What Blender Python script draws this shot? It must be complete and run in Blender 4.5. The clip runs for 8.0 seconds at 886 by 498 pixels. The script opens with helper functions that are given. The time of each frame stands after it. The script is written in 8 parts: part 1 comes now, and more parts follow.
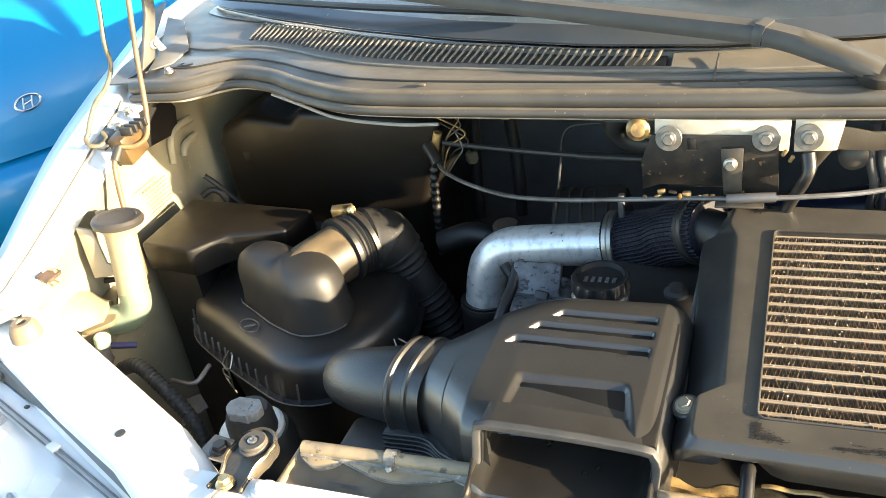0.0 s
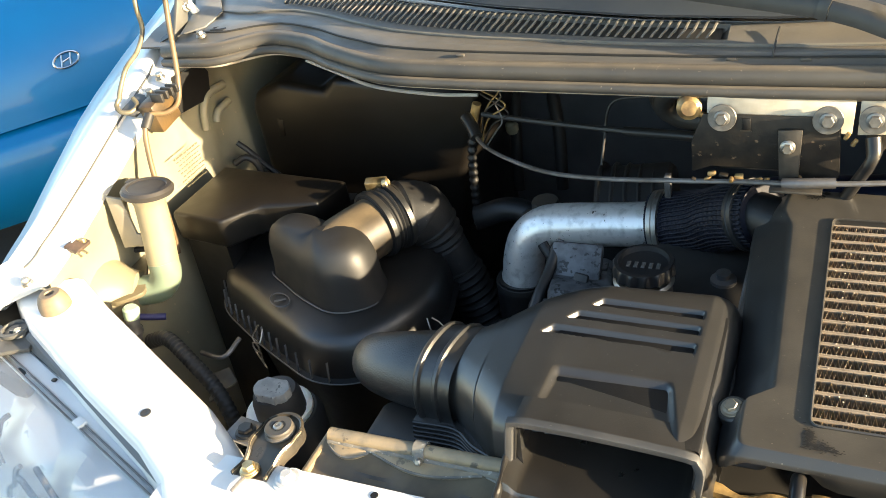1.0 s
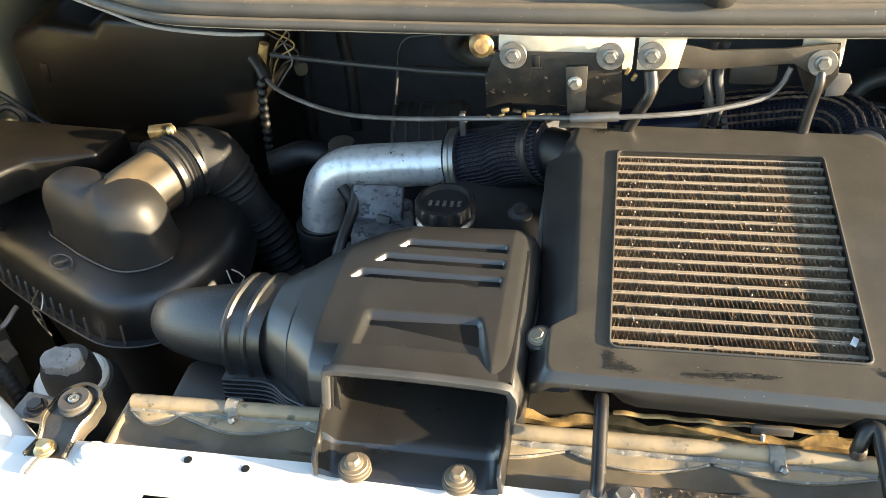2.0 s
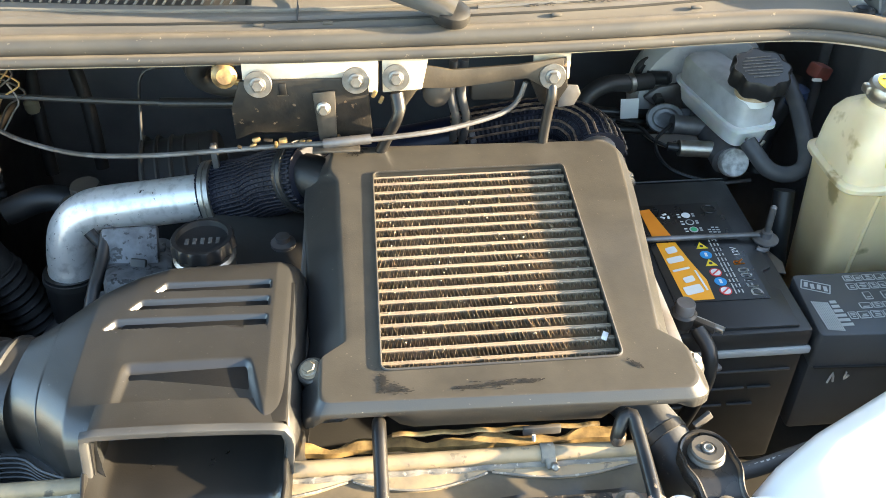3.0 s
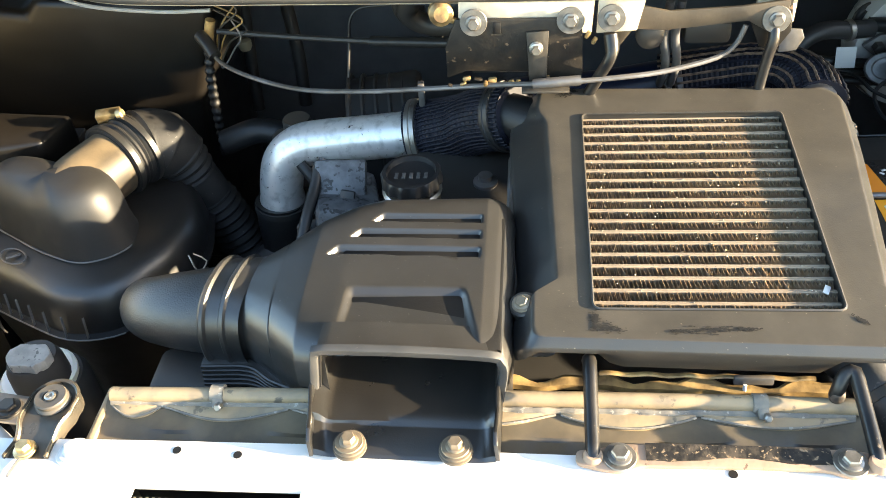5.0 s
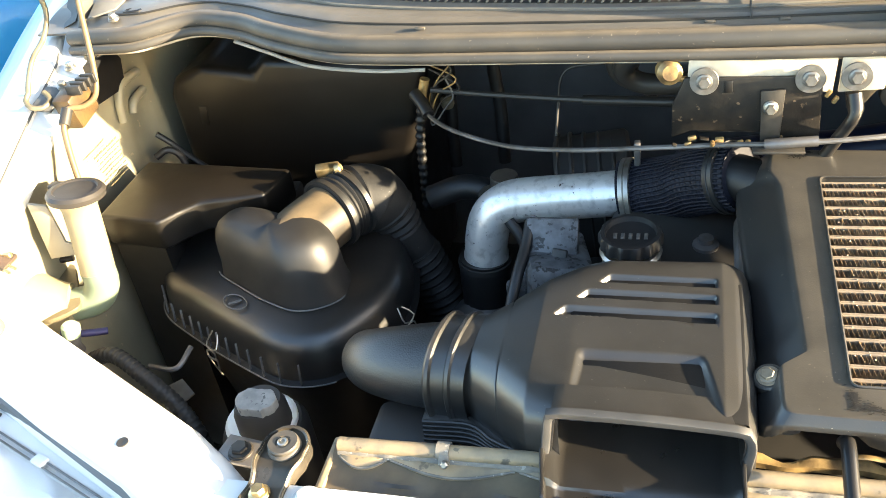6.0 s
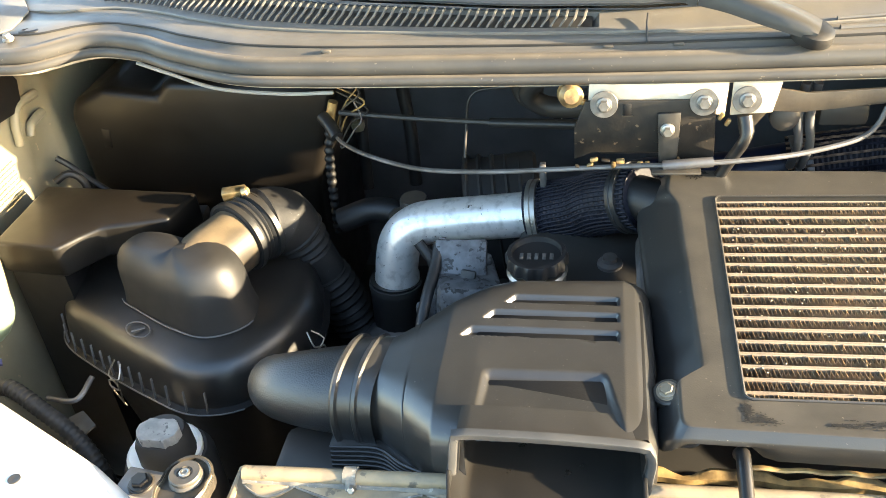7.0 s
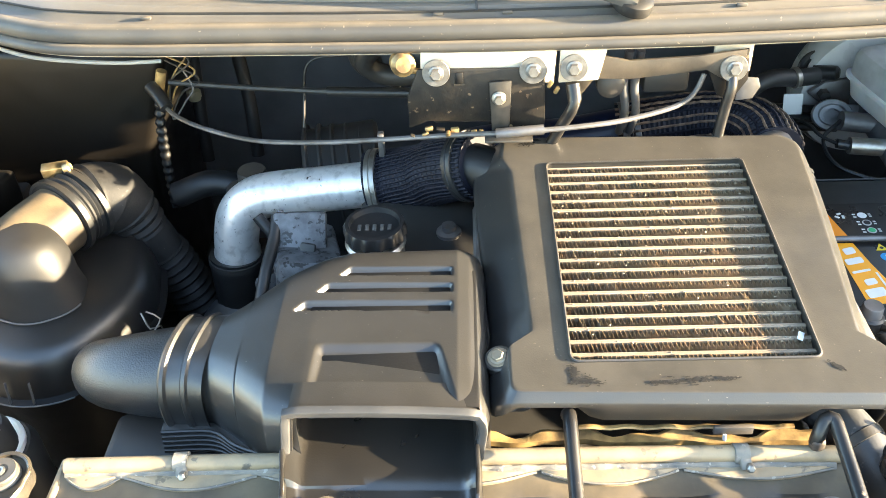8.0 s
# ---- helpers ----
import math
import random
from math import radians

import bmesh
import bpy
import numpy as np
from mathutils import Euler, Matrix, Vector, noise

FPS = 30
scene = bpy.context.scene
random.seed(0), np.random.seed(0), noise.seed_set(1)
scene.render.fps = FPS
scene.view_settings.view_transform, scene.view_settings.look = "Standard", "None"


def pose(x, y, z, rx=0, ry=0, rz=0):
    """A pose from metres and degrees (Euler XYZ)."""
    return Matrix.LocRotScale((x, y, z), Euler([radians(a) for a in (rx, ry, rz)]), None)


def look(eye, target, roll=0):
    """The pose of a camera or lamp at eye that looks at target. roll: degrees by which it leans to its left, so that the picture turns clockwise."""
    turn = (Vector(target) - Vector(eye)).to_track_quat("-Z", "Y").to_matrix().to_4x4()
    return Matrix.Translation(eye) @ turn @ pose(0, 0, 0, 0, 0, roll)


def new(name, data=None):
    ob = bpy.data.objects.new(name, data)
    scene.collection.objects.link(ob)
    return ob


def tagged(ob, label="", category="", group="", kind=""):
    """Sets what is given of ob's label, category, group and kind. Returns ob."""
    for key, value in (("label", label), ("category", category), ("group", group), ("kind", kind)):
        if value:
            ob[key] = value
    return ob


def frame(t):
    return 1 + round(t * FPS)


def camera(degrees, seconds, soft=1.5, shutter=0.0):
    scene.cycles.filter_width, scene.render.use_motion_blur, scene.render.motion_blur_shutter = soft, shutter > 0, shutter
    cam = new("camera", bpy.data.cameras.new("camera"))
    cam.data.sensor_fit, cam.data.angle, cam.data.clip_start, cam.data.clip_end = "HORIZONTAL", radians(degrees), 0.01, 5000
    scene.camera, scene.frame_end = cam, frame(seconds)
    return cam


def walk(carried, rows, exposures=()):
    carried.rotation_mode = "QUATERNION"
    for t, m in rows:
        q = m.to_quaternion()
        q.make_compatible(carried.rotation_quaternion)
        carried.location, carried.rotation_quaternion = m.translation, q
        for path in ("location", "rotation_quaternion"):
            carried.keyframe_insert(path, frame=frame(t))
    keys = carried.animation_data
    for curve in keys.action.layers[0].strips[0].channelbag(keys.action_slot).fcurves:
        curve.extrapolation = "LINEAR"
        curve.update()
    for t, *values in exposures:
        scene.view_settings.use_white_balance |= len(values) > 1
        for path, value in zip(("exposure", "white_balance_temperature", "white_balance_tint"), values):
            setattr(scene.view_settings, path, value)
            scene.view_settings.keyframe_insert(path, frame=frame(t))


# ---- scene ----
LENS = 53.5
cam = camera(LENS, 8.0, soft=0.5)
PATH = [
    (0, (0.137, -0.45, 1.425), (-0.613, 1.098, 0.406), -10.9),
    (0.5, (0.138, -0.422, 1.421), (-0.732, 1.059, 0.397), -12.0),
    (1, (0.122, -0.406, 1.424), (-0.7, 1.06, 0.34), -11.5),
    (1.5, (0.105, -0.403, 1.421), (-0.524, 1.061, 0.213), -9.0),
    (2, (0.104, -0.398, 1.421), (-0.257, 1.121, 0.171), -5.5),
    (2.2, (0.108, -0.398, 1.425), (-0.134, 1.142, 0.172), -4.1),
    (3.3, (0.124, -0.382, 1.427), (0.33, 1.187, 0.204), 0.5),
    (3.5, (0.127, -0.39, 1.431), (0.351, 1.188, 0.222), 0.5),
    (4, (0.126, -0.388, 1.424), (0.299, 1.167, 0.177), 0.1),
    (4.5, (0.107, -0.399, 1.422), (0.11, 1.107, 0.105), -1.8),
    (5, (0.064, -0.4, 1.424), (-0.144, 1.093, 0.111), -5.2),
    (5.2, (0.046, -0.401, 1.428), (-0.256, 1.092, 0.132), -7.0),
    (6.3, (-0.016, -0.397, 1.423), (-0.574, 1.142, 0.273), -10.3),
    (6.5, (-0.012, -0.396, 1.422), (-0.547, 1.155, 0.279), -9.9),
    (7, (0.004, -0.396, 1.423), (-0.361, 1.191, 0.263), -7.3),
    (7.5, (0.019, -0.388, 1.424), (-0.165, 1.203, 0.227), -4.2),
    (8, (0.035, -0.383, 1.42), (-0.034, 1.182, 0.177), -2.9),
]
EXPOSURES = [(0.0, 2.7), (1.0, 2.3), (1.5, 2.3), (2.0, 2.6), (3.5, 3.3), (4.0, 3.25), (4.5, 3.15), (5.2, 3.0), (6.5, 2.98), (7.0, 3.2), (7.5, 3.45), (8.0, 3.6)]
walk(cam, [(t, look(eye, target, roll)) for t, eye, target, roll in PATH], exposures=EXPOSURES)

# ---- light: low golden sun from the car's left side, clear sky ----
SUN_DIR = Vector((0.98, -0.13, 0.175)).normalized()
world = bpy.data.worlds.new("sky")
scene.world = world
world.use_nodes = True
wn = world.node_tree
bg = wn.nodes["Background"]
sky = wn.nodes.new("ShaderNodeTexSky")
sky.sky_type = "NISHITA"
sky.sun_disc = False
sky.sun_elevation = math.asin(SUN_DIR.z)
sky.sun_rotation = math.atan2(SUN_DIR.x, SUN_DIR.y)
sky.dust_density = 1.2
sky.ozone_density = 1.2
bg.inputs["Strength"].default_value = 0.145
wn.links.new(sky.outputs[0], bg.inputs["Color"])
sun = new("sun", bpy.data.lights.new("sun", "SUN"))
sun.data.energy = 5.0
sun.data.angle = radians(0.6)
sun.data.color = (1.0, 0.80, 0.52)
sun.matrix_world = look(SUN_DIR * 5, (0, 0, 0))


# ---- materials ----
def material(name, colour, rough=0.5, metal=0.0, other=None, scale=9.0, spread=(0.38, 0.66), grain=350.0, bump=0.12,
             dust=None, dust_amount=0.0, dust_scale=14.0, coat=0.0, rough_var=0.12, transmission=0.0, ior=1.5, spots=None, spot_scale=60.0,
             spot_level=0.68, island=0.0, depth=0.0006, subsurface=0.0):
    """A surface with colour drift at a large scale, grain at a fine one, and a film of dust on its upper faces that
    also lifts lit tops over shaded slopes.
    """
    m = bpy.data.materials.new(name)
    m.use_nodes = True
    nt = m.node_tree
    nodes, link = nt.nodes, nt.links.new
    b = nodes["Principled BSDF"]
    co = nodes.new("ShaderNodeTexCoord")
    big = nodes.new("ShaderNodeTexNoise")
    big.inputs["Scale"].default_value = scale
    big.inputs["Detail"].default_value = 6
    link(co.outputs["Object"], big.inputs["Vector"])
    ramp = nodes.new("ShaderNodeMapRange")
    ramp.inputs[1].default_value, ramp.inputs[2].default_value = spread
    link(big.outputs["Fac"], ramp.inputs[0])
    mix = nodes.new("ShaderNodeMix")
    mix.data_type = "RGBA"
    mix.inputs[6].default_value = (*colour, 1)
    mix.inputs[7].default_value = (*(other or [c * 0.8 for c in colour]), 1)
    link(ramp.outputs[0], mix.inputs[0])
    top = mix.outputs[2]
    fine = nodes.new("ShaderNodeTexNoise")
    fine.inputs["Scale"].default_value = grain
    fine.inputs["Detail"].default_value = 3
    link(co.outputs["Object"], fine.inputs["Vector"])
    if spots:
        sp = nodes.new("ShaderNodeTexNoise")
        sp.inputs["Scale"].default_value = spot_scale
        sp.inputs["Detail"].default_value = 4
        link(co.outputs["Object"], sp.inputs["Vector"])
        sr = nodes.new("ShaderNodeMapRange")
        sr.inputs[1].default_value, sr.inputs[2].default_value = spot_level, spot_level + 0.05
        link(sp.outputs["Fac"], sr.inputs[0])
        sm = nodes.new("ShaderNodeMix")
        sm.data_type = "RGBA"
        sm.inputs[7].default_value = (*spots, 1)
        link(sr.outputs[0], sm.inputs[0])
        link(top, sm.inputs[6])
        top = sm.outputs[2]
    if dust:
        geo = nodes.new("ShaderNodeNewGeometry")
        sep = nodes.new("ShaderNodeSeparateXYZ")
        link(geo.outputs["Normal"], sep.inputs[0])
        # narrow range: dust on flat tops only, which also darkens the shaded slopes
        up = nodes.new("ShaderNodeMapRange")
        up.inputs[1].default_value, up.inputs[2].default_value = 0.74, 0.98
        link(sep.outputs["Z"], up.inputs[0])
        dn = nodes.new("ShaderNodeTexNoise")
        dn.inputs["Scale"].default_value = dust_scale
        dn.inputs["Detail"].default_value = 8
        dn.inputs["Roughness"].default_value = 0.65
        link(co.outputs["Object"], dn.inputs["Vector"])
        dr = nodes.new("ShaderNodeMapRange")
        dr.inputs[1].default_value, dr.inputs[2].default_value = 0.3, 0.75
        dr.inputs[3].default_value = dust_amount * 0.5
        dr.inputs[4].default_value = dust_amount
        link(dn.outputs["Fac"], dr.inputs[0])
        mul = nodes.new("ShaderNodeMath")
        mul.operation = "MULTIPLY"
        link(up.outputs[0], mul.inputs[0])
        link(dr.outputs[0], mul.inputs[1])
        dm = nodes.new("ShaderNodeMix")
        dm.data_type = "RGBA"
        dm.inputs[7].default_value = (*dust, 1)
        link(mul.outputs[0], dm.inputs[0])
        link(top, dm.inputs[6])
        top = dm.outputs[2]
    if island:
        info = nodes.new("ShaderNodeObjectInfo")
        hv = nodes.new("ShaderNodeHueSaturation")
        ir = nodes.new("ShaderNodeMapRange")
        ir.inputs[3].default_value, ir.inputs[4].default_value = 1 - island, 1 + island
        link(info.outputs["Random"], ir.inputs[0])
        link(ir.outputs[0], hv.inputs["Value"])
        link(top, hv.inputs["Color"])
        top = hv.outputs[0]
    link(top, b.inputs["Base Color"])
    rr = nodes.new("ShaderNodeMapRange")
    rr.inputs[3].default_value, rr.inputs[4].default_value = max(0.02, rough - rough_var), min(1, rough + rough_var)
    rn = nodes.new("ShaderNodeTexNoise")
    rn.inputs["Scale"].default_value = 38.0
    rn.inputs["Detail"].default_value = 5
    link(co.outputs["Object"], rn.inputs["Vector"])
    link(rn.outputs["Fac"], rr.inputs[0])
    link(rr.outputs[0], b.inputs["Roughness"])
    b.inputs["Metallic"].default_value = metal
    b.inputs["Coat Weight"].default_value = coat
    b.inputs["Coat Roughness"].default_value = 0.06
    b.inputs["Transmission Weight"].default_value = transmission
    b.inputs["IOR"].default_value = ior
    if subsurface:
        b.inputs["Subsurface Weight"].default_value = subsurface
        b.inputs["Subsurface Radius"].default_value = (0.02, 0.015, 0.008)
    bp = nodes.new("ShaderNodeBump")
    bp.inputs["Strength"].default_value = bump
    bp.inputs["Distance"].default_value = depth
    link(fine.outputs["Fac"], bp.inputs["Height"])
    link(bp.outputs[0], b.inputs["Normal"])
    return m


DUST = (0.30, 0.23, 0.15)
M_LID = material("satin_black_plastic", (0.006, 0.006, 0.0065), 0.42, other=(0.009, 0.009, 0.009), ior=1.85, dust=DUST, dust_amount=0.02, bump=0.10, grain=900)
M_DOME = material("dusty_black_plastic", (0.006, 0.006, 0.0065), 0.55, other=(0.009, 0.009, 0.009), ior=1.65, dust=DUST, dust_amount=0.025, bump=0.10, grain=900)
M_DUCT = material("duct_plastic", (0.014, 0.0138, 0.0135), 0.34, other=(0.019, 0.018, 0.0175), ior=1.75, spots=(0.12, 0.11, 0.10), spot_scale=420, spot_level=0.705, dust=(0.25, 0.24, 0.22), dust_amount=0.085, dust_scale=30, bump=0.12, grain=900)
M_COVER = material("cover_plastic", (0.022, 0.022, 0.022), 0.37, other=(0.028, 0.027, 0.025), ior=1.65, dust=(0.28, 0.24, 0.18), dust_amount=0.20, dust_scale=40, bump=0.15, grain=800,
                   spots=(0.20, 0.17, 0.13), spot_scale=330, spot_level=0.70)
M_DARK = material("sooty_plastic", (0.023, 0.023, 0.0235), 0.5, other=(0.033, 0.032, 0.030), dust=DUST, dust_amount=0.02)
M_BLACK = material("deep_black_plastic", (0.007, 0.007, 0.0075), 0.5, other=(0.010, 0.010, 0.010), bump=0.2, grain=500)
M_RUBBER = material("black_rubber", (0.011, 0.012, 0.013), 0.42, other=(0.018, 0.018, 0.018), dust=DUST, dust_amount=0.06, bump=0.3)
M_SEAL = material("seal_rubber", (0.055, 0.053, 0.050), 0.5, other=(0.080, 0.074, 0.064), scale=14, dust=(0.42, 0.34, 0.24), dust_amount=0.32, dust_scale=40, spots=(0.20, 0.17, 0.13), spot_scale=190, spot_level=0.68)
M_COWL = material("cowl_plastic", (0.085, 0.083, 0.080), 0.40, other=(0.105, 0.098, 0.088), scale=9, dust=(0.40, 0.34, 0.25), dust_amount=0.22, dust_scale=18,
                  spots=(0.20, 0.17, 0.13), spot_scale=300, spot_level=0.74)
M_SLAT = material("slat_plastic", (0.13, 0.127, 0.118), 0.4, other=(0.17, 0.16, 0.14), scale=60, dust=(0.42, 0.36, 0.27), dust_amount=0.4)
M_WHITE = material("white_paint", (0.80, 0.80, 0.79), 0.30, other=(0.72, 0.71, 0.68), scale=7, coat=0.5, bump=0.04, grain=500, dust=(0.45, 0.38, 0.28), dust_amount=0.12, rough_var=0.06)
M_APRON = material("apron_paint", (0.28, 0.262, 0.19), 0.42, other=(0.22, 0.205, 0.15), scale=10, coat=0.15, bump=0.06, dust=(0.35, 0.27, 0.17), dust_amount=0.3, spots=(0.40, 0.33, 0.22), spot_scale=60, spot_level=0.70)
M_STEEL = material("zinc_steel", (0.46, 0.45, 0.42), 0.36, 0.9, other=(0.34, 0.30, 0.24), scale=60, bump=0.15)
M_BRASS = material("yellow_zinc", (0.74, 0.58, 0.32), 0.34, 0.9, other=(0.42, 0.30, 0.14), scale=70)
M_ROD = material("black_rod_paint", (0.012, 0.012, 0.013), 0.34, 0.0, other=(0.020, 0.018, 0.016), scale=40, ior=1.5, spots=(0.16, 0.13, 0.10), spot_scale=110, spot_level=0.70)
# dark underside, out of view, added to dim reflections in the bay's plastics
M_PAD = material("bonnet_dark_underside", (0.05, 0.05, 0.052), 0.8, other=(0.035, 0.035, 0.036), bump=0.5)
M_PLATE = material("scruffy_black_plate", (0.011, 0.0105, 0.010), 0.42, 0.1, other=(0.028, 0.023, 0.018), scale=55, spots=(0.16, 0.11, 0.07), spot_scale=120, spot_level=0.66, bump=0.5, grain=240)
M_IRON = material("black_painted_steel", (0.030, 0.030, 0.031), 0.42, 0.2, other=(0.055, 0.048, 0.040), scale=40, dust=DUST, dust_amount=0.25)
M_RUST = material("rusty_bracket", (0.042, 0.036, 0.032), 0.55, 0.2, other=(0.12, 0.080, 0.060), scale=55, spots=(0.30, 0.19, 0.13), spot_scale=90, spot_level=0.66, bump=0.5, grain=200)
M_ALU = material("cast_aluminium", (0.90, 0.89, 0.86), 0.34, 0.6, other=(0.66, 0.65, 0.62), scale=85, spread=(0.50, 0.68), bump=0.35, grain=240, spots=(0.10, 0.09, 0.08), spot_scale=190, spot_level=0.675)
M_DULLALU = material("dull_aluminium", (0.20, 0.20, 0.21), 0.5, 0.6, other=(0.11, 0.105, 0.10), scale=30, dust=DUST, dust_amount=0.2)
M_CAST = material("grey_casting", (0.15, 0.155, 0.165), 0.5, 0.3, other=(0.085, 0.088, 0.092), scale=70, spots=(0.04, 0.04, 0.04), spot_scale=120, spot_level=0.57, bump=0.4, grain=220)
M_FIN = material("fin_aluminium", (0.50, 0.40, 0.29), 0.6, 0.0, other=(0.40, 0.33, 0.24), scale=24, dust=(0.34, 0.26, 0.16), dust_amount=0.5, dust_scale=30)
# darker fin colour: dust and the shade between the fins in one
M_FINDEEP = material("fin_depth_shade", (0.10, 0.080, 0.060), 0.85, other=(0.055, 0.044, 0.034), scale=220)
M_BAR = material("bar_aluminium", (0.27, 0.215, 0.155), 0.6, 0.0, other=(0.19, 0.15, 0.11), scale=30, dust=(0.30, 0.24, 0.17), dust_amount=0.3, spots=(0.10, 0.08, 0.06), spot_scale=240, spot_level=0.66)
M_HOSE = material("braided_hose", (0.006, 0.007, 0.013), 0.6, other=(0.011, 0.012, 0.021), scale=50, ior=1.35, bump=0.2)
M_TANK = material("yellowed_tank", (0.82, 0.69, 0.47), 0.32, other=(0.70, 0.55, 0.33), scale=11, subsurface=0.6, bump=0.08, spots=(0.46, 0.33, 0.16), spot_scale=17, spot_level=0.64)
M_TANKLOW = material("coolant_filled_plastic", (0.82, 0.64, 0.36), 0.34, other=(0.70, 0.52, 0.27), scale=11, subsurface=0.5, bump=0.08, spots=(0.40, 0.29, 0.13), spot_scale=18, spot_level=0.64)
M_GRAIN = material("grained_plastic", (0.014, 0.014, 0.015), 0.38, ior=1.75, other=(0.020, 0.019, 0.019), bump=0.55, grain=620, depth=0.0009)
M_FUSE = material("fuse_box_plastic", (0.082, 0.084, 0.088), 0.38, other=(0.060, 0.060, 0.061), bump=0.2, grain=700)
M_MILK = material("milky_plastic", (0.88, 0.88, 0.84), 0.34, other=(0.72, 0.72, 0.69), scale=26, subsurface=0.3, bump=0.06)
M_MILKTOP = material("cloudy_plastic", (0.56, 0.57, 0.56), 0.36, other=(0.38, 0.385, 0.375), scale=30, subsurface=0.2, bump=0.06)
M_CREAM = material("cream_plastic", (0.27, 0.24, 0.16), 0.4, other=(0.22, 0.19, 0.125), scale=14, subsurface=0.2, bump=0.06)
M_GREENISH = material("pale_green_plastic", (0.17, 0.22, 0.165), 0.38, other=(0.14, 0.19, 0.145), scale=14, subsurface=0.3, bump=0.05)
M_RAD = material("radiator_tank", (0.046, 0.042, 0.036), 0.34, other=(0.15, 0.115, 0.072), scale=13, spread=(0.44, 0.60), dust=(0.42, 0.34, 0.22), dust_amount=0.25, dust_scale=30)
M_RADTOP = material("dusty_radiator_seam", (0.33, 0.25, 0.15), 0.42, 0.0, other=(0.20, 0.165, 0.115), scale=34, spots=(0.10, 0.085, 0.065), spot_scale=75, spot_level=0.63, spread=(0.45, 0.62), dust=(0.40, 0.33, 0.22), dust_amount=0.3, dust_scale=45, bump=0.3)
M_DEPOSIT = material("grey_deposit", (0.15, 0.145, 0.13), 0.7, other=(0.27, 0.24, 0.19), scale=60, spots=(0.40, 0.37, 0.31), spot_scale=180, spot_level=0.62, bump=0.6)
M_GOLD = material("waxed_metal", (0.50, 0.34, 0.14), 0.35, 0.3, other=(0.12, 0.08, 0.04), scale=50, bump=0.5)
M_BATT = material("battery_plastic", (0.017, 0.017, 0.018), 0.40, other=(0.024, 0.024, 0.024), bump=0.15, grain=700)
M_ORANGE = material("orange_print", (0.90, 0.29, 0.02), 0.42, other=(0.86, 0.25, 0.02), bump=0.02)
M_PAPER = material("white_print", (0.75, 0.75, 0.73), 0.5, other=(0.66, 0.65, 0.62), bump=0.02)
M_GREY_PRINT = material("grey_print", (0.48, 0.48, 0.46), 0.5, other=(0.38, 0.38, 0.36), bump=0.02)
M_BLUE_PRINT = material("blue_print", (0.02, 0.28, 0.62), 0.45, bump=0.02)
M_RED_PRINT = material("red_print", (0.66, 0.05, 0.05), 0.45, bump=0.02)
M_YELLOW = material("yellow_print", (0.80, 0.60, 0.03), 0.45, other=(0.72, 0.52, 0.03), bump=0.02)
M_GREEN = material("green_print", (0.05, 0.45, 0.18), 0.45, bump=0.02)
M_CHROME = material("chrome", (0.80, 0.81, 0.82), 0.12, 1.0, bump=0.03, rough_var=0.05)
M_GLASS = material("windscreen_glass", (0.9, 0.95, 0.97), 0.03, other=(0.9, 0.95, 0.97), transmission=1.0, bump=0.0, rough_var=0.01, ior=1.45)
M_LENS = material("headlamp_lens", (0.92, 0.94, 0.95), 0.06, other=(0.9, 0.92, 0.93), transmission=0.9, bump=0.02, rough_var=0.03, ior=1.45)
# blue tint stands in for the sky's reflection on the glass
M_DASH = material("dashboard", (0.045, 0.060, 0.085), 0.45)
# reflected sky blue mixed into the base colour, besides the gloss
M_BASE = material("screen_base_plastic", (0.050, 0.062, 0.080), 0.22, other=(0.065, 0.075, 0.090), ior=1.7)
M_ARM = material("wiper_paint", (0.040, 0.039, 0.036), 0.38, other=(0.055, 0.052, 0.046), scale=30, dust=(0.30, 0.26, 0.2), dust_amount=0.08)
M_BLUE = material("blue_car_paint", (0.0, 0.20, 0.44), 0.40, 0.1, other=(0.0, 0.185, 0.41), scale=3, coat=0.4, bump=0.03, grain=800, rough_var=0.05)
M_ASPHALT = material("asphalt", (0.055, 0.053, 0.050), 0.85, other=(0.085, 0.08, 0.072), scale=2, grain=120, bump=0.6, depth=0.004)
M_TYRE = material("tyre", (0.02, 0.02, 0.02), 0.7)
M_HINGE = material("grey_white_paint", (0.10, 0.10, 0.095), 0.5, other=(0.07, 0.068, 0.062), scale=30)
# dark grey standing in for shade on the right apron; also on the bulkhead
M_SHADE = material("shade_grey", (0.095, 0.102, 0.112), 0.6, other=(0.070, 0.075, 0.080), scale=14, bump=0.4)
M_COIL = material("spark_red", (0.16, 0.038, 0.026), 0.5, other=(0.10, 0.03, 0.022), scale=60)


# ---- mesh helpers ----
ORIGIN = {}


def finish(bm, sharp=38, recalc=True):
    if recalc:
        bmesh.ops.recalc_face_normals(bm, faces=bm.faces)
    me = bpy.data.meshes.new("mesh")
    bm.to_mesh(me)
    bm.free()
    me.shade_smooth()
    me.set_sharp_from_angle(angle=radians(sharp))
    return me


def thing(name, base, label, category, group="", kind=""):
    ob = new(name)
    ob.empty_display_size = 0.02
    ob.location = base
    ORIGIN[ob.name] = Vector(base)
    return tagged(ob, label, category, group, kind)


def part(name, bm, mat, parent, label="", sharp=38, recalc=True):
    base = ORIGIN[parent.name]
    bmesh.ops.translate(bm, verts=bm.verts, vec=-base)
    me = finish(bm, sharp, recalc)
    me.materials.append(mat)
    ob = new(name, me)
    ob.parent = parent
    ORIGIN[ob.name] = base
    return tagged(ob, label)


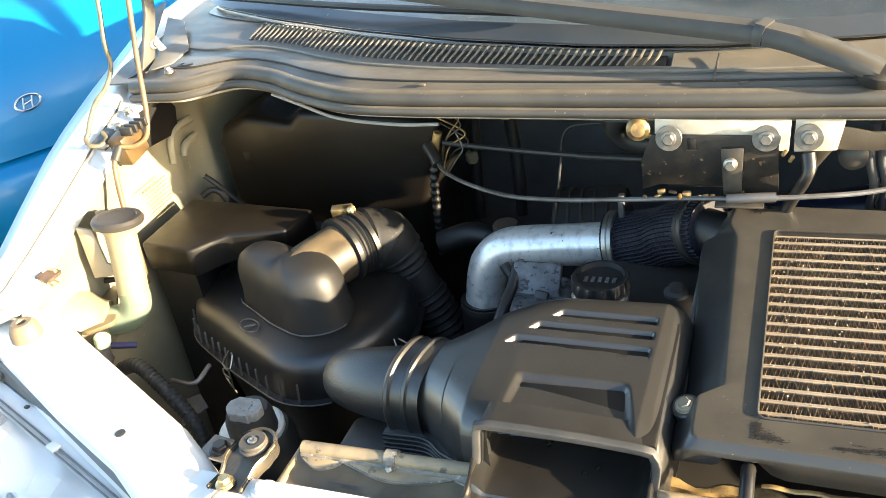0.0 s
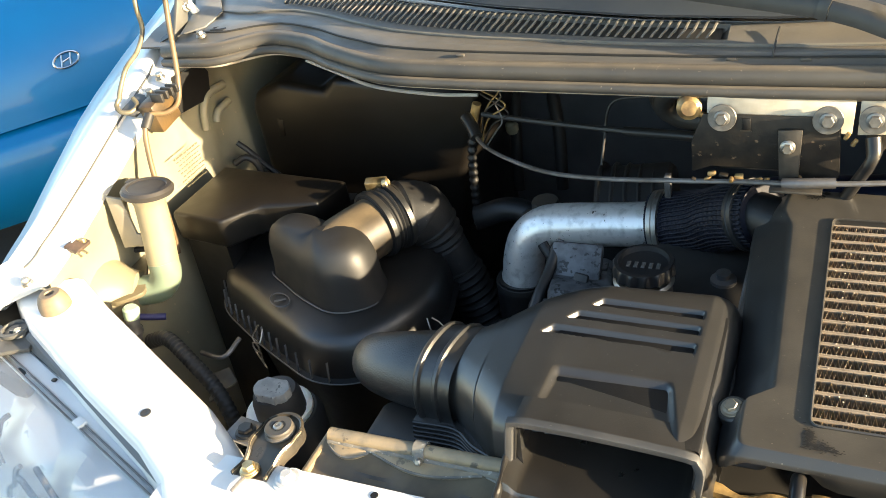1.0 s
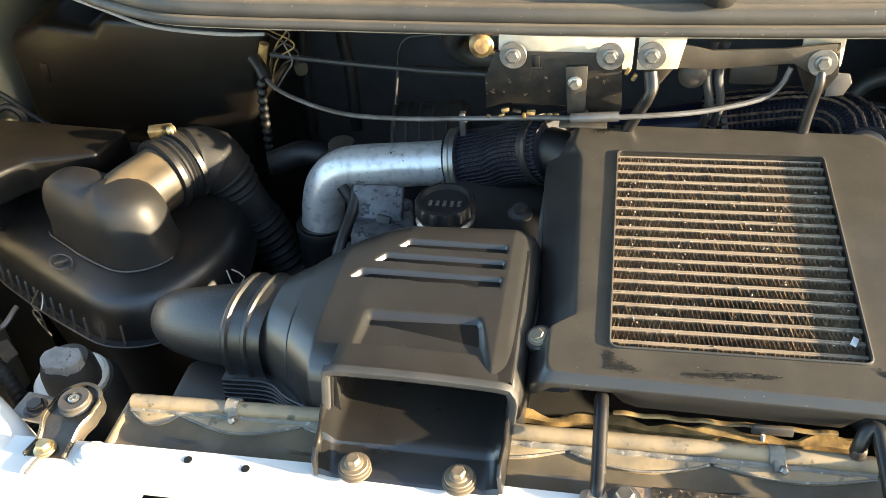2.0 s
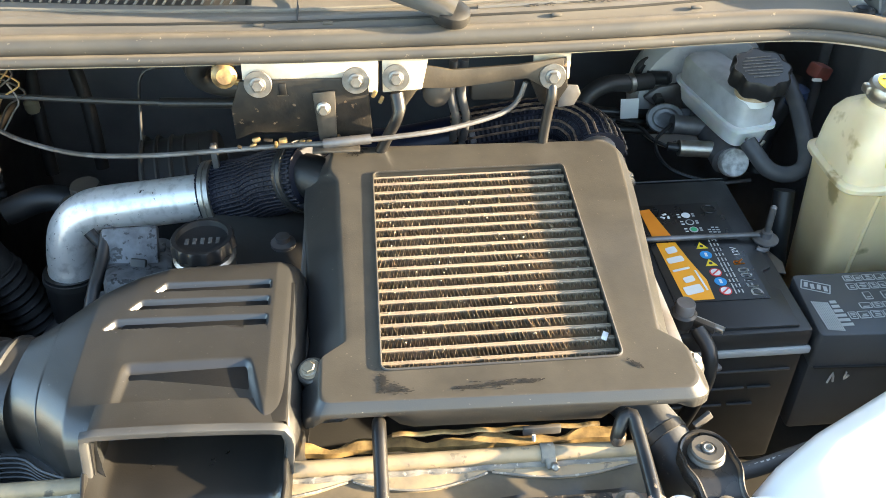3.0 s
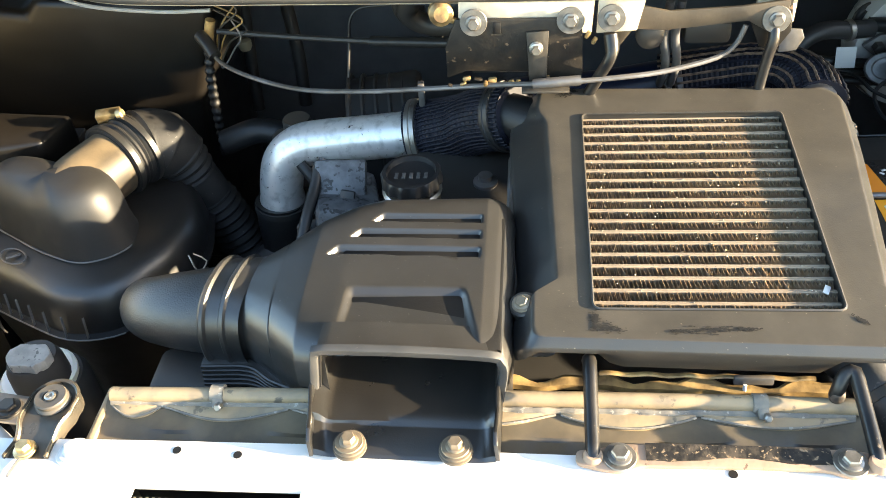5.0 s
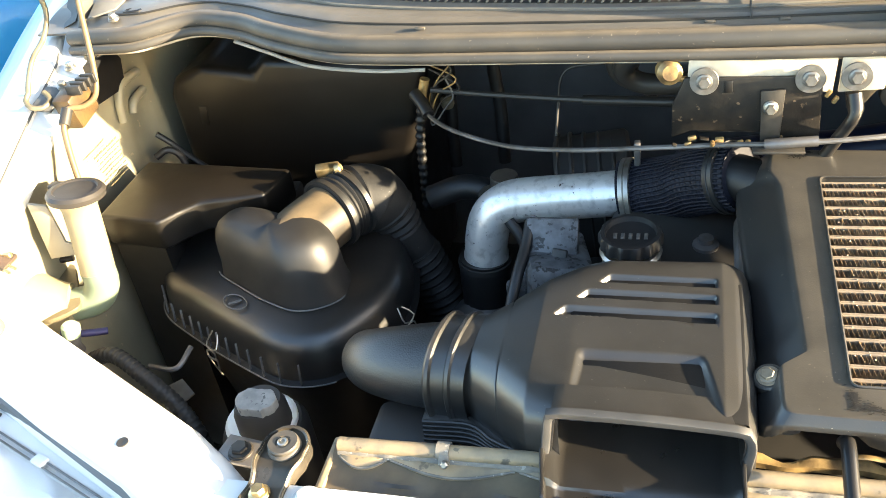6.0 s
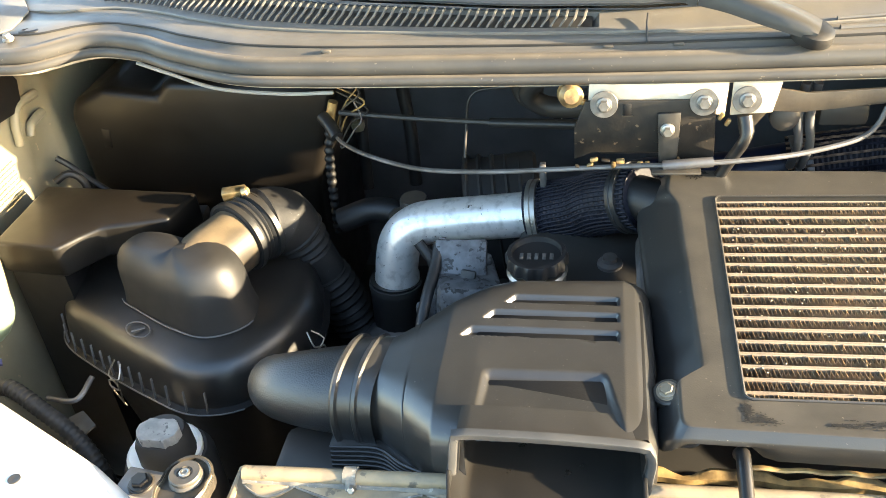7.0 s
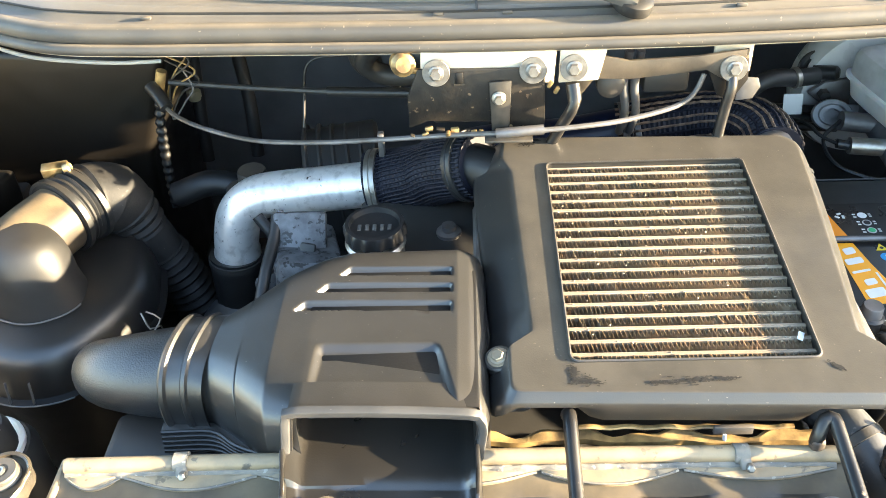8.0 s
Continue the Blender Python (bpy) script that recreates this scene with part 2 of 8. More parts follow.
def single(name, bm, mat, base, label, category, kind="", group="", sharp=38, recalc=True):
    bmesh.ops.translate(bm, verts=bm.verts, vec=-Vector(base))
    me = finish(bm, sharp, recalc)
    me.materials.append(mat)
    ob = new(name, me)
    ob.location = base
    ORIGIN[ob.name] = Vector(base)
    return tagged(ob, label, category, group, kind)


def piece(name, mesh, parent, m):
    """A part that shares its mesh; m is its place in the world."""
    ob = new(name, mesh)
    ob.parent = parent
    ORIGIN[ob.name] = ORIGIN[parent.name]
    ob.matrix_local = Matrix.Translation(-ORIGIN[parent.name]) @ m
    return ob


def box(c, s, bevel=0.003, seg=2, turn=(0, 0, 0), into=None):
    bm = bmesh.new()
    bmesh.ops.create_cube(bm, size=1.0)
    bmesh.ops.scale(bm, verts=bm.verts, vec=s)
    if bevel:
        bmesh.ops.bevel(bm, geom=list(bm.edges), offset=min(bevel, min(s) * 0.45), segments=seg, profile=0.5, affect="EDGES")
    bmesh.ops.transform(bm, matrix=pose(*c, *turn), verts=bm.verts)
    return merge(into, bm)


def merge(into, bm):
    if into is None:
        return bm
    me = bpy.data.meshes.new("tmp")
    bm.to_mesh(me)
    bm.free()
    into.from_mesh(me)
    bpy.data.meshes.remove(me)
    return into


def prism(poly, z0, z1, bevel=0.003, seg=2, m=None, into=None):
    """A polygon in the plane, drawn out from z0 to z1, with rounded edges."""
    bm = bmesh.new()
    f = bm.faces.new([bm.verts.new((x, y, z0)) for x, y in poly])
    ex = bmesh.ops.extrude_face_region(bm, geom=[f])
    bmesh.ops.translate(bm, verts=[v for v in ex["geom"] if isinstance(v, bmesh.types.BMVert)], vec=(0, 0, z1 - z0))
    bmesh.ops.recalc_face_normals(bm, faces=bm.faces)
    if bevel:
        bmesh.ops.bevel(bm, geom=list(bm.edges), offset=bevel, segments=seg, profile=0.5, affect="EDGES", clamp_overlap=True)
    if m is not None:
        bmesh.ops.transform(bm, matrix=m, verts=bm.verts)
    return merge(into, bm)


def round_poly(poly, r, n=5):
    """A polygon with its corners rounded."""
    out = []
    for k in range(len(poly)):
        p, a, b = Vector(poly[k]), Vector(poly[k - 1]), Vector(poly[(k + 1) % len(poly)])
        c = min(r, (a - p).length * 0.48, (b - p).length * 0.48)
        u, v = p + (a - p).normalized() * c, p + (b - p).normalized() * c
        for j in range(n):
            t = j / (n - 1)
            q = u * (1 - t) ** 2 + p * 2 * t * (1 - t) + v * t * t
            out.append((q.x, q.y))
    return out


def spline(pts, step=0.006):
    """Points along a smooth curve through pts."""
    p = [Vector(q) for q in pts]
    p = [p[0] * 2 - p[1]] + p + [p[-1] * 2 - p[-2]]
    out = []
    for i in range(1, len(p) - 2):
        a, b, c, d = p[i - 1:i + 3]
        n = max(2, int((c - b).length / step))
        for k in range(n):
            t = k / n
            out.append(0.5 * (2 * b + (c - a) * t + (2 * a - 5 * b + 4 * c - d) * t * t + (3 * b - a - 3 * c + d) * t ** 3))
    out.append(p[-2])
    return out


def tube(pts, r, n=14, step=0.006, smooth=True, cap=True, into=None, flat=1.0):
    """A tube along a path; r is a radius or a function of the share of the way."""
    path = spline(pts, step) if smooth else [Vector(q) for q in pts]
    bm = bmesh.new() if into is None else into
    total = sum((b - a).length for a, b in zip(path, path[1:]))
    run, rings, up = 0.0, [], None
    for i, q in enumerate(path):
        d = (path[min(i + 1, len(path) - 1)] - path[max(i - 1, 0)]).normalized()
        if up is None:
            up = d.orthogonal().normalized() if abs(d.z) > 0.9 else Vector((0, 0, 1)).cross(d).cross(d).normalized() * -1
        up = (up - d * up.dot(d)).normalized()
        side = d.cross(up)
        if i:
            run += (q - path[i - 1]).length
        rad = r(run / total) if callable(r) else r
        rings.append([bm.verts.new(q + (up * math.cos(2 * math.pi * k / n) * flat + side * math.sin(2 * math.pi * k / n)) * rad) for k in range(n)])
    for a, b in zip(rings, rings[1:]):
        for k in range(n):
            bm.faces.new((a[k], a[(k + 1) % n], b[(k + 1) % n], b[k]))
    if cap:
        bm.faces.new(rings[0][::-1])
        bm.faces.new(rings[-1])
    return bm


def lathe(profile, n=24, m=None, into=None):
    """A turned body: profile rows of radius and height, about z."""
    bm = bmesh.new()
    rings = [[bm.verts.new((max(r, 1e-5) * math.cos(2 * math.pi * k / n), max(r, 1e-5) * math.sin(2 * math.pi * k / n), z)) for k in range(n)] for r, z in profile]
    for a, b in zip(rings, rings[1:]):
        for k in range(n):
            bm.faces.new((a[k], a[(k + 1) % n], b[(k + 1) % n], b[k]))
    bm.faces.new(rings[0][::-1])
    bm.faces.new(rings[-1])
    if m is not None:
        bmesh.ops.transform(bm, matrix=m, verts=bm.verts)
    return merge(into, bm)


def loft(rings, cap=True, into=None):
    bm = bmesh.new() if into is None else into
    vs = [[bm.verts.new(q) for q in ring] for ring in rings]
    n = len(vs[0])
    for a, b in zip(vs, vs[1:]):
        for k in range(n):
            bm.faces.new((a[k], a[(k + 1) % n], b[(k + 1) % n], b[k]))
    if cap:
        bm.faces.new(vs[0][::-1])
        bm.faces.new(vs[-1])
    return bm


def oval(cx, cy, hx, hy, z, power=2.0, turn=0.0, n=64):
    out = []
    ct, st = math.cos(radians(turn)), math.sin(radians(turn))
    for k in range(n):
        a = 2 * math.pi * k / n
        c, s = math.cos(a), math.sin(a)
        x = hx * math.copysign(abs(c) ** (2 / power), c)
        y = hy * math.copysign(abs(s) ** (2 / power), s)
        out.append((cx + x * ct - y * st, cy + x * st + y * ct, z))
    return out


def sheet(rows, thick=0.0, into=None):
    """A surface through rows of points, made thick where wanted."""
    bm = bmesh.new()
    vs = [[bm.verts.new(q) for q in row] for row in rows]
    for a, b in zip(vs, vs[1:]):
        for k in range(len(a) - 1):
            bm.faces.new((a[k], a[k + 1], b[k + 1], b[k]))
    if thick:
        bmesh.ops.recalc_face_normals(bm, faces=bm.faces)
        bmesh.ops.solidify(bm, geom=list(bm.faces), thickness=thick)
    return merge(into, bm)


def letters(text, size, m, depth=0.0003):
    cu = bpy.data.curves.new("text", "FONT")
    cu.body, cu.size, cu.extrude, cu.align_x, cu.align_y = text, size, depth, "CENTER", "CENTER"
    ob = new("text", cu)
    me = bpy.data.meshes.new_from_object(ob.evaluated_get(bpy.context.evaluated_depsgraph_get()))
    bpy.data.objects.remove(ob)
    bpy.data.curves.remove(cu)
    bm = bmesh.new()
    bm.from_mesh(me)
    bpy.data.meshes.remove(me)
    bmesh.ops.transform(bm, matrix=m, verts=bm.verts)
    return bm


def lerp(a, b, t):
    return a + (b - a) * t


def ramp_table(table, x):
    """Straight lines between rows of (x, values...)."""
    if x <= table[0][0]:
        return table[0][1:]
    for p, q in zip(table, table[1:]):
        if x <= q[0]:
            t = (x - p[0]) / (q[0] - p[0])
            return tuple(lerp(u, v, t) for u, v in zip(p[1:], q[1:]))
    return table[-1][1:]


def smoothstep(a, b, x):
    t = min(1, max(0, (x - a) / (b - a)))
    return t * t * (3 - 2 * t)


# shared bolt meshes: a hexagon head on a flange and washer
def bolt_mesh(head, washer, mat):
    bm = bmesh.new()
    lathe([(washer, 0), (washer, 0.0016), (washer * 0.97, 0.0021), (head * 1.32, 0.0023), (head * 1.26, 0.0036), (head * 0.98, 0.0043)], 28, into=bm)
    lathe([(head, 0.003), (head, 0.0076), (head * 0.86, 0.0089), (head * 0.55, 0.0089), (0.0002, 0.0088)], 6, into=bm)
    me = finish(bm, 30)
    me.materials.append(mat)
    return me


M_BOLT = material("grey_bolt_steel", (0.36, 0.345, 0.32), 0.36, 0.8, other=(0.24, 0.22, 0.19), scale=90, bump=0.2)
BOLT = bolt_mesh(0.0068, 0.0120, M_BOLT)
BOLT_BIG = bolt_mesh(0.0070, 0.0128, M_BOLT)
BOLT_WHITE = bolt_mesh(0.0060, 0.0112, material("painted_bolt", (0.62, 0.62, 0.61), 0.32, 0.25, other=(0.48, 0.47, 0.45), scale=60))
BOLT_WASHER = bolt_mesh(0.0062, 0.0142, material("dull_bolt", (0.26, 0.255, 0.245), 0.40, 0.7, other=(0.17, 0.16, 0.145), scale=90, bump=0.2))
BOLT_SMALL = bolt_mesh(0.0052, 0.0075, M_STEEL)
BOLT_GOLD = bolt_mesh(0.0062, 0.0095, M_BRASS)
BOLT_LOW = bolt_mesh(0.0056, 0.0092, material("tan_bolt", (0.50, 0.44, 0.34), 0.38, 0.75, other=(0.38, 0.31, 0.22), scale=70))
for _v in BOLT_LOW.vertices:
    _v.co.z *= 0.6
BOLT_BROWN = bolt_mesh(0.0058, 0.0112, material("dusty_bolt", (0.34, 0.28, 0.20), 0.45, 0.6, other=(0.22, 0.17, 0.12), scale=60))


def bolt(parent, p, normal=(0, 0, 1), mesh=None, name="bolt"):
    q = Vector(normal).to_track_quat("Z", "Y").to_matrix().to_4x4()
    return piece(name, mesh or BOLT, parent, Matrix.Translation(p) @ q)


# ---- setting: ground, bay walls ----
def ground():
    bm = bmesh.new()
    bmesh.ops.create_grid(bm, x_segments=1, y_segments=1, size=400)
    single("ground", bm, M_ASPHALT, (0, 0, 0), "grey asphalt of the parking place", "ground", "structure", recalc=False)


def bay_shell():
    single("undertray", box((0.015, 0.42, 0.40), (1.72, 1.04, 0.02), 0), M_DARK, (0, 0.42, 0.4), "soot-dark tray closing the bay below", "undertray", "structure")
    single("bulkhead", box((0.015, 0.945, 0.74), (1.72, 0.02, 0.66), 0), M_SHADE, (0, 0.945, 0.41), "dark grey engine bay bulkhead", "bulkhead", "structure")
    single("cross_member", box((0, -0.04, 0.60), (0.9, 0.02, 0.36), 0.004), M_DARK, (0, -0.04, 0.42), "dark cross member ahead of the radiator", "cross member", "structure")


# ---- body: white front panel, rails, fenders, aprons ----
def panel_z(x, y):
    side = max(0.0, abs(x - 0.01) - 0.30)
    return 0.853 - 0.02 * side - 0.10 * max(0.0, -0.05 - y)


def front_panel():
    t = thing("radiator_support", (0.01, -0.04, 0.85), "white painted steel radiator support panel with slots and bolts", "car panel")
    xs = [-0.43, -0.34, -0.261, -0.099, 0.0, 0.150, 0.300, 0.36, 0.45]
    ys = [-0.20, -0.115, -0.030, -0.014, 0.010]
    bm = bmesh.new()
    vs = {(i, j): bm.verts.new((x, y + (0.003 if x < 0.0 and j == 4 else 0.0) - (0.002 if x > 0.1 and j == 4 else 0.0), 0)) for i, x in enumerate(xs) for j, y in enumerate(ys)}
    for i in range(len(xs) - 1):
        for j in range(len(ys) - 1):
            if (i in (2, 5)) and j == 1:
                continue
            bm.faces.new((vs[i, j], vs[i + 1, j], vs[i + 1, j + 1], vs[i, j + 1]))
    corners = [vs[i, j] for i in (2, 3, 5, 6) for j in (1, 2)]
    bmesh.ops.bevel(bm, geom=corners, offset=0.014, segments=4, affect="VERTICES")
    for v in bm.verts:
        v.co.z = panel_z(v.co.x, v.co.y)
    bmesh.ops.recalc_face_normals(bm, faces=bm.faces)
    bmesh.ops.solidify(bm, geom=list(bm.faces), thickness=0.004)
    part("panel_top", bm, M_WHITE, t, sharp=50)
    part("rear_flange", prism([(-0.42, 0.0085), (-0.02, 0.0085), (0.12, 0.0045), (0.44, 0.0045), (0.44, 0.0075), (0.12, 0.0075), (-0.02, 0.0120), (-0.42, 0.0120)], 0.812, 0.8490, 0), M_WHITE, t)
    for x, y in ((-0.222, 0.004), (-0.171, 0.001), (0.211, -0.005)):
        part("hole", lathe([(0.0036, 0), (0.0035, 0.0004), (0.0002, 0.0004)], 16, pose(x, y, panel_z(x, y) + 0.0002)), M_BLACK, t, "small punched hole")
    # condenser fins that show through the slots
    m_fins = material("condenser_fins", (0.20, 0.18, 0.145), 0.55, 0.2, other=(0.12, 0.11, 0.09), scale=40)
    for x0, x1 in ((-0.266, -0.094), (0.145, 0.305)):
        bm = bmesh.new()
        k = 0
        while x0 + k * 0.0052 < x1:
            box((x0 + k * 0.0052, -0.075, 0.836), (0.0022, 0.090, 0.004), 0, into=bm)
            k += 1
        for y in (-0.105, -0.08, -0.055):
            box(((x0 + x1) / 2, y, 0.833), (x1 - x0, 0.003, 0.004), 0, into=bm)
        part("grille_mesh", bm, m_fins, t, "dusty grey condenser fins")
    # lapped end plates with their bolts
    seam = [(0.3270, 0.0075), (0.3262, 0.002), (0.3250, -0.008), (0.3235, -0.020), (0.3200, -0.040), (0.3160, -0.080), (0.3150, -0.18)]
    part("lap_seam", tube([(x, y, panel_z(x, y) + 0.0002) for x, y in seam], 0.0009, 6), M_HINGE, t, "dark lap seam in the paint")
    for p in ((-0.308, 0.000, 0.853), (0.337, 0.000, 0.853)):
        part("bolt_pad", lathe([(0.0142, 0), (0.0136, 0.0006), (0.0002, 0.0006)], 24, pose(p[0], p[1], p[2] - 0.0004)), M_WHITE, t)
        bolt(t, p, mesh=BOLT_WHITE)


def rail(sign):
    """The diagonal rail between the front panel and the fender."""
    def X(x):
        return x if sign < 0 else 0.03 - x
    t = thing("headlamp_rail", (X(-0.55), 0.06, 0.85), "white painted steel rail running back to the fender", "car panel", "headlamp rails")
    rows = []
    table = [(-0.372, 0.010, -0.412, -0.052, 0.8475), (-0.395, 0.026, -0.427, -0.028, 0.8535), (-0.439, 0.054, -0.479, 0.002, 0.856), (-0.535, 0.100, -0.592, 0.051, 0.862),
             (-0.672, 0.166, -0.735, 0.118, 0.869), (-0.745, 0.205, -0.808, 0.165, 0.873)]
    for i, (xi, yi, xo, yo, z) in enumerate(table):
        z += 0.0 if sign < 0 or i == 0 else 0.006
        row = [(X(xi + 0.006), yi + 0.010, z - 0.035), (X(xi + 0.003), yi + 0.006, z - 0.006), (X(xi), yi, z)]
        for k in (0.25, 0.5, 0.75):
            row.append((X(lerp(xi, xo, k)), lerp(yi, yo, k), z + 0.002))
        row += [(X(xo), yo, z + 0.001), (X(xo - 0.004), yo - 0.004, z - 0.004), (X(xo - 0.008), yo - 0.008, z - 0.035)]
        rows.append(row)
    part("rail_top", sheet(rows, 0.003), M_WHITE, t, sharp=45)
    if sign < 0:
        # dark sheet along the outer edge, painting the shaded side face of the rail
        rows = []
        for k in range(21):
            u = k / 20
            x, y, z = lerp(-0.424, -0.742, u), lerp(-0.031, 0.124, u), lerp(0.850, 0.868, u)
            xl = x - 0.008 - 0.012 * u
            rows.append([(x + 0.002, y + 0.004, z - 0.005), (lerp(x, xl, 0.3), y - 0.004 - 0.008 * u, z - 0.012), (xl, -0.0115 - 0.369 * (xl + 0.431), lerp(0.8120, 0.8420, u))])
        part("rail_side_shade", sheet(rows, 0.002), material("rail_shade_grey", (0.085, 0.09, 0.095), 0.55, other=(0.12, 0.125, 0.13)), t, "dark grey strip for the shade on the rail's side")
    if sign < 0:
        part("hole", lathe([(0.0056, 0), (0.0056, 0.0012), (0.003, 0.0012), (0.001, 0.0006)], 16, pose(X(-0.498), 0.034, 0.8595)), M_DARK, t)
    part("buffer", lathe([(0.019, 0), (0.019, 0.005), (0.0175, 0.013), (0.0145, 0.020), (0.012, 0.022), (0.006, 0.022), (0.005, 0.018)], 22, pose(X(-0.728), 0.150, 0.871)), material("brown_rubber", (0.16, 0.12, 0.08), 0.6, other=(0.22, 0.17, 0.11), scale=60), t, "brown rubber bonnet buffer")
    part("washer_hole", lathe([(0.005, 0), (0.004, 0.001), (0.002, 0.001)], 14, pose(X(-0.728), 0.150, 0.8895)), M_DARK, t)


FENDER = [(0.055, -0.802, 0.842, -0.868, 0.850), (0.09, -0.812, 0.860, -0.866, 0.874), (0.13, -0.812, 0.878, -0.862, 0.894), (0.150, -0.795, 0.886, -0.842, 0.902), (0.160, -0.757, 0.892, -0.806, 0.908), (0.18, -0.750, 0.900, -0.806, 0.918), (0.23, -0.747, 0.918, -0.814, 0.932), (0.33, -0.759, 0.948, -0.850, 0.955),
          (0.43, -0.766, 0.985, -0.882, 0.980), (0.50, -0.770, 1.008, -0.902, 0.994), (0.61, -0.825, 1.018, -0.934, 1.010), (0.85, -0.89, 1.040, -1.00, 1.040), (1.30, -0.91, 1.06, -1.02, 1.07)]


def fender(sign):
    def X(x):
        return x if sign < 0 else -0.012 - x
    t = thing("fender", (X(-0.85), 0.5, 0.5), "white painted front fender with a bolted inner flange", "car fender", "front fenders")
    rows = []
    for k in range(44):
        y = lerp(0.055, 0.50, k / 27) if k < 28 else lerp(0.50, 1.30, (k - 27) / 16)
        xi, zi, xo, zo = ramp_table(FENDER, y)
        g = 0.008 if sign > 0 else 0.0
        row = [(X(xi), y, zi - 0.01), (X(xi), y, zi), (X(xi - 0.034), y, zi + 0.002 + g), (X(xi - 0.038), y, zi + 0.010 + g), (X(xi - 0.046), y, zi + 0.013 + g)]
        for j in range(1, 5):
            u = j / 5
            row.append((X(lerp(xi - 0.046, xo, u)), y, lerp(zi + 0.013, zo, u) + 0.006 * math.sin(math.pi * u)))
        row += [(X(xo), y, zo), (X(xo - 0.022), y, zo - 0.010), (X(xo - 0.040), y, zo - 0.030), (X(xo - 0.052), y, zo - 0.07), (X(xo - 0.06), y, zo - 0.16), (X(xo - 0.055), y, 0.55)]
        rows.append(row)
    part("fender_skin", sheet(rows, 0.002), M_WHITE, t, sharp=50)
    if sign < 0:
        line = []
        for k in range(14):
            y = lerp(0.15, 0.53, k / 13)
            xi, zi, xo, zo = ramp_table(FENDER, y)
            line.append((xi - 0.036, y, zi + 0.0065))
        part("flange_seam", tube(line, 0.0016, 6), M_HINGE, t, "grey sealant line along the flange")
    for y in (0.16, 0.50, 0.62):
        xi, zi, xo, zo = ramp_table(FENDER, y)
        bolt(t, (X(xi - 0.016), y, zi + 0.002), (0, -0.1, 1), BOLT_SMALL)
    if sign < 0:
        xi, zi, xo, zo = ramp_table(FENDER, 0.225)
        c = thing("flange_clip", (xi + 0.004, 0.225, zi), "small brass-coloured spring clip on the fender flange", "clip")
        part("clip_plate", box((xi + 0.004, 0.225, zi - 0.006), (0.020, 0.026, 0.006), 0.0015, turn=(0, 20, 0)), M_RUST, c, "dark brown clip plate")
        part("clip_jaw", box((xi + 0.006, 0.232, zi - 0.006), (0.012, 0.006, 0.012), 0.002), M_BRASS, c)
        part("clip_prong", tube([(xi + 0.010, 0.214, zi - 0.008), (xi + 0.020, 0.212, zi - 0.013)], 0.0016, 6), M_BRASS, c)
        part("clip_prong", tube([(xi + 0.010, 0.222, zi - 0.009), (xi + 0.021, 0.221, zi - 0.014)], 0.0016, 6), M_BRASS, c)


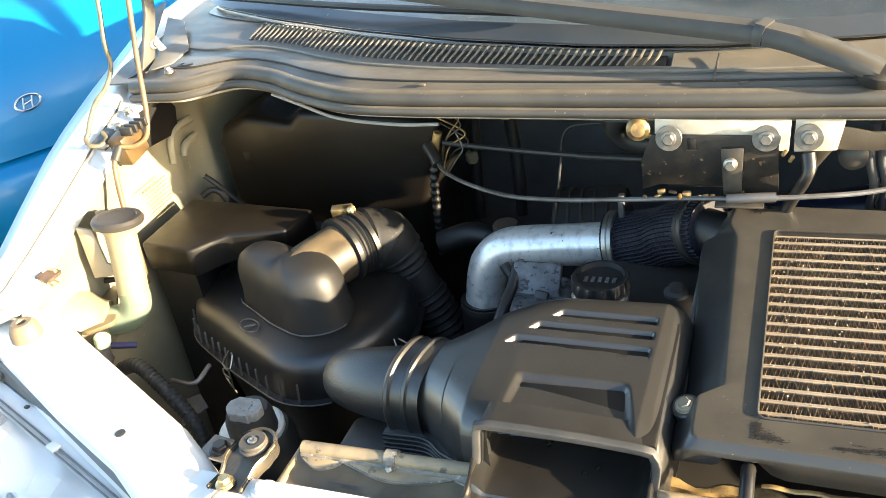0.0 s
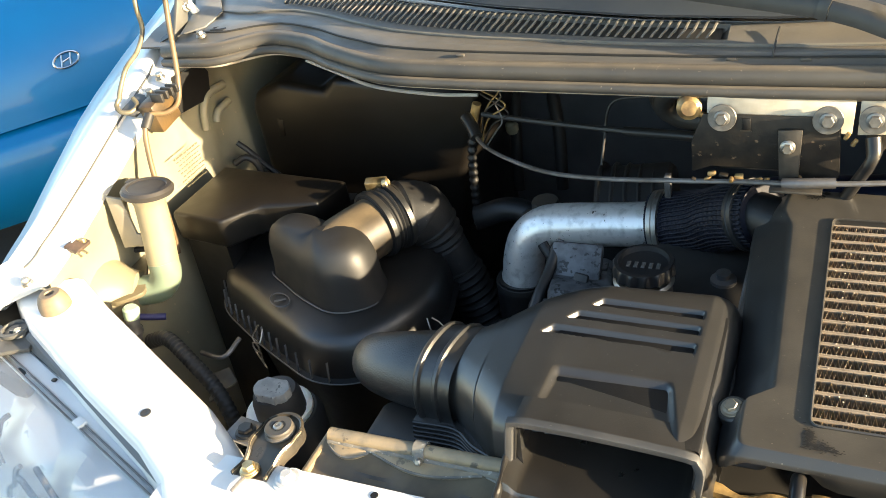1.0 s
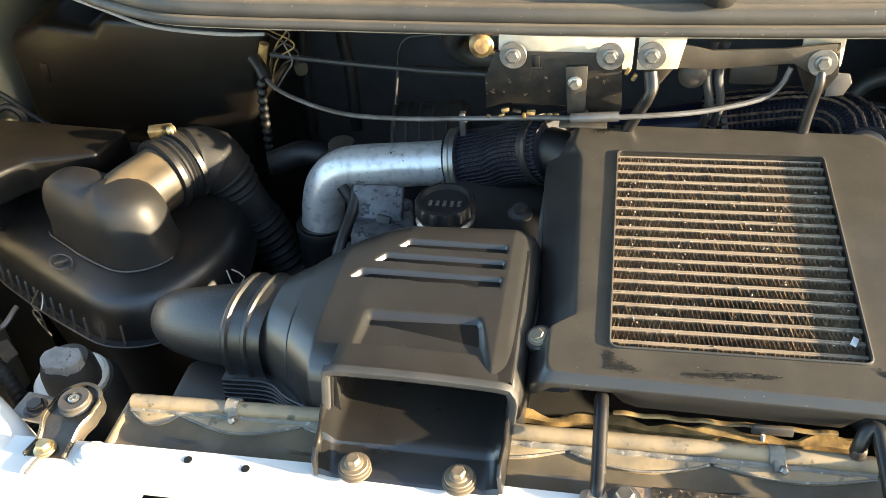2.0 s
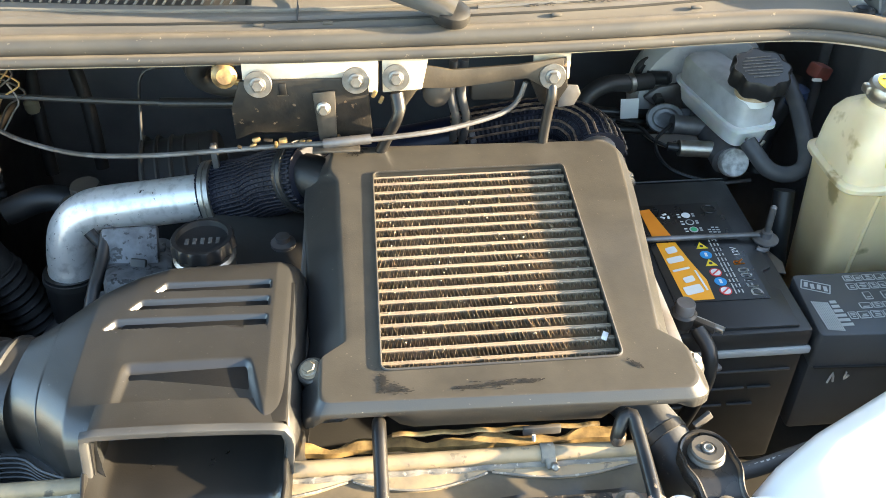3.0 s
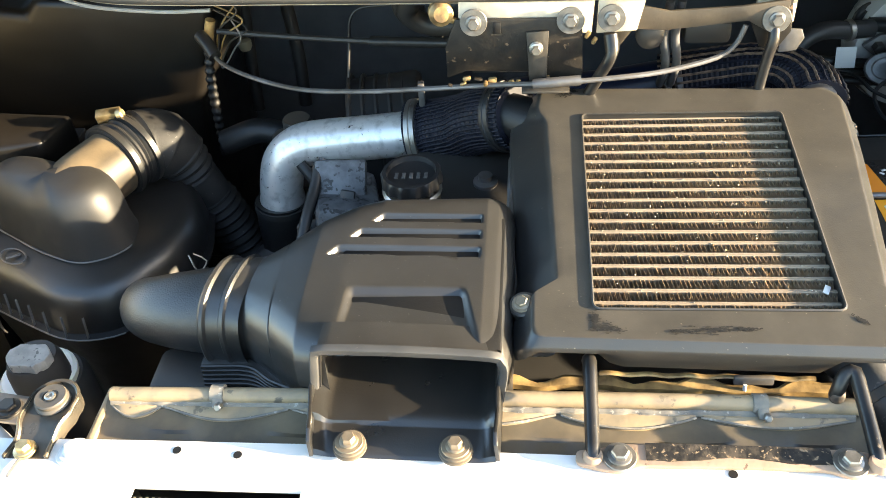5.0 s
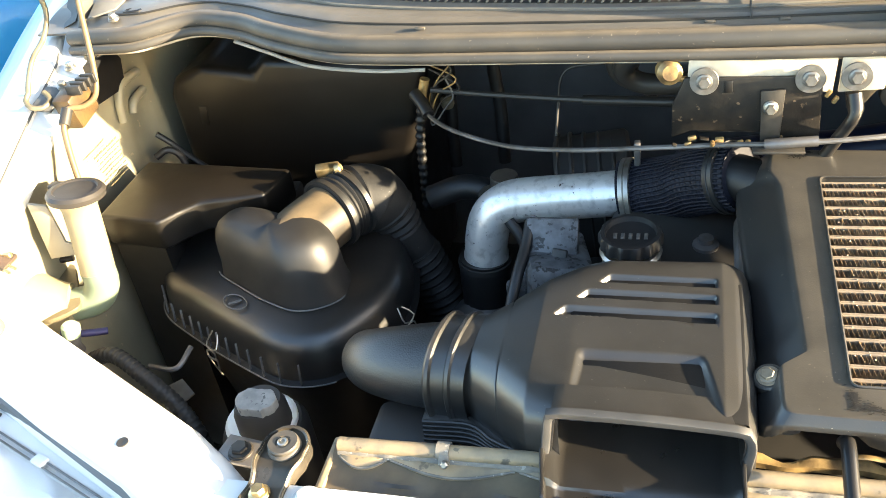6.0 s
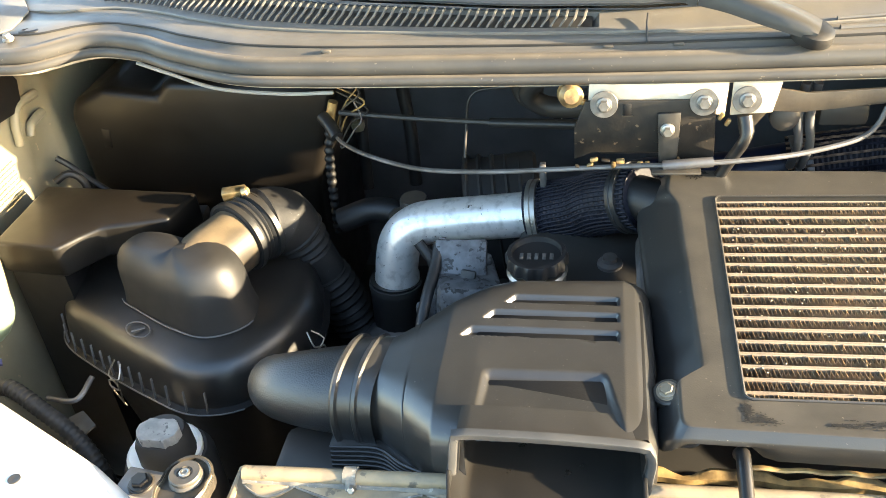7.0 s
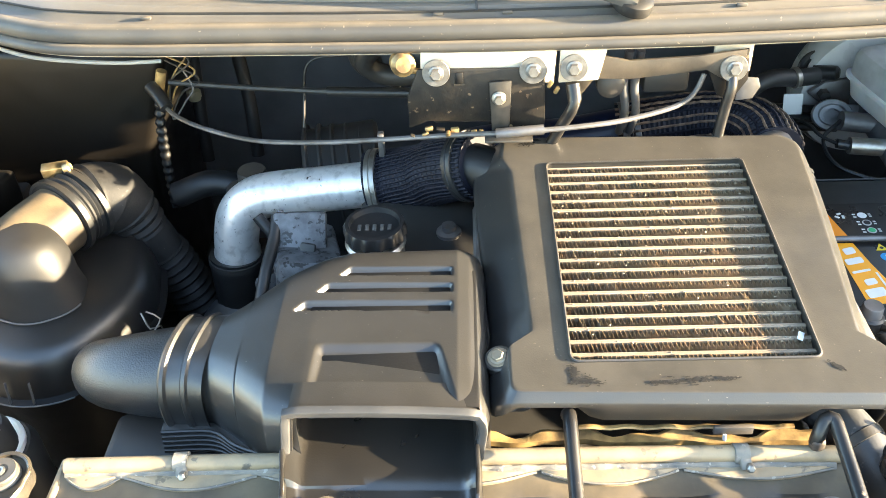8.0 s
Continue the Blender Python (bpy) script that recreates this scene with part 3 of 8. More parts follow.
def apron(sign):
    def X(x):
        return x if sign < 0 else -0.012 - x
    rows = []
    for k in range(60):
        y = lerp(0.175, 0.935, k / 59)
        xi, zi, xo, zo = ramp_table(FENDER, y)
        row = []
        for j in range(24):
            u = j / 23
            z = lerp(zi - 0.008, 0.45, u)
            x = max(xi, -0.775) - 0.004 - 0.012 * smoothstep(0.0, 0.10, u) + 0.01 * smoothstep(0.3, 1.0, u)
            # pressed swages towards the rear
            x += 0.010 * math.exp(-((y - 0.56 - 0.3 * (z - 0.9)) / 0.022) ** 2) + 0.008 * math.exp(-((y - 0.64) / 0.02) ** 2)
            x += 0.012 * math.exp(-(((y - 0.22) / 0.05) ** 2 + ((z - 0.72) / 0.06) ** 2))
            row.append((X(x), y, z))
        rows.append(row)
    name = "inner_apron"
    t = thing(name, (X(-0.75), 0.45, 0.45), "cream-white painted inner fender apron with pressed ribs" if sign < 0 else "inner fender apron with pressed ribs, coloured dark for its shade", "car panel", "inner aprons")
    # right wall takes its shade as colour; its paint would match the left
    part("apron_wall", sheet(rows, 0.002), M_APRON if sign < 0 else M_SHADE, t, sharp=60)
    if sign > 0:
        for y0 in (0.30, 0.52, 0.70):
            xi, zi, xo, zo = ramp_table(FENDER, y0)
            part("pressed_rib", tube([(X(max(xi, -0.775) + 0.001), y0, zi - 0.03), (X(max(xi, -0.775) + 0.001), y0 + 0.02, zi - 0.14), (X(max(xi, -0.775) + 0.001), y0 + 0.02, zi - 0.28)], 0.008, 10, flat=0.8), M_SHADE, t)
        part("upper_rail", tube([(X(max(ramp_table(FENDER, y)[0], -0.775) + 0.004), y, ramp_table(FENDER, y)[1] - 0.022) for y in (0.20, 0.35, 0.50, 0.65, 0.80, 0.90)], 0.010, 10, 0.03), M_WHITE, t, "white painted upper rail")
    if sign < 0:
        # warning print: rows of small bars in two blocks
        for k in range(9):
            z = 0.905 - k * 0.0058
            rng = random.Random(60 + k)
            bm, y = bmesh.new(), 0.444 + 0.003 * (k % 3)
            while y < 0.496:
                w = rng.uniform(0.002, 0.0075)
                box((-0.7615 + 0.0004 * k, y + w / 2, z + 0.002 + rng.uniform(-0.0003, 0.0003)), (0.0008, w, 0.0022 if k == 0 else 0.0013), 0, into=bm)
                y += w + rng.uniform(0.0012, 0.003)
            part("print_line", bm, material("print_ink", (0.10, 0.085, 0.05), 0.6) if k == 0 else bpy.data.materials["print_ink"], t)
        part("apron_opening", prism([(0.488, 0.955), (0.506, 1.008), (0.590, 0.998), (0.572, 0.946)], 0, 0.0012, 0, m=Matrix(((0, 0, 1, -0.7735), (1, 0, 0, 0), (0, 1, 0, 0), (0, 0, 0, 1)))), M_BLACK, t, "dark opening through the apron")
        for pts in ([(-0.776, 0.545, 0.905), (-0.7755, 0.552, 0.935), (-0.7755, 0.570, 0.952), (-0.7755, 0.612, 0.950)], [(-0.776, 0.572, 0.905), (-0.7755, 0.580, 0.918), (-0.7755, 0.612, 0.922)]):
            part("swage", tube(pts, 0.0062, 12), M_APRON, t)
        part("apron_hole", lathe([(0.012, 0), (0.012, 0.001), (0.002, 0.001)], 18, pose(-0.748, 0.255, 0.745, 0, 90, 0)), M_DARK, t)


def headlamp(sign):
    def X(x):
        return x if sign < 0 else 0.03 - x
    t = thing("headlamp", (X(-0.62), -0.02, 0.66), "clear-lens headlamp with chrome reflector beside the rail", "headlamp", "headlamps")
    ins, lens, top = [], [], []
    for k in range(15):
        u = k / 14
        x, y, z = lerp(-0.440, -0.83, u), lerp(-0.0355, 0.108, u), lerp(0.8175, 0.848, u)
        row, back = [], []
        for j in range(9):
            v = j / 8
            d = math.sin(v * math.pi / 2)
            row.append((X(x - 0.05 * v - 0.02 * d), y - 0.16 * d, z - 0.20 * (1 - math.cos(v * math.pi / 2)) - 0.02 * v))
            back.append((X(x - 0.03 * v), y - 0.10 * d + 0.012, z - 0.03 - 0.20 * (1 - math.cos(v * math.pi / 2)) + 0.010 * math.sin(u * 22) * math.sin(v * 6)))
        lens.append(row)
        ins.append(back)
        top.append([(X(x + 0.012), y + 0.028, z - 0.022), (X(x + 0.010), y + 0.024, z - 0.004), (X(x + 0.009), y + 0.022, z - 0.002), (X(x + 0.003), y + 0.008, z - 0.002), (X(x + 0.002), y + 0.005, z - 0.006), (X(x + 0.001), y + 0.002, z - 0.006), (X(x), y, z - 0.001)])
    part("lens", sheet(lens, 0.003), M_LENS, t, "clear polycarbonate lens")
    part("reflector", sheet(ins, 0.002), material("satin_reflector", (0.86, 0.87, 0.88), 0.32, 0.35, bump=0.03) if sign < 0 else bpy.data.materials["satin_reflector"], t, "silvered reflector", sharp=20)
    part("housing_top", sheet(top, 0.003), material("pale_housing", (0.72, 0.72, 0.71), 0.4, other=(0.62, 0.62, 0.60)) if sign < 0 else bpy.data.materials["pale_housing"], t, "pale grey housing with a rubber strip", sharp=30)
    for off in (0.0, 0.0062):
        seam = [(X(lerp(-0.440, -0.83, u) + 0.4 * off), lerp(-0.0355, 0.108, u) + 0.9 * off, lerp(0.8175, 0.848, u) + 0.0002) for u in [k / 10 for k in range(11)]]
        part("lens_seam", tube(seam, 0.0011, 6), M_DULLALU, t, "grey seal line along the lens")
    part("seam_clip", box((X(-0.596), 0.026, 0.8310), (0.016, 0.011, 0.004), 0.001, turn=(0, 0, 20 * sign)), bpy.data.materials["pale_housing"], t, "pale clip over the seam")
    for u0, u1, v0, v1 in ((0.72, 0.80, 0.25, 0.60), (0.66, 0.60, 0.62, 0.42), (0.60, 0.45, 0.48, 0.50), (0.78, 0.70, 0.45, 0.50), (0.52, 0.40, 0.36, 0.40)):
        pts = []
        for k in range(6):
            u, v = lerp(u0, u1, k / 5), lerp(v0, v1, k / 5)
            d = math.sin(v * math.pi / 2)
            pts.append((X(lerp(-0.440, -0.83, u) - 0.03 * v), lerp(-0.0355, 0.108, u) - 0.10 * d + 0.006, lerp(0.8175, 0.848, u) - 0.022 - 0.20 * (1 - math.cos(v * math.pi / 2)) + 0.004 * math.sin(k * 1.9)))
        part("bulb_trim", tube(pts, 0.0035, 8), M_DULLALU, t, "grey trim inside the lamp")
    for u in (0.30, 0.62, 0.93):
        part("housing_lug", box((X(lerp(-0.440, -0.83, u) + 0.007), lerp(-0.0355, 0.108, u) + 0.018, lerp(0.8175, 0.848, u) - 0.001), (0.006, 0.005, 0.003), 0.001), M_IRON, t)
    part("bracket_ring", lathe([(0.016, 0), (0.018, 0.002), (0.018, 0.006), (0.014, 0.007), (0.013, 0.003), (0.007, 0.003), (0.006, 0.006)], 22, pose(X(-0.775), 0.118, 0.852)), M_HINGE, t, "grey ring of the lamp bracket")
    part("bracket", box((X(-0.775), 0.105, 0.848), (0.07, 0.05, 0.006), 0.002, turn=(0, 0, 25 * -sign)), M_HINGE, t)
    bolt(t, (X(-0.765), 0.115, 0.851), mesh=BOLT_SMALL)


def corner_liner(sign):
    """Black plastic closing the corner between headlamp, rail and fender."""
    x = -0.80 if sign < 0 else 0.83
    single("corner_liner", prism([(x - 0.07, 0.09), (x + 0.08, 0.06), (x + 0.08, 0.16), (x + 0.03, 0.21), (x - 0.10, 0.19)], 0.62, 0.835, 0.006), M_DARK, (x, 0.13, 0.62), "black plastic liner in the corner behind the headlamp", "liner", group="corner liners")


def bonnet():
    """The open bonnet over the cowl, held by the prop rod."""
    t = thing("bonnet", (0.0, 0.60, 1.20), "white bonnet standing open over the cowl", "bonnet")
    def at(u, v, off):
        x = lerp(-0.80, 0.83, u)
        bow = 0.05 * (2 * u - 1) ** 2
        y, z = lerp(0.60, 0.10, v), lerp(1.205, 1.80, v)
        return (x, y + off * 0.76 + bow * 0.3, z + off * 0.64 - bow * v)
    part("outer_skin", sheet([[at(k / 24, j / 12, 0.03) for j in range(13)] for k in range(25)], 0.002), M_WHITE, t)
    # never in view; its dark colour only keeps bounce and reflections down
    part("inner_skin", sheet([[at(k / 24, j / 12, 0.0) for j in range(13)] for k in range(25)], 0.002), M_PAD, t, "unseen underside, kept dark for the reflections below")
    for u in (0.2, 0.5, 0.8):
        part("stiffener", tube([at(u, v, -0.004) for v in (0.05, 0.35, 0.65, 0.95)], 0.02, 10, 0.05, flat=0.6), M_PAD, t)
    return t


# ---- cowl, seal, windscreen, wiper ----
SEAL = [(-0.805, 0.548, 1.030), (-0.76, 0.540, 1.034), (-0.70, 0.537, 1.037), (-0.633, 0.570, 1.040), (-0.56, 0.553, 1.040), (-0.50, 0.518, 1.040), (-0.41, 0.478, 1.040),
        (-0.324, 0.466, 1.040), (-0.205, 0.460, 1.040), (0.017, 0.451, 1.040), (0.20, 0.449, 1.040), (0.307, 0.450, 1.040), (0.40, 0.453, 1.040), (0.497, 0.458, 1.040), (0.58, 0.456, 1.040),
        (0.640, 0.440, 1.038), (0.68, 0.428, 1.033), (0.725, 0.428, 1.028), (0.77, 0.44, 1.02)]
BASE = [(-0.98, 0.93, 1.08), (-0.755, 0.754, 1.088), (-0.62, 0.688, 1.086), (-0.45, 0.624, 1.083), (-0.29, 0.572, 1.081), (-0.10, 0.532, 1.079), (0.045, 0.520, 1.078), (0.22, 0.53, 1.079), (0.384, 0.560, 1.081), (0.60, 0.660, 1.086), (0.76, 0.76, 1.088), (0.98, 0.93, 1.08)]


def along(table, x):
    return ramp_table(table, x)


def seal():
    t = thing("bonnet_seal", (0, 0.45, 1.03), "weathered dusty rubber bonnet seal along the cowl edge", "rubber seal")
    part("bulb", tube(SEAL, 0.0108, 14, 0.012), M_SEAL, t)
    part("lip", tube([(x, y - 0.010, z - 0.013) for x, y, z in SEAL], 0.0062, 10, 0.012), M_SEAL, t, "dusty tan lower lip")
    part("steel_edge", tube([(x, y - 0.002, z - 0.020) for x, y, z in SEAL], 0.0045, 8, 0.012), material("edge_paint", (0.55, 0.50, 0.42), 0.5, other=(0.40, 0.34, 0.26), scale=40), t, "painted steel edge under the rubber")
    for x in (-0.30, 0.005, 0.075, 0.46, 0.31):
        y = along([(p[0], p[1]) for p in SEAL], x)[0]
        part("clip", box((x, y + 0.014, 1.0515), (0.011, 0.005, 0.003), 0.0012), M_SEAL, t)


def cowl():
    t = thing("cowl_panel", (0, 0.52, 1.05), "weathered grey plastic cowl panel with a slatted vent", "cowl panel")
    rows = []
    for k in range(121):
        x = lerp(-0.86, 0.628, k / 120)
        ys, zs = along(SEAL, x)
        yb, zb = along(BASE, x)
        row = []
        for j in range(31):
            v = j / 30
            y = lerp(ys + 0.004, yb + 0.02, v)
            z = lerp(zs + 0.006, zb - 0.012, smoothstep(0, 1, v) * 0.35 + 0.65 * v)
            z += 0.005 * smoothstep(0.04, 0.16, v) * (1 - smoothstep(0.22, 0.40, v))
            if -0.645 < x < -0.008 and 0.55 < v < 0.81:
                z -= 0.016
            row.append((x, y, z))
        rows.append(row)
    part("panel", sheet(rows, 0.003), M_COWL, t, sharp=30)
    # dark sheet laid in the recess to give the slots their shade
    rows = []
    for k in range(60):
        x = lerp(-0.643, -0.012, k / 59)
        ys, zs = along(SEAL, x)
        yb, zb = along(BASE, x)
        rows.append([(x, lerp(ys, yb + 0.02, v), lerp(zs + 0.006, zb - 0.012, v) - 0.0035) for v in (0.54, 0.63, 0.72, 0.825)])
    part("vent_well", sheet(rows, 0.001), M_DARK, t, "dark sheet for the shade under the vent slats")
    for v, r in ((0.30, 0.0030), (0.46, 0.0022)):
        part("moulded_ridge", tube([(x, lerp(along(SEAL, x)[0], along(BASE, x)[0] + 0.02, v), lerp(along(SEAL, x)[1] + 0.006, along(BASE, x)[1] - 0.012, v) + 0.0035) for x in [0.23 + 0.045 * k for k in range(11)]], r, 8, 0.02), M_COWL, t)
    def on(x, v, up):
        ys, zs = along(SEAL, x)
        yb, zb = along(BASE, x)
        return (x, lerp(ys + 0.004, yb + 0.02, v), lerp(zs + 0.006, zb - 0.012, smoothstep(0, 1, v) * 0.35 + 0.65 * v) + 0.005 * smoothstep(0.04, 0.16, v) * (1 - smoothstep(0.22, 0.40, v)) + up)
    part("gap_line", tube([on(-0.78 + 0.04 * k, 0.135, 0.0006) for k in range(37)], 0.0015, 6, 0.02), M_DARK, t, "dark gap behind the seal")
    part("ridge_line", tube([on(-0.78 + 0.04 * k, 0.42, 0.0010) for k in range(37)], 0.0020, 6, 0.02), M_SLAT, t, "raised moulded line")
    part("hinge_gap", sheet([[(-0.826, 0.565, 1.038), (-0.812, 0.575, 1.043)], [(-0.861, 0.639, 1.052), (-0.838, 0.655, 1.060)], [(-0.915, 0.778, 1.082), (-0.893, 0.785, 1.092)]], 0.002), M_DARK, t, "dark gap beside the hinge")
    rng = random.Random(21)
    # soot-black smears along the cowl, and two round spots
    for cx, w in ((0.290, 0.007), (0.306, 0.007), (0.333, 0.008), (0.350, 0.008), (0.366, 0.008), (0.384, 0.006), (0.436, 0.008), (0.450, 0.007)):
        bm = bmesh.new()
        ys, zs = along(SEAL, cx)
        yb, zb = along(BASE, cx)
        for j in range(40):
            px, v = cx + rng.gauss(0, 0.5) * w, 0.262 + rng.gauss(0, 0.024)
            ln, wd = rng.uniform(0.0006, 0.0024), rng.uniform(0.0004, 0.0010)
            bm.faces.new([bm.verts.new(on(px + ln * math.cos(a) * rng.uniform(0.6, 1), v + wd * 14 * math.sin(a) * rng.uniform(0.6, 1), 0.0016 + 0.000005 * j)) for a in [2 * math.pi * q / 7 for q in range(7)]])
        part("dirt_mark", bm, M_DARK, t, "soot-black smear", recalc=False)
    for cx, v, w in ((0.342, 0.50, 0.004), (0.357, 0.54, 0.007)):
        part("dirt_mark", lathe([(1.0, 0), (1.0, 0.0004), (0.4, 0.0006)], 14, Matrix.Translation(on(cx, v, 0.002)) @ pose(0, 0, 0, 16, 0, 5) @ Matrix.Diagonal((w, w * 0.7, 1, 1))), M_DARK, t)
    rows = [[on(x, v, 0.0022) for v in (0.845, 0.90, 0.95, 1.0)] for x in [lerp(-0.80, 0.16, k / 60) for k in range(61)]]
    part("rear_strip", sheet(rows, 0.0012), M_BASE, t, "smooth blue-black strip below the glass")
    n = 64
    for k in range(n):
        x = lerp(-0.638, -0.016, k / (n - 1))
        ys, zs = along(SEAL, x)
        yb, zb = along(BASE, x)
        a, b = lerp(ys, yb + 0.02, 0.545), lerp(ys, yb + 0.02, 0.825)
        za, zc = lerp(zs + 0.006, zb - 0.012, 0.545) + 0.003, lerp(zs + 0.006, zb - 0.012, 0.825) + 0.004
        bm = sheet([[(x + s * 0.0011 - 0.004 + dx, y, z + 0.001) for s in (-1, 1)] for y, z, dx in ((a, za - 0.002, -0.006), (lerp(a, b, 0.12), lerp(za, zc, 0.12) + 0.001, -0.003), (lerp(a, b, 0.30), lerp(za, zc, 0.30) + 0.002, 0.0), (lerp(a, b, 0.8), lerp(za, zc, 0.8) + 0.002, 0.002), (b, zc, 0.0025))], 0.0022)
        part("slat", bm, M_SLAT, t)
    ys, zs = along(SEAL, 0.044)
    part("joint", tube([(0.044, ys + 0.012, zs + 0.0145), (0.044, ys + 0.04, zs + 0.017), (0.046, ys + 0.062, zs + 0.026)], 0.0013, 6), M_DARK, t, "dark joint between the cowl halves")
    return t


def windscreen():
    t = thing("windscreen", (0, 0.9, 1.08), "raked windscreen glass reflecting the sky", "windscreen")
    rows = []
    for k in range(41):
        x = lerp(-0.80, 0.80, k / 40)
        y, z = along(BASE, x)
        rows.append([(x * (1 - 0.10 * j / 5), y + 0.14 * j, z - 0.006 + 0.105 * j - 0.0016 * j * j) for j in range(6)])
    part("glass", sheet(rows, 0.005), M_GLASS, t).visible_shadow = False
    rows = [[(p[0], p[1] - 0.004, p[2] + 0.004) for p in r[:1]] + [(r[0][0], r[0][1] + 0.018, r[0][2] + 0.019)] for r in rows]
    part("lower_edge", sheet(rows, 0.003), M_BASE, t, "blue-grey lower edge of the screen")
    d = thing("dashboard", (0, 1.0, 1.0), "dashboard top tinted dark blue for the sky reflected in the windscreen", "dashboard")
    rows = []
    for k in range(31):
        x = lerp(-0.80, 0.80, k / 30)
        y, z = along(BASE, x)
        rows.append([(x, y - 0.004, z - 0.10), (x, y + 0.004, z - 0.028), (x, y + 0.06, z - 0.02), (x, y + 0.30, z + 0.01), (x, y + 0.60, z + 0.04), (x, y + 0.66, z - 0.02), (x, y + 0.68, z - 0.35)])
    part("dash_top", sheet(rows, 0.004), M_DASH, d)


def wiper():
    t = thing("wiper", (0.20, 0.44, 1.07), "grey wiper with its arm folded over the cowl", "wiper")
    def arm(pts):
        path = spline([p[:3] for p in pts], 0.01)
        rings, n = [], len(path)
        for i, q in enumerate(path):
            d = (path[min(i + 1, n - 1)] - path[max(i - 1, 0)]).normalized()
            side = d.cross(Vector((0, 0, 1))).normalized()
            up = side.cross(d)
            u = i / (n - 1) * (len(pts) - 1)
            w, h = ramp_table([(k, p[3], p[4]) for k, p in enumerate(pts)], u)
            rings.append([q + side * a * w + up * b * h for a, b in ((-1, -1), (-1, 0.4), (-0.7, 1), (0.7, 1), (1, 0.4), (1, -1))])
        return loft(rings)
    part("arm_head", arm([(0.203, 0.452, 1.066, 0.016, 0.006), (0.187, 0.456, 1.073, 0.0175, 0.008), (0.158, 0.462, 1.083, 0.016, 0.009), (0.125, 0.471, 1.093, 0.0145, 0.009), (0.096, 0.479, 1.099, 0.0140, 0.009)]), M_ARM, t, sharp=50)
    part("arm_bar", arm([(0.088, 0.482, 1.100, 0.0140, 0.009), (-0.05, 0.512, 1.112, 0.0130, 0.009), (-0.25, 0.556, 1.130, 0.0115, 0.008), (-0.45, 0.600, 1.146, 0.010, 0.006)]), M_ARM, t, sharp=50)
    part("hinge_fold", arm([(0.097, 0.4785, 1.0995, 0.0152, 0.0102), (0.092, 0.4805, 1.1005, 0.0156, 0.0106), (0.087, 0.4825, 1.1015, 0.0152, 0.0102)]), M_ARM, t, "folded hinge collar")
    part("hinge_pin", lathe([(0.0035, 0), (0.0035, 0.034)], 10, pose(0.0905, 0.4665, 1.0975, -90, 0, -14)), M_STEEL, t)
    part("pivot_cap", lathe([(0.0195, -0.010), (0.0205, -0.004), (0.0195, 0.001), (0.015, 0.004), (0.006, 0.005)], 24, pose(0.200, 0.4530, 1.0660, 12, 12, 0)), M_BLACK, t, "glossy dark pivot cap")
    part("blade", tube([(-0.75, 0.74, 1.105), (-0.45, 0.625, 1.110), (-0.15, 0.56, 1.105)], 0.005, 8, 0.03), M_RUBBER, t, "thin black wiper blade")


def van_body():
    """Plain closing walls: cabin sides, roof, rear and the front bumper."""
    # unseen sides, bays left open so sunlight reaches the blue car
    for x in (-0.93, 0.96):
        yz = Matrix(((0, 0, 1, x), (1, 0, 0, 0), (0, 1, 0, 0), (0, 0, 0, 1)))
        bm = prism([(1.28, 0.45), (4.3, 0.45), (4.3, 0.95), (1.12, 0.95), (1.20, 0.93)], -0.02, 0.02, 0.01, m=yz)
        for pillar in ([(1.06, 0.94), (1.12, 0.94), (1.42, 1.64), (1.34, 1.62)], [(2.20, 0.94), (2.28, 0.94), (2.30, 1.84), (2.22, 1.84)], [(3.20, 0.94), (3.28, 0.94), (3.30, 1.85), (3.22, 1.85)], [(4.16, 0.94), (4.28, 0.94), (4.26, 1.82), (4.14, 1.82)]):
            prism(pillar, -0.02, 0.02, 0.005, m=yz, into=bm)
        single("van_side", bm, M_WHITE, (x, 2.6, 0.45), "plain white unseen side of the van's cabin, its window bays open for the sun", "van body", "structure")
    rows = [[(x, y, z - 0.05 * (x - 0.015) ** 2) for x in (-0.91, -0.5, 0.015, 0.53, 0.94)] for y, z in ((1.22, 1.60), (1.6, 1.72), (2.3, 1.84), (3.3, 1.86), (4.2, 1.82), (4.3, 1.30), (4.3, 0.45))]
    single("van_roof", sheet(rows, 0.02), M_WHITE, (0.015, 2.7, 1.6), "plain white roof and tail of the van", "van body", "structure")
    rows = [[(x, -0.20 - 0.04 + 0.22 * ((x - 0.015) / 0.8) ** 2 + dy, z) for x in [lerp(-0.86, 0.89, k / 16) for k in range(17)]] for dy, z in ((0.10, 0.66), (0.0, 0.62), (-0.03, 0.50), (0.0, 0.34), (0.10, 0.26))]
    single("van_bumper", sheet(rows, 0.004), M_WHITE, (0.015, -0.2, 0.26), "plain white front bumper", "van body", "structure")
    for x in (-0.86, 0.89):
        single("front_wheel", lathe([(0.19, -0.09), (0.29, -0.09), (0.31, -0.06), (0.31, 0.06), (0.29, 0.09), (0.19, 0.09), (0.18, 0.03), (0.04, 0.05)], 36, pose(x, 0.62, 0.31, 0, 90, 0)), M_TYRE, (x, 0.62, 0.0), "dark front wheel under the fender", "wheel", "structure")


ground()
bay_shell()
van_body()
front_panel()
for s in (-1, 1):
    rail(s)
    fender(s)
    apron(s)
    headlamp(s)
    corner_liner(s)
seal()
cowl()
windscreen()
wiper()
BONNET = bonnet()


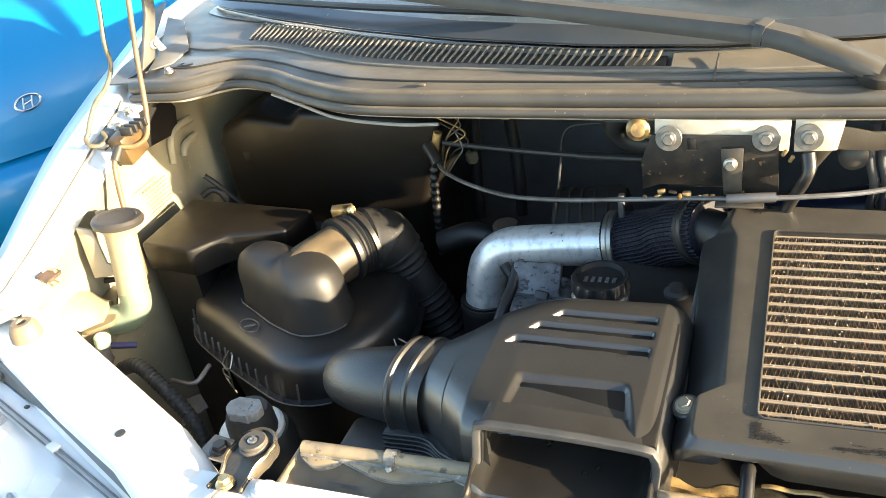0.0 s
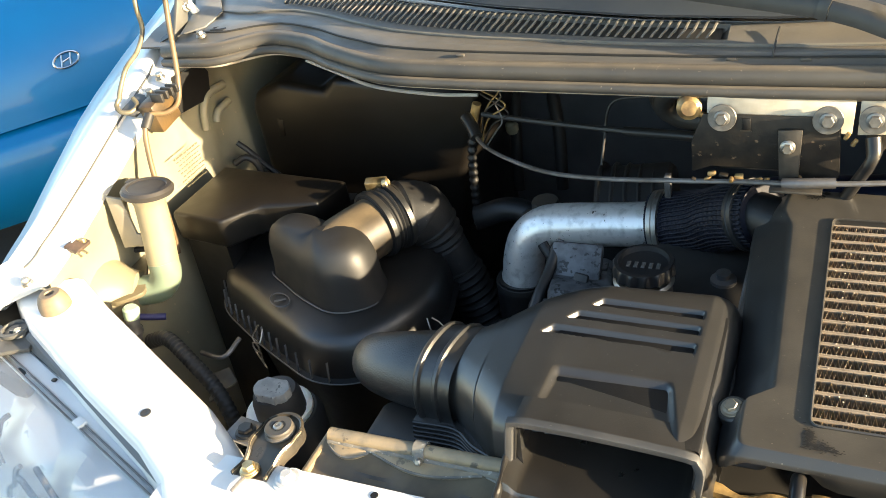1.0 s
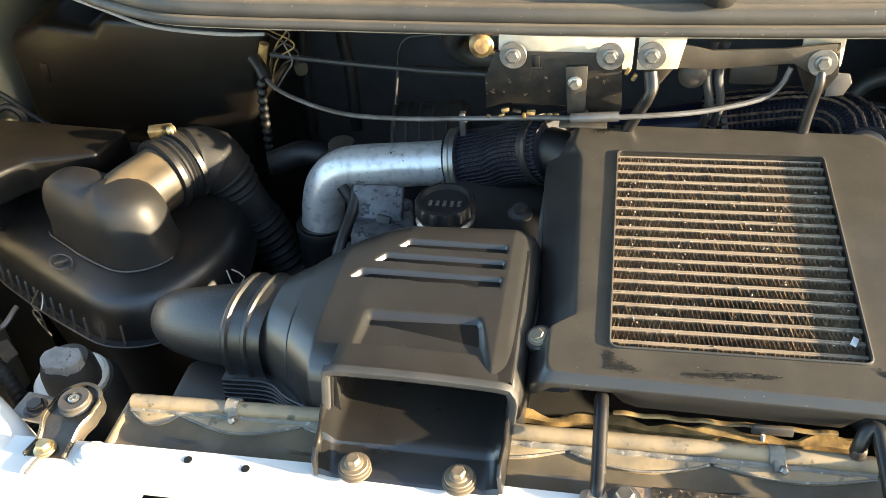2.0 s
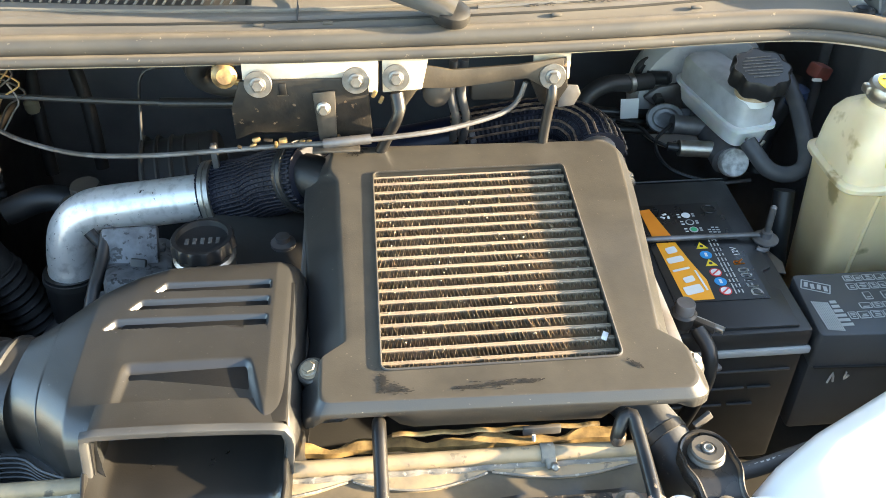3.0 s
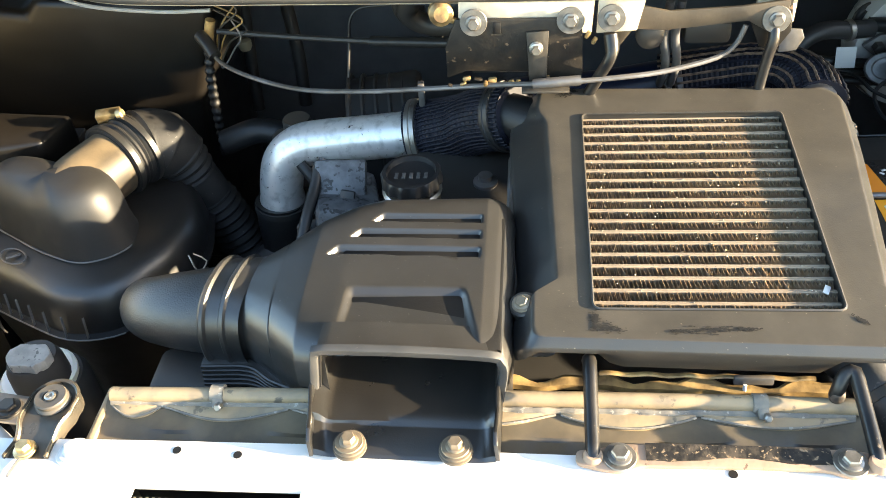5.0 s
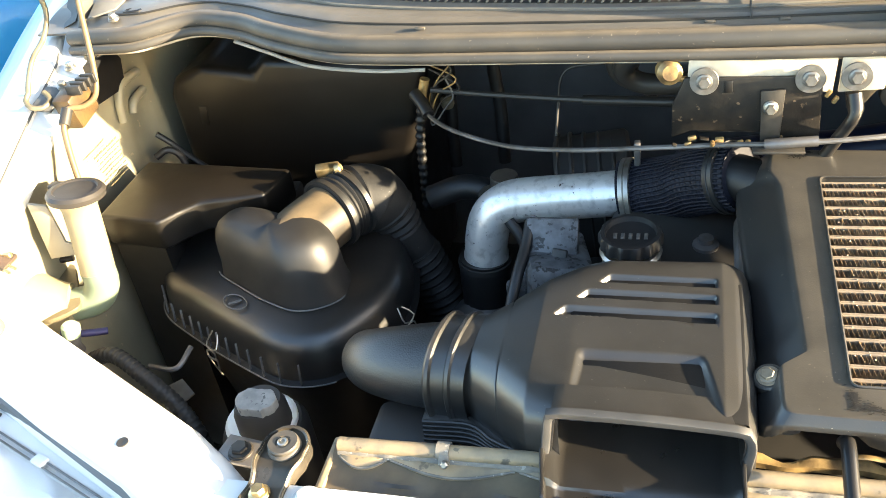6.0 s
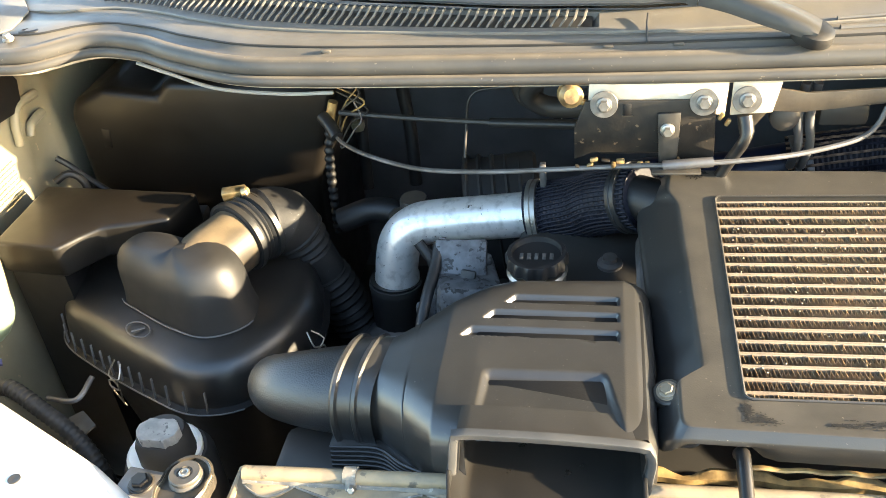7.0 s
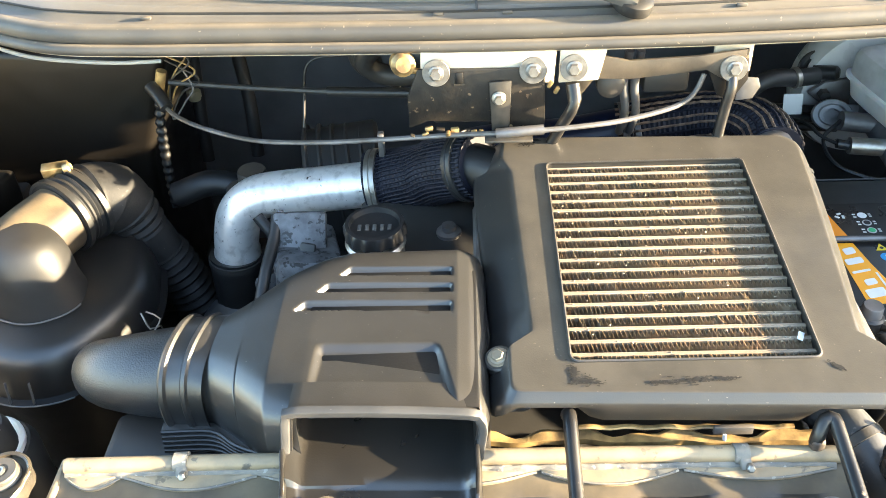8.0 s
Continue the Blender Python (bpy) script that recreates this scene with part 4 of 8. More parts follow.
# ---- intercooler ----
def radial(poly, c, angles):
    """Where rays from c at the given angles meet a star-shaped polygon."""
    out = []
    for a in angles:
        d = (math.cos(a), math.sin(a))
        best = None
        for (x1, y1), (x2, y2) in zip(poly, poly[1:] + poly[:1]):
            ex, ey = x2 - x1, y2 - y1
            det = d[0] * -ey + ex * d[1]
            if abs(det) < 1e-12:
                continue
            rx, ry = x1 - c[0], y1 - c[1]
            t = (rx * -ey + ex * ry) / det
            u = (d[0] * ry - d[1] * rx) / det
            if t > 0 and -1e-9 <= u <= 1 + 1e-9 and (best is None or t > best):
                best = t
        out.append((c[0] + d[0] * best, c[1] + d[1] * best))
    return out


IC_TOP = [(0.084, 0.437), (0.366, 0.429), (0.378, 0.415), (0.373, 0.352), (0.350, 0.142), (0.362, 0.136), (0.370, 0.124), (0.370, 0.090), (0.362, 0.081), (0.200, 0.085), (0.062, 0.089), (0.062, 0.140), (0.083, 0.146), (0.076, 0.380), (0.066, 0.400), (0.070, 0.435)]
IC_TOP = round_poly(IC_TOP, 0.010)
IC_OUT = [(0.062, 0.446), (0.374, 0.436), (0.390, 0.420), (0.385, 0.352), (0.362, 0.152), (0.374, 0.141), (0.381, 0.124), (0.382, 0.088), (0.368, 0.0750), (0.200, 0.0795), (0.046, 0.0835), (0.044, 0.160), (0.048, 0.178), (0.036, 0.400), (0.040, 0.445)]
IC_OUT = round_poly(IC_OUT, 0.016)
CORE = (0.112, 0.118, 0.313, 0.388)


def ic_z(x, y):
    return 0.900 + 0.055 * (y - 0.08)


def intercooler():
    t = thing("intercooler", (0.21, 0.25, 0.84), "top-mounted intercooler under a dusty grey-black plastic cover", "intercooler")
    x0, y0, x1, y1 = CORE
    c = ((x0 + x1) / 2, (y0 + y1) / 2)
    r = 0.006
    inner = []
    for cx, cy, a0 in ((x1 - r, y1 - r, 0), (x0 + r, y1 - r, 90), (x0 + r, y0 + r, 180), (x1 - r, y0 + r, 270)):
        for k in range(4):
            a = radians(a0 + 30 * k)
            inner.append((cx + r * math.cos(a), cy + r * math.sin(a)))
    angles = sorted({round(math.atan2(y - c[1], x - c[0]), 4) for x, y in IC_TOP + IC_OUT + inner} | {round(-math.pi + 2 * math.pi * k / 120, 4) for k in range(120)})
    top, out, hole = radial(IC_TOP, c, angles), radial(IC_OUT, c, angles), radial(inner, c, angles)
    rings = []
    drop = [min(0.034, max(0.008, 1.05 * math.hypot(a[0] - b[0], a[1] - b[1]))) for a, b in zip(top, out)]
    def shell(u, share, extra=0.0):
        pts = [(lerp(a[0], b[0], u), lerp(a[1], b[1], u)) for a, b in zip(top, out)]
        return [(x, y, ic_z(x, y) - d * share - extra) for (x, y), d in zip(pts, drop)]
    skirt = [0.010 + 0.016 * smoothstep(0.115, 0.13, q[0]) * (1 - smoothstep(0.29, 0.305, q[0])) * (q[1] < 0.1) for q in out]
    low = [(x, y + 0.007 * (y < 0.1) * smoothstep(0.055, 0.075, x) * (1 - smoothstep(0.345, 0.365, x)), z - e) for (x, y, z), e in zip(shell(1.0, 1.0), skirt)]
    rings.append(low)
    rings.append(shell(1.0, 1.0, 0.004))
    rings.append(shell(0.97, 0.93))
    rings.append(shell(0.90, 0.84))
    rings.append(shell(0.50, 0.46))
    rings.append(shell(0.14, 0.11))
    rings.append(shell(0.06, 0.035))
    rings.append(shell(0.0, 0.006))
    rings.append([(lerp(a[0], b[0], 0.05), lerp(a[1], b[1], 0.05), ic_z(lerp(a[0], b[0], 0.05), lerp(a[1], b[1], 0.05))) for a, b in zip(top, hole)])
    for u in (0.25, 0.5, 0.8, 0.93):
        rings.append([(lerp(a[0], b[0], u), lerp(a[1], b[1], u), ic_z(lerp(a[0], b[0], u), lerp(a[1], b[1], u)) + 0.0) for a, b in zip(top, hole)])
    rings.append([(x, y, ic_z(x, y) + 0.0003) for x, y in hole])
    rings.append([(x, y, ic_z(x, y) - 0.012) for x, y in hole])
    part("cover", loft(rings, cap=False), M_COVER, t, "dusty grey-black plastic cover with worn corners", sharp=42)
    # thin rolled rim round the opening
    rim = [(x, y, ic_z(x, y) + 0.001) for x, y in hole]
    rim_ob = part("rim", tube(rim + rim[:1], 0.0013, 6, smooth=False, cap=False), M_COVER, t)
    # core: flat twin-edged tubes with corrugated fins between them
    n = 19
    pitch = (y1 - y0 + 0.004) / n
    half, L = 0.0019, x1 - x0 - 0.001
    prof = [(-half, -0.012), (-half, -0.0006), (-half + 0.0005, 0.0), (-0.0008, 0.0), (-0.0004, -0.0007), (0.0004, -0.0007), (0.0008, 0.0), (half - 0.0005, 0.0), (half, -0.0006), (half, -0.012)]
    bar_me = finish(loft([[(x, y, z) for y, z in prof] for x in (-L / 2, L / 2)]), 25)
    bar_me.materials.append(M_BAR)
    for k in range(n + 1):
        y = min(max(y0 - 0.002 + pitch * k, y0 - 0.002), y1 - 0.0005)
        piece("bar", bar_me, t, pose(c[0], y, ic_z(0, y) - 0.0045))
    rng = random.Random(5)
    for k in range(n):
        bm = bmesh.new()
        ya, yb = y0 - 0.002 + pitch * k + half, y0 - 0.002 + pitch * (k + 1) - half
        z = ic_z(0, ya) - 0.0047
        teeth = 108
        bent = {rng.randrange(teeth - 8) + j for _ in range(rng.choice((0, 1, 1, 2, 3))) for j in range(rng.randrange(2, 8))}
        prev = None
        for j in range(teeth + 1):
            lean = 0.0012 * (j % 2) if j in bent else 0.0
            x = lerp(x0 + 0.001, x1 - 0.001, j / teeth) + rng.uniform(-0.00022, 0.00022) + lean
            y = (ya if j % 2 else yb) + rng.uniform(-0.0003, 0.0003)
            dz = rng.uniform(-0.0004, 0.0004) + (0.0009 if j in bent else 0.0)
            cur = (bm.verts.new((x, y, z + dz)), bm.verts.new((x, y, z - 0.010)))
            if prev:
                bm.faces.new((prev[0], cur[0], cur[1], prev[1]))
            prev = cur
        bmesh.ops.solidify(bm, geom=list(bm.faces), thickness=0.0008)
        part("fin_strip", bm, M_FIN, t, sharp=20)
    # grit and seed husks lodged in the fins
    bm = bmesh.new()
    for k in range(220):
        x, y = rng.uniform(x0 + 0.004, x1 - 0.004), rng.gauss((y0 + y1) / 2, 0.075)
        if not y0 + 0.004 < y < y1 - 0.004:
            continue
        s = rng.uniform(0.0003, 0.0009)
        q = Matrix.Translation((x, y, ic_z(x, y) - 0.0048)) @ pose(0, 0, 0, rng.uniform(0, 90), rng.uniform(0, 90), rng.uniform(0, 180)) @ Matrix.Diagonal((s * 1.5, s, s, 1))
        bmesh.ops.create_icosphere(bm, subdivisions=1, radius=1.0, matrix=q)
    grit = part("grit", bm, material("pale_grit", (0.46, 0.40, 0.31), 0.85, other=(0.20, 0.17, 0.12), scale=60), t, "pale grit caught in the fins")
    tagged(grit, "pale grit caught in the fins", kind="stuff")
    # solid block just below the fins, coloured as their shaded depth
    part("core_block", box((c[0], c[1], 0.8800), (x1 - x0 + 0.004, y1 - y0 + 0.008, 0.024), 0, turn=(3.15, 0, 0)), M_FINDEEP, t, "brown block standing in for the shaded, dusty depth of the core")
    part("end_tank", box((0.06, 0.26, 0.852), (0.05, 0.28, 0.035), 0.010), M_DULLALU, t)
    part("end_tank", box((0.372, 0.25, 0.852), (0.03, 0.24, 0.035), 0.010), M_DULLALU, t)
    # rounded inlet shoulder by the hose and front lower lip
    part("inlet", tube([(0.080, 0.412, 0.884), (0.056, 0.428, 0.884), (0.030, 0.447, 0.882)], 0.026, 18), M_BLACK, t, "dark inlet stub")
    part("outlet", tube([(0.345, 0.405, 0.888), (0.362, 0.440, 0.889), (0.366, 0.462, 0.889)], 0.025, 18), M_DULLALU, t)
    for p, nrm in (((0.0535, 0.130, 0.8965), (-0.22, -0.22, 0.95)), ((0.388, 0.396, 0.892), (0.6, 0, 1)), ((0.374, 0.116, 0.893), (0.6, -0.1, 1))):
        part("boss", lathe([(0.0125, -0.014), (0.0125, -0.001), (0.011, 0.0005), (0.004, 0.0005)], 18, Matrix.Translation(p) @ Vector(nrm).to_track_quat("Z", "Y").to_matrix().to_4x4()), M_COVER, t)
        bolt(t, p, nrm, BOLT_LOW)
    # scuffs where the coat has worn to black
    leaf = box((0.304, 0.145, ic_z(0, 0.145) - 0.0035), (0.005, 0.010, 0.001), 0.0004, turn=(0, 12, -25))
    single("paper_scrap", leaf, M_PAPER, (0.302, 0.132, 0.89), "small white scrap caught in the fins", "scrap")
    m_worn = material("worn_black", (0.008, 0.008, 0.008), 0.7)
    rng = random.Random(8)
    for cx, cy, w, h, turn in ((0.122, 0.098, 0.016, 0.006, -8), (0.1125, 0.107, 0.004, 0.012, 8), (0.205, 0.0965, 0.030, 0.0045, 4), (0.232, 0.098, 0.012, 0.0022, 2), (0.180, 0.095, 0.010, 0.0018, 4), (0.097, 0.425, 0.009, 0.005, 20), (0.105, 0.432, 0.003, 0.003, 0), (0.322, 0.108, 0.007, 0.0025, -40)):
        bm = bmesh.new()
        ct, st = math.cos(radians(turn)), math.sin(radians(turn))
        for j in range(90):
            ou, ov = rng.gauss(0, 0.42) * w, rng.gauss(0, 0.40) * h
            ln, wd = rng.uniform(0.0004, 0.0022) * (1.6 if w > 0.015 else 1.0), rng.uniform(0.0003, 0.0009)
            pts = []
            for k in range(7):
                a = 2 * math.pi * k / 7
                r = rng.uniform(0.6, 1.0)
                u, v = ou + ln * r * math.cos(a), ov + wd * r * math.sin(a)
                pts.append((cx + u * ct - v * st, cy + u * st + v * ct))
            bm.faces.new([bm.verts.new((px, py, ic_z(px, py) + 0.0005 + 0.000004 * j)) for px, py in pts])
        part("scuff", bm, m_worn, t, "worn black scuff", recalc=False)
    # support rods: front pair to the plate, rear pair to the bulkhead
    return t


def rods():
    t = thing("front_mount", (0.21, 0.0, 0.856), "rust-flecked steel plate carrying two bent intercooler rods", "mount bracket")
    m_pink = material("pale_rust", (0.40, 0.27, 0.19), 0.6, other=(0.30, 0.22, 0.15), scale=60, spots=(0.14, 0.09, 0.06), spot_scale=150, spot_level=0.66, bump=0.4)
    plate = round_poly([(0.095, -0.002), (0.110, -0.006), (0.128, -0.009), (0.145, -0.003), (0.235, -0.002), (0.280, -0.003), (0.296, -0.009), (0.312, -0.004), (0.323, 0.000), (0.323, 0.012), (0.300, 0.016), (0.128, 0.017), (0.112, 0.012), (0.095, 0.010)], 0.005)
    part("plate", prism(plate, 0.8540, 0.8580, 0.001), m_pink, t, "pale rusty plate")
    part("rod", tube([(0.108, 0.092, 0.868), (0.108, 0.085, 0.877), (0.108, 0.077, 0.880), (0.108, 0.050, 0.872), (0.108, 0.022, 0.8635), (0.108, 0.008, 0.8605), (0.108, 0.003, 0.8570)], 0.0058, 12), M_ROD, t)
    part("rod", tube([(0.300, 0.066, 0.861), (0.3015, 0.068, 0.870), (0.306, 0.074, 0.8785), (0.3125, 0.074, 0.8795), (0.3140, 0.062, 0.8750), (0.3155, 0.038, 0.8675), (0.3160, 0.016, 0.8620), (0.3160, 0.007, 0.8600), (0.3160, 0.002, 0.8565)], 0.0058, 12), M_ROD, t)
    part("rod_foot", lathe([(0.0085, 0), (0.0082, 0.004), (0.0065, 0.0065), (0.0002, 0.0065)], 14, pose(0.316, 0.0025, 0.8578)), m_pink, t, "rusty weld at the rod's foot")
    part("rod_foot", lathe([(0.0080, 0), (0.0075, 0.003), (0.0060, 0.0045), (0.0002, 0.0045)], 14, pose(0.108, 0.004, 0.8578)), m_pink, t, "rusty weld at the rod's foot")
    part("rod_hook", box((0.301, 0.066, 0.861), (0.012, 0.012, 0.014), 0.005, 3), M_RUST, t)
    for x in (0.128, 0.296):
        bolt(t, (x, 0.004, 0.8580), mesh=BOLT_BIG)
    rng = random.Random(23)
    edge = [(lerp(0.148, 0.284, k / 24), 0.0015 + (0.005 * math.exp(-((k - 12) / 5.0) ** 2)) + rng.uniform(-0.0006, 0.0006)) for k in range(25)]
    part("scraped_strip", prism(edge + [(0.284, 0.0165), (0.148, 0.0175)], 0.8570, 0.8590, 0), material("scraped_black", (0.016, 0.015, 0.014), 0.5, other=(0.075, 0.060, 0.045), scale=110, spread=(0.46, 0.62), spots=(0.26, 0.19, 0.12), spot_scale=260, spot_level=0.60, bump=0.6), t, "scraped black strip")


# ---- intake duct with its mouth ----
M_RIM = material("worn_rim_plastic", (0.036, 0.038, 0.041), 0.55, other=(0.048, 0.049, 0.050), scale=40, spots=(0.20, 0.19, 0.17), spot_scale=260, spot_level=0.72)


M_SCOOP = material("scoop_plastic", (0.012, 0.012, 0.012), 0.32, other=(0.018, 0.017, 0.016), scale=24, ior=1.8, dust=DUST, dust_amount=0.03, dust_scale=20, bump=0.15, grain=700)
M_GROMMET = material("dusty_grommet", (0.13, 0.105, 0.075), 0.6, other=(0.085, 0.07, 0.052), scale=70)


def duct():
    t = thing("intake_duct", (-0.05, 0.17, 0.80), "dusty black plastic intake duct with a wide open mouth", "air duct")
    table = [(-0.255, 0.168, 0.042, 0.847, 0.042, 2.2), (-0.215, 0.168, 0.043, 0.847, 0.043, 2.3), (-0.195, 0.167, 0.046, 0.847, 0.0445, 2.5), (-0.165, 0.166, 0.068, 0.850, 0.049, 3.0),
             (-0.135, 0.166, 0.095, 0.854, 0.051, 4.0), (-0.105, 0.167, 0.104, 0.856, 0.050, 5.5), (-0.08, 0.171, 0.106, 0.856, 0.050, 6.5), (0.02, 0.172, 0.107, 0.855, 0.0500, 7.0), (0.030, 0.172, 0.106, 0.854, 0.0488, 6.5), (0.0375, 0.172, 0.103, 0.854, 0.0455, 6.0), (0.0430, 0.172, 0.098, 0.853, 0.0395, 5.0), (0.0455, 0.172, 0.090, 0.852, 0.032, 4.0)]
    nx, n = 210, 400
    rings = []
    for i in range(nx + 1):
        x = lerp(-0.218, 0.0455, i / nx)
        yc, hy, zc, hz, pw = ramp_table(table, x)
        ring = []
        for k in range(n):
            # closer steps over the upper face
            u = k / n
            a = 2 * math.pi * u
            cc, ss = math.cos(a), math.sin(a)
            y = yc + hy * math.copysign(abs(cc) ** (2 / pw), cc)
            z = zc + hz * math.copysign(abs(ss) ** (2 / pw), ss)
            if ss > 0 and abs(cc) < 0.999:
                # even out the spacing across the flat top
                lin = yc + hy * (1 - 2 * (a / math.pi)) * 1.0
                y = lerp(y, lin, 0.8 if pw > 3 else 0.0)
                q = min(1.0, abs((y - yc) / hy))
                z = zc + hz * (1 - q ** pw) ** (1 / pw)
            if ss > 0.2:
                back = yc + hy
                d = 0.0
                for j, (ya, xa) in enumerate(((0.236, -0.082), (0.213, -0.100), (0.189, -0.118))):
                    e = y - ya - (x + 0.03) * -0.02
                    d += 0.0058 * smoothstep(-0.0080, -0.0064, e) * (1 - smoothstep(0.0010, 0.0056, e)) * min(1.0, max(0.0, (x - xa - 0.75 * e + 0.001) / 0.0030)) * (1 - smoothstep(0.0125, 0.0160, x))
                # sunk field ahead of the mouth
                g = min(1.0, max(0.0, (0.140 - y) / 0.062))
                d += lerp(0.0058, 0.0022, g) * smoothstep(-0.099 - 0.002 * g, -0.091 - 0.004 * g, x) * (1 - smoothstep(-0.002 + 0.014 * g, 0.006 + 0.016 * g, x)) * (1 - smoothstep(0.130, 0.143, y))
                z -= d
            # the back edge runs off at an angle
            if y > yc:
                y = min(y, 0.274 - max(0.0, (-0.085 - x)) * 0.78)
            ring.append((x, y, z))
        rings.append(ring)
    bm = loft(rings)
    gone = [f for f in bm.faces if len(f.verts) == 4 and -0.106 < f.calc_center_median().x < 0.038 and f.calc_center_median().y < 0.076 and 0.832 < f.calc_center_median().z < 0.896]
    bmesh.ops.delete(bm, geom=gone, context="FACES")
    part("body", bm, M_DUCT, t, sharp=50)
    # inside of the mouth: a box blacker than the duct, for the shade within
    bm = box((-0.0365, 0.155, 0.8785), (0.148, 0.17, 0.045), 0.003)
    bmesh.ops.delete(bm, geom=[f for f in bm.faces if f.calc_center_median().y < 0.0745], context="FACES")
    part("throat", bm, M_BLACK, t, "throat of the mouth, blackened for the shade inside")
    part("throat_rib", box((0.0, 0.120, 0.8675), (0.075, 0.005, 0.005), 0.002, turn=(0, 0, -32)), M_DUCT, t)
    # mouth frame: an upside-down U
    frame_pts = [(-0.1195, 0.062, 0.852), (-0.1165, 0.063, 0.872), (-0.1135, 0.064, 0.896), (-0.1115, 0.064, 0.906), (-0.1040, 0.064, 0.9108), (-0.034, 0.065, 0.9085), (0.028, 0.066, 0.9030), (0.0365, 0.066, 0.8985), (0.0395, 0.066, 0.888), (0.0375, 0.065, 0.870), (0.0345, 0.064, 0.846)]
    path = spline(frame_pts, 0.004)
    rings = []
    for i, q in enumerate(path):
        d = (path[min(i + 1, len(path) - 1)] - path[max(i - 1, 0)]).normalized()
        nrm = Vector((0, 1, 0)).cross(d).normalized()
        rings.append([q + nrm * a + Vector((0, 1, 0)) * b for a, b in ((0.0018, -0.002), (0.0030, 0.032), (0.0055, 0.032), (0.0050, -0.002))])
    part("mouth_lip", loft(rings), M_DUCT, t, sharp=40)
    rings = []
    for i, q in enumerate(path):
        d = (path[min(i + 1, len(path) - 1)] - path[max(i - 1, 0)]).normalized()
        nrm = Vector((0, 1, 0)).cross(d).normalized()
        rings.append([q + nrm * a + Vector((0, 1, 0)) * b for a, b in ((-0.0036, 0.001), (-0.0036, -0.0046), (-0.0028, -0.0056), (0.0024, -0.0056), (0.0034, -0.0046), (0.0036, 0.001))])
    part("mouth_rim", loft(rings), M_RIM, t, "pale worn rim of the mouth", sharp=50)
    # scoop below the mouth down to the bolts, its sides turned up
    rows = []
    for k in range(41):
        u = k / 40
        x = lerp(-0.1165, 0.0335, u) if k not in (0, 40) else (-0.1172 if k == 0 else 0.0342)
        e = min(u, 1 - u) * 0.150
        up = 0.0100 * (1 - smoothstep(0.0, 0.013, e))
        row = [(x, 0.200, 0.890), (x, 0.175, 0.875), (x, 0.145, 0.8640)]
        row += [(x, 0.110, 0.8590 + 0.5 * up), (x, 0.075, 0.8575 + up), (x, 0.056, 0.8585 + up), (x, 0.042, 0.8595 + up), (x, 0.0335, 0.8585 + up), (x, 0.0295, 0.8565 + up), (x, 0.0275, 0.8560 + 0.6 * up), (x, 0.0010, 0.8560 + 0.4 * up), (x, -0.0020, 0.8542 + 0.2 * up)]
        rows.append([(px + 0.007 * (1 - u) * (1 - smoothstep(0.0, 0.06, py)), py + 0.003 * (1 - u) * (py < 0.03), pz) for px, py, pz in row])
    part("scoop", sheet(rows, 0.0025), M_SCOOP, t, sharp=35)
    for x, lean in ((-0.1190, -0.04), (0.0350, -0.10)):
        bm = prism([(0.058, 0.850), (0.066, 0.872), (0.056, 0.8735), (0.040, 0.8700), (0.024, 0.8735), (0.012, 0.8760), (0.002, 0.8720), (-0.001, 0.856), (0.02, 0.852)], -0.0016, 0.0016, 0.0007, m=Matrix(((0, lean, 1, x - lean * 0.865), (1, 0, 0, 0), (0, 1, 0, 0), (0, 0, 0, 1))))
        for v in bm.verts:
            v.co.x += (0.008 if x < 0 else 0.0) * (1 - smoothstep(0.0, 0.06, v.co.y))
        part("cheek", bm, M_SCOOP, t)
    for x, y in ((-0.081, 0.009), (0.003, 0.007)):
        part("grommet", lathe([(0.0135, 0), (0.0135, 0.0018), (0.0115, 0.0026), (0.0115, 0.0036), (0.0130, 0.0042), (0.0128, 0.0056), (0.0110, 0.0062), (0.0002, 0.0062)], 26, pose(x, y, 0.8560)), M_GROMMET, t, "dusty brown rubber grommet")
        bolt(t, (x, y, 0.8615), mesh=BOLT_BROWN)
    # rings of the joint
    rr = []
    for dx, dr in ((-0.014, -0.001), (-0.0135, 0.0060), (-0.011, 0.0078), (-0.008, 0.0075), (-0.0065, 0.0045), (0.006, 0.0040), (0.008, 0.0062), (0.0115, 0.0062), (0.013, 0.0035), (0.020, 0.0025), (0.026, -0.001)):
        yc, hy, zc, hz, pw = ramp_table(table, -0.214 + dx)
        rr.append([(-0.216 + dx + 0.17 * (q[0] - yc), q[0], q[1]) for q in oval(yc, zc, hy + dr, hz + dr, 0, pw)])
    part("joint_collar", loft(rr, cap=False), M_DUCT, t, "ridged joint collar", sharp=25)
    part("lower_flange", prism([(-0.242, 0.114), (-0.196, 0.114), (-0.172, 0.098), (-0.145, 0.085), (-0.114, 0.075), (-0.114, 0.12), (-0.242, 0.15)], 0.805, 0.829, 0.002), M_DUCT, t)
    for j in range(5):
        dz = -0.0048 * j
        part("lower_rib", tube([(-0.240, 0.113 - 0.001 * j, 0.829 + dz), (-0.196, 0.113 - 0.001 * j, 0.829 + dz), (-0.172, 0.097, 0.830 + dz), (-0.145, 0.084, 0.833 + dz), (-0.114, 0.074, 0.836 + dz)], 0.0021, 8), M_DUCT, t)
    # elbow to the air filter
    def er(u):
        return 0.0425 - 0.0150 * smoothstep(0.0, 0.50, u)
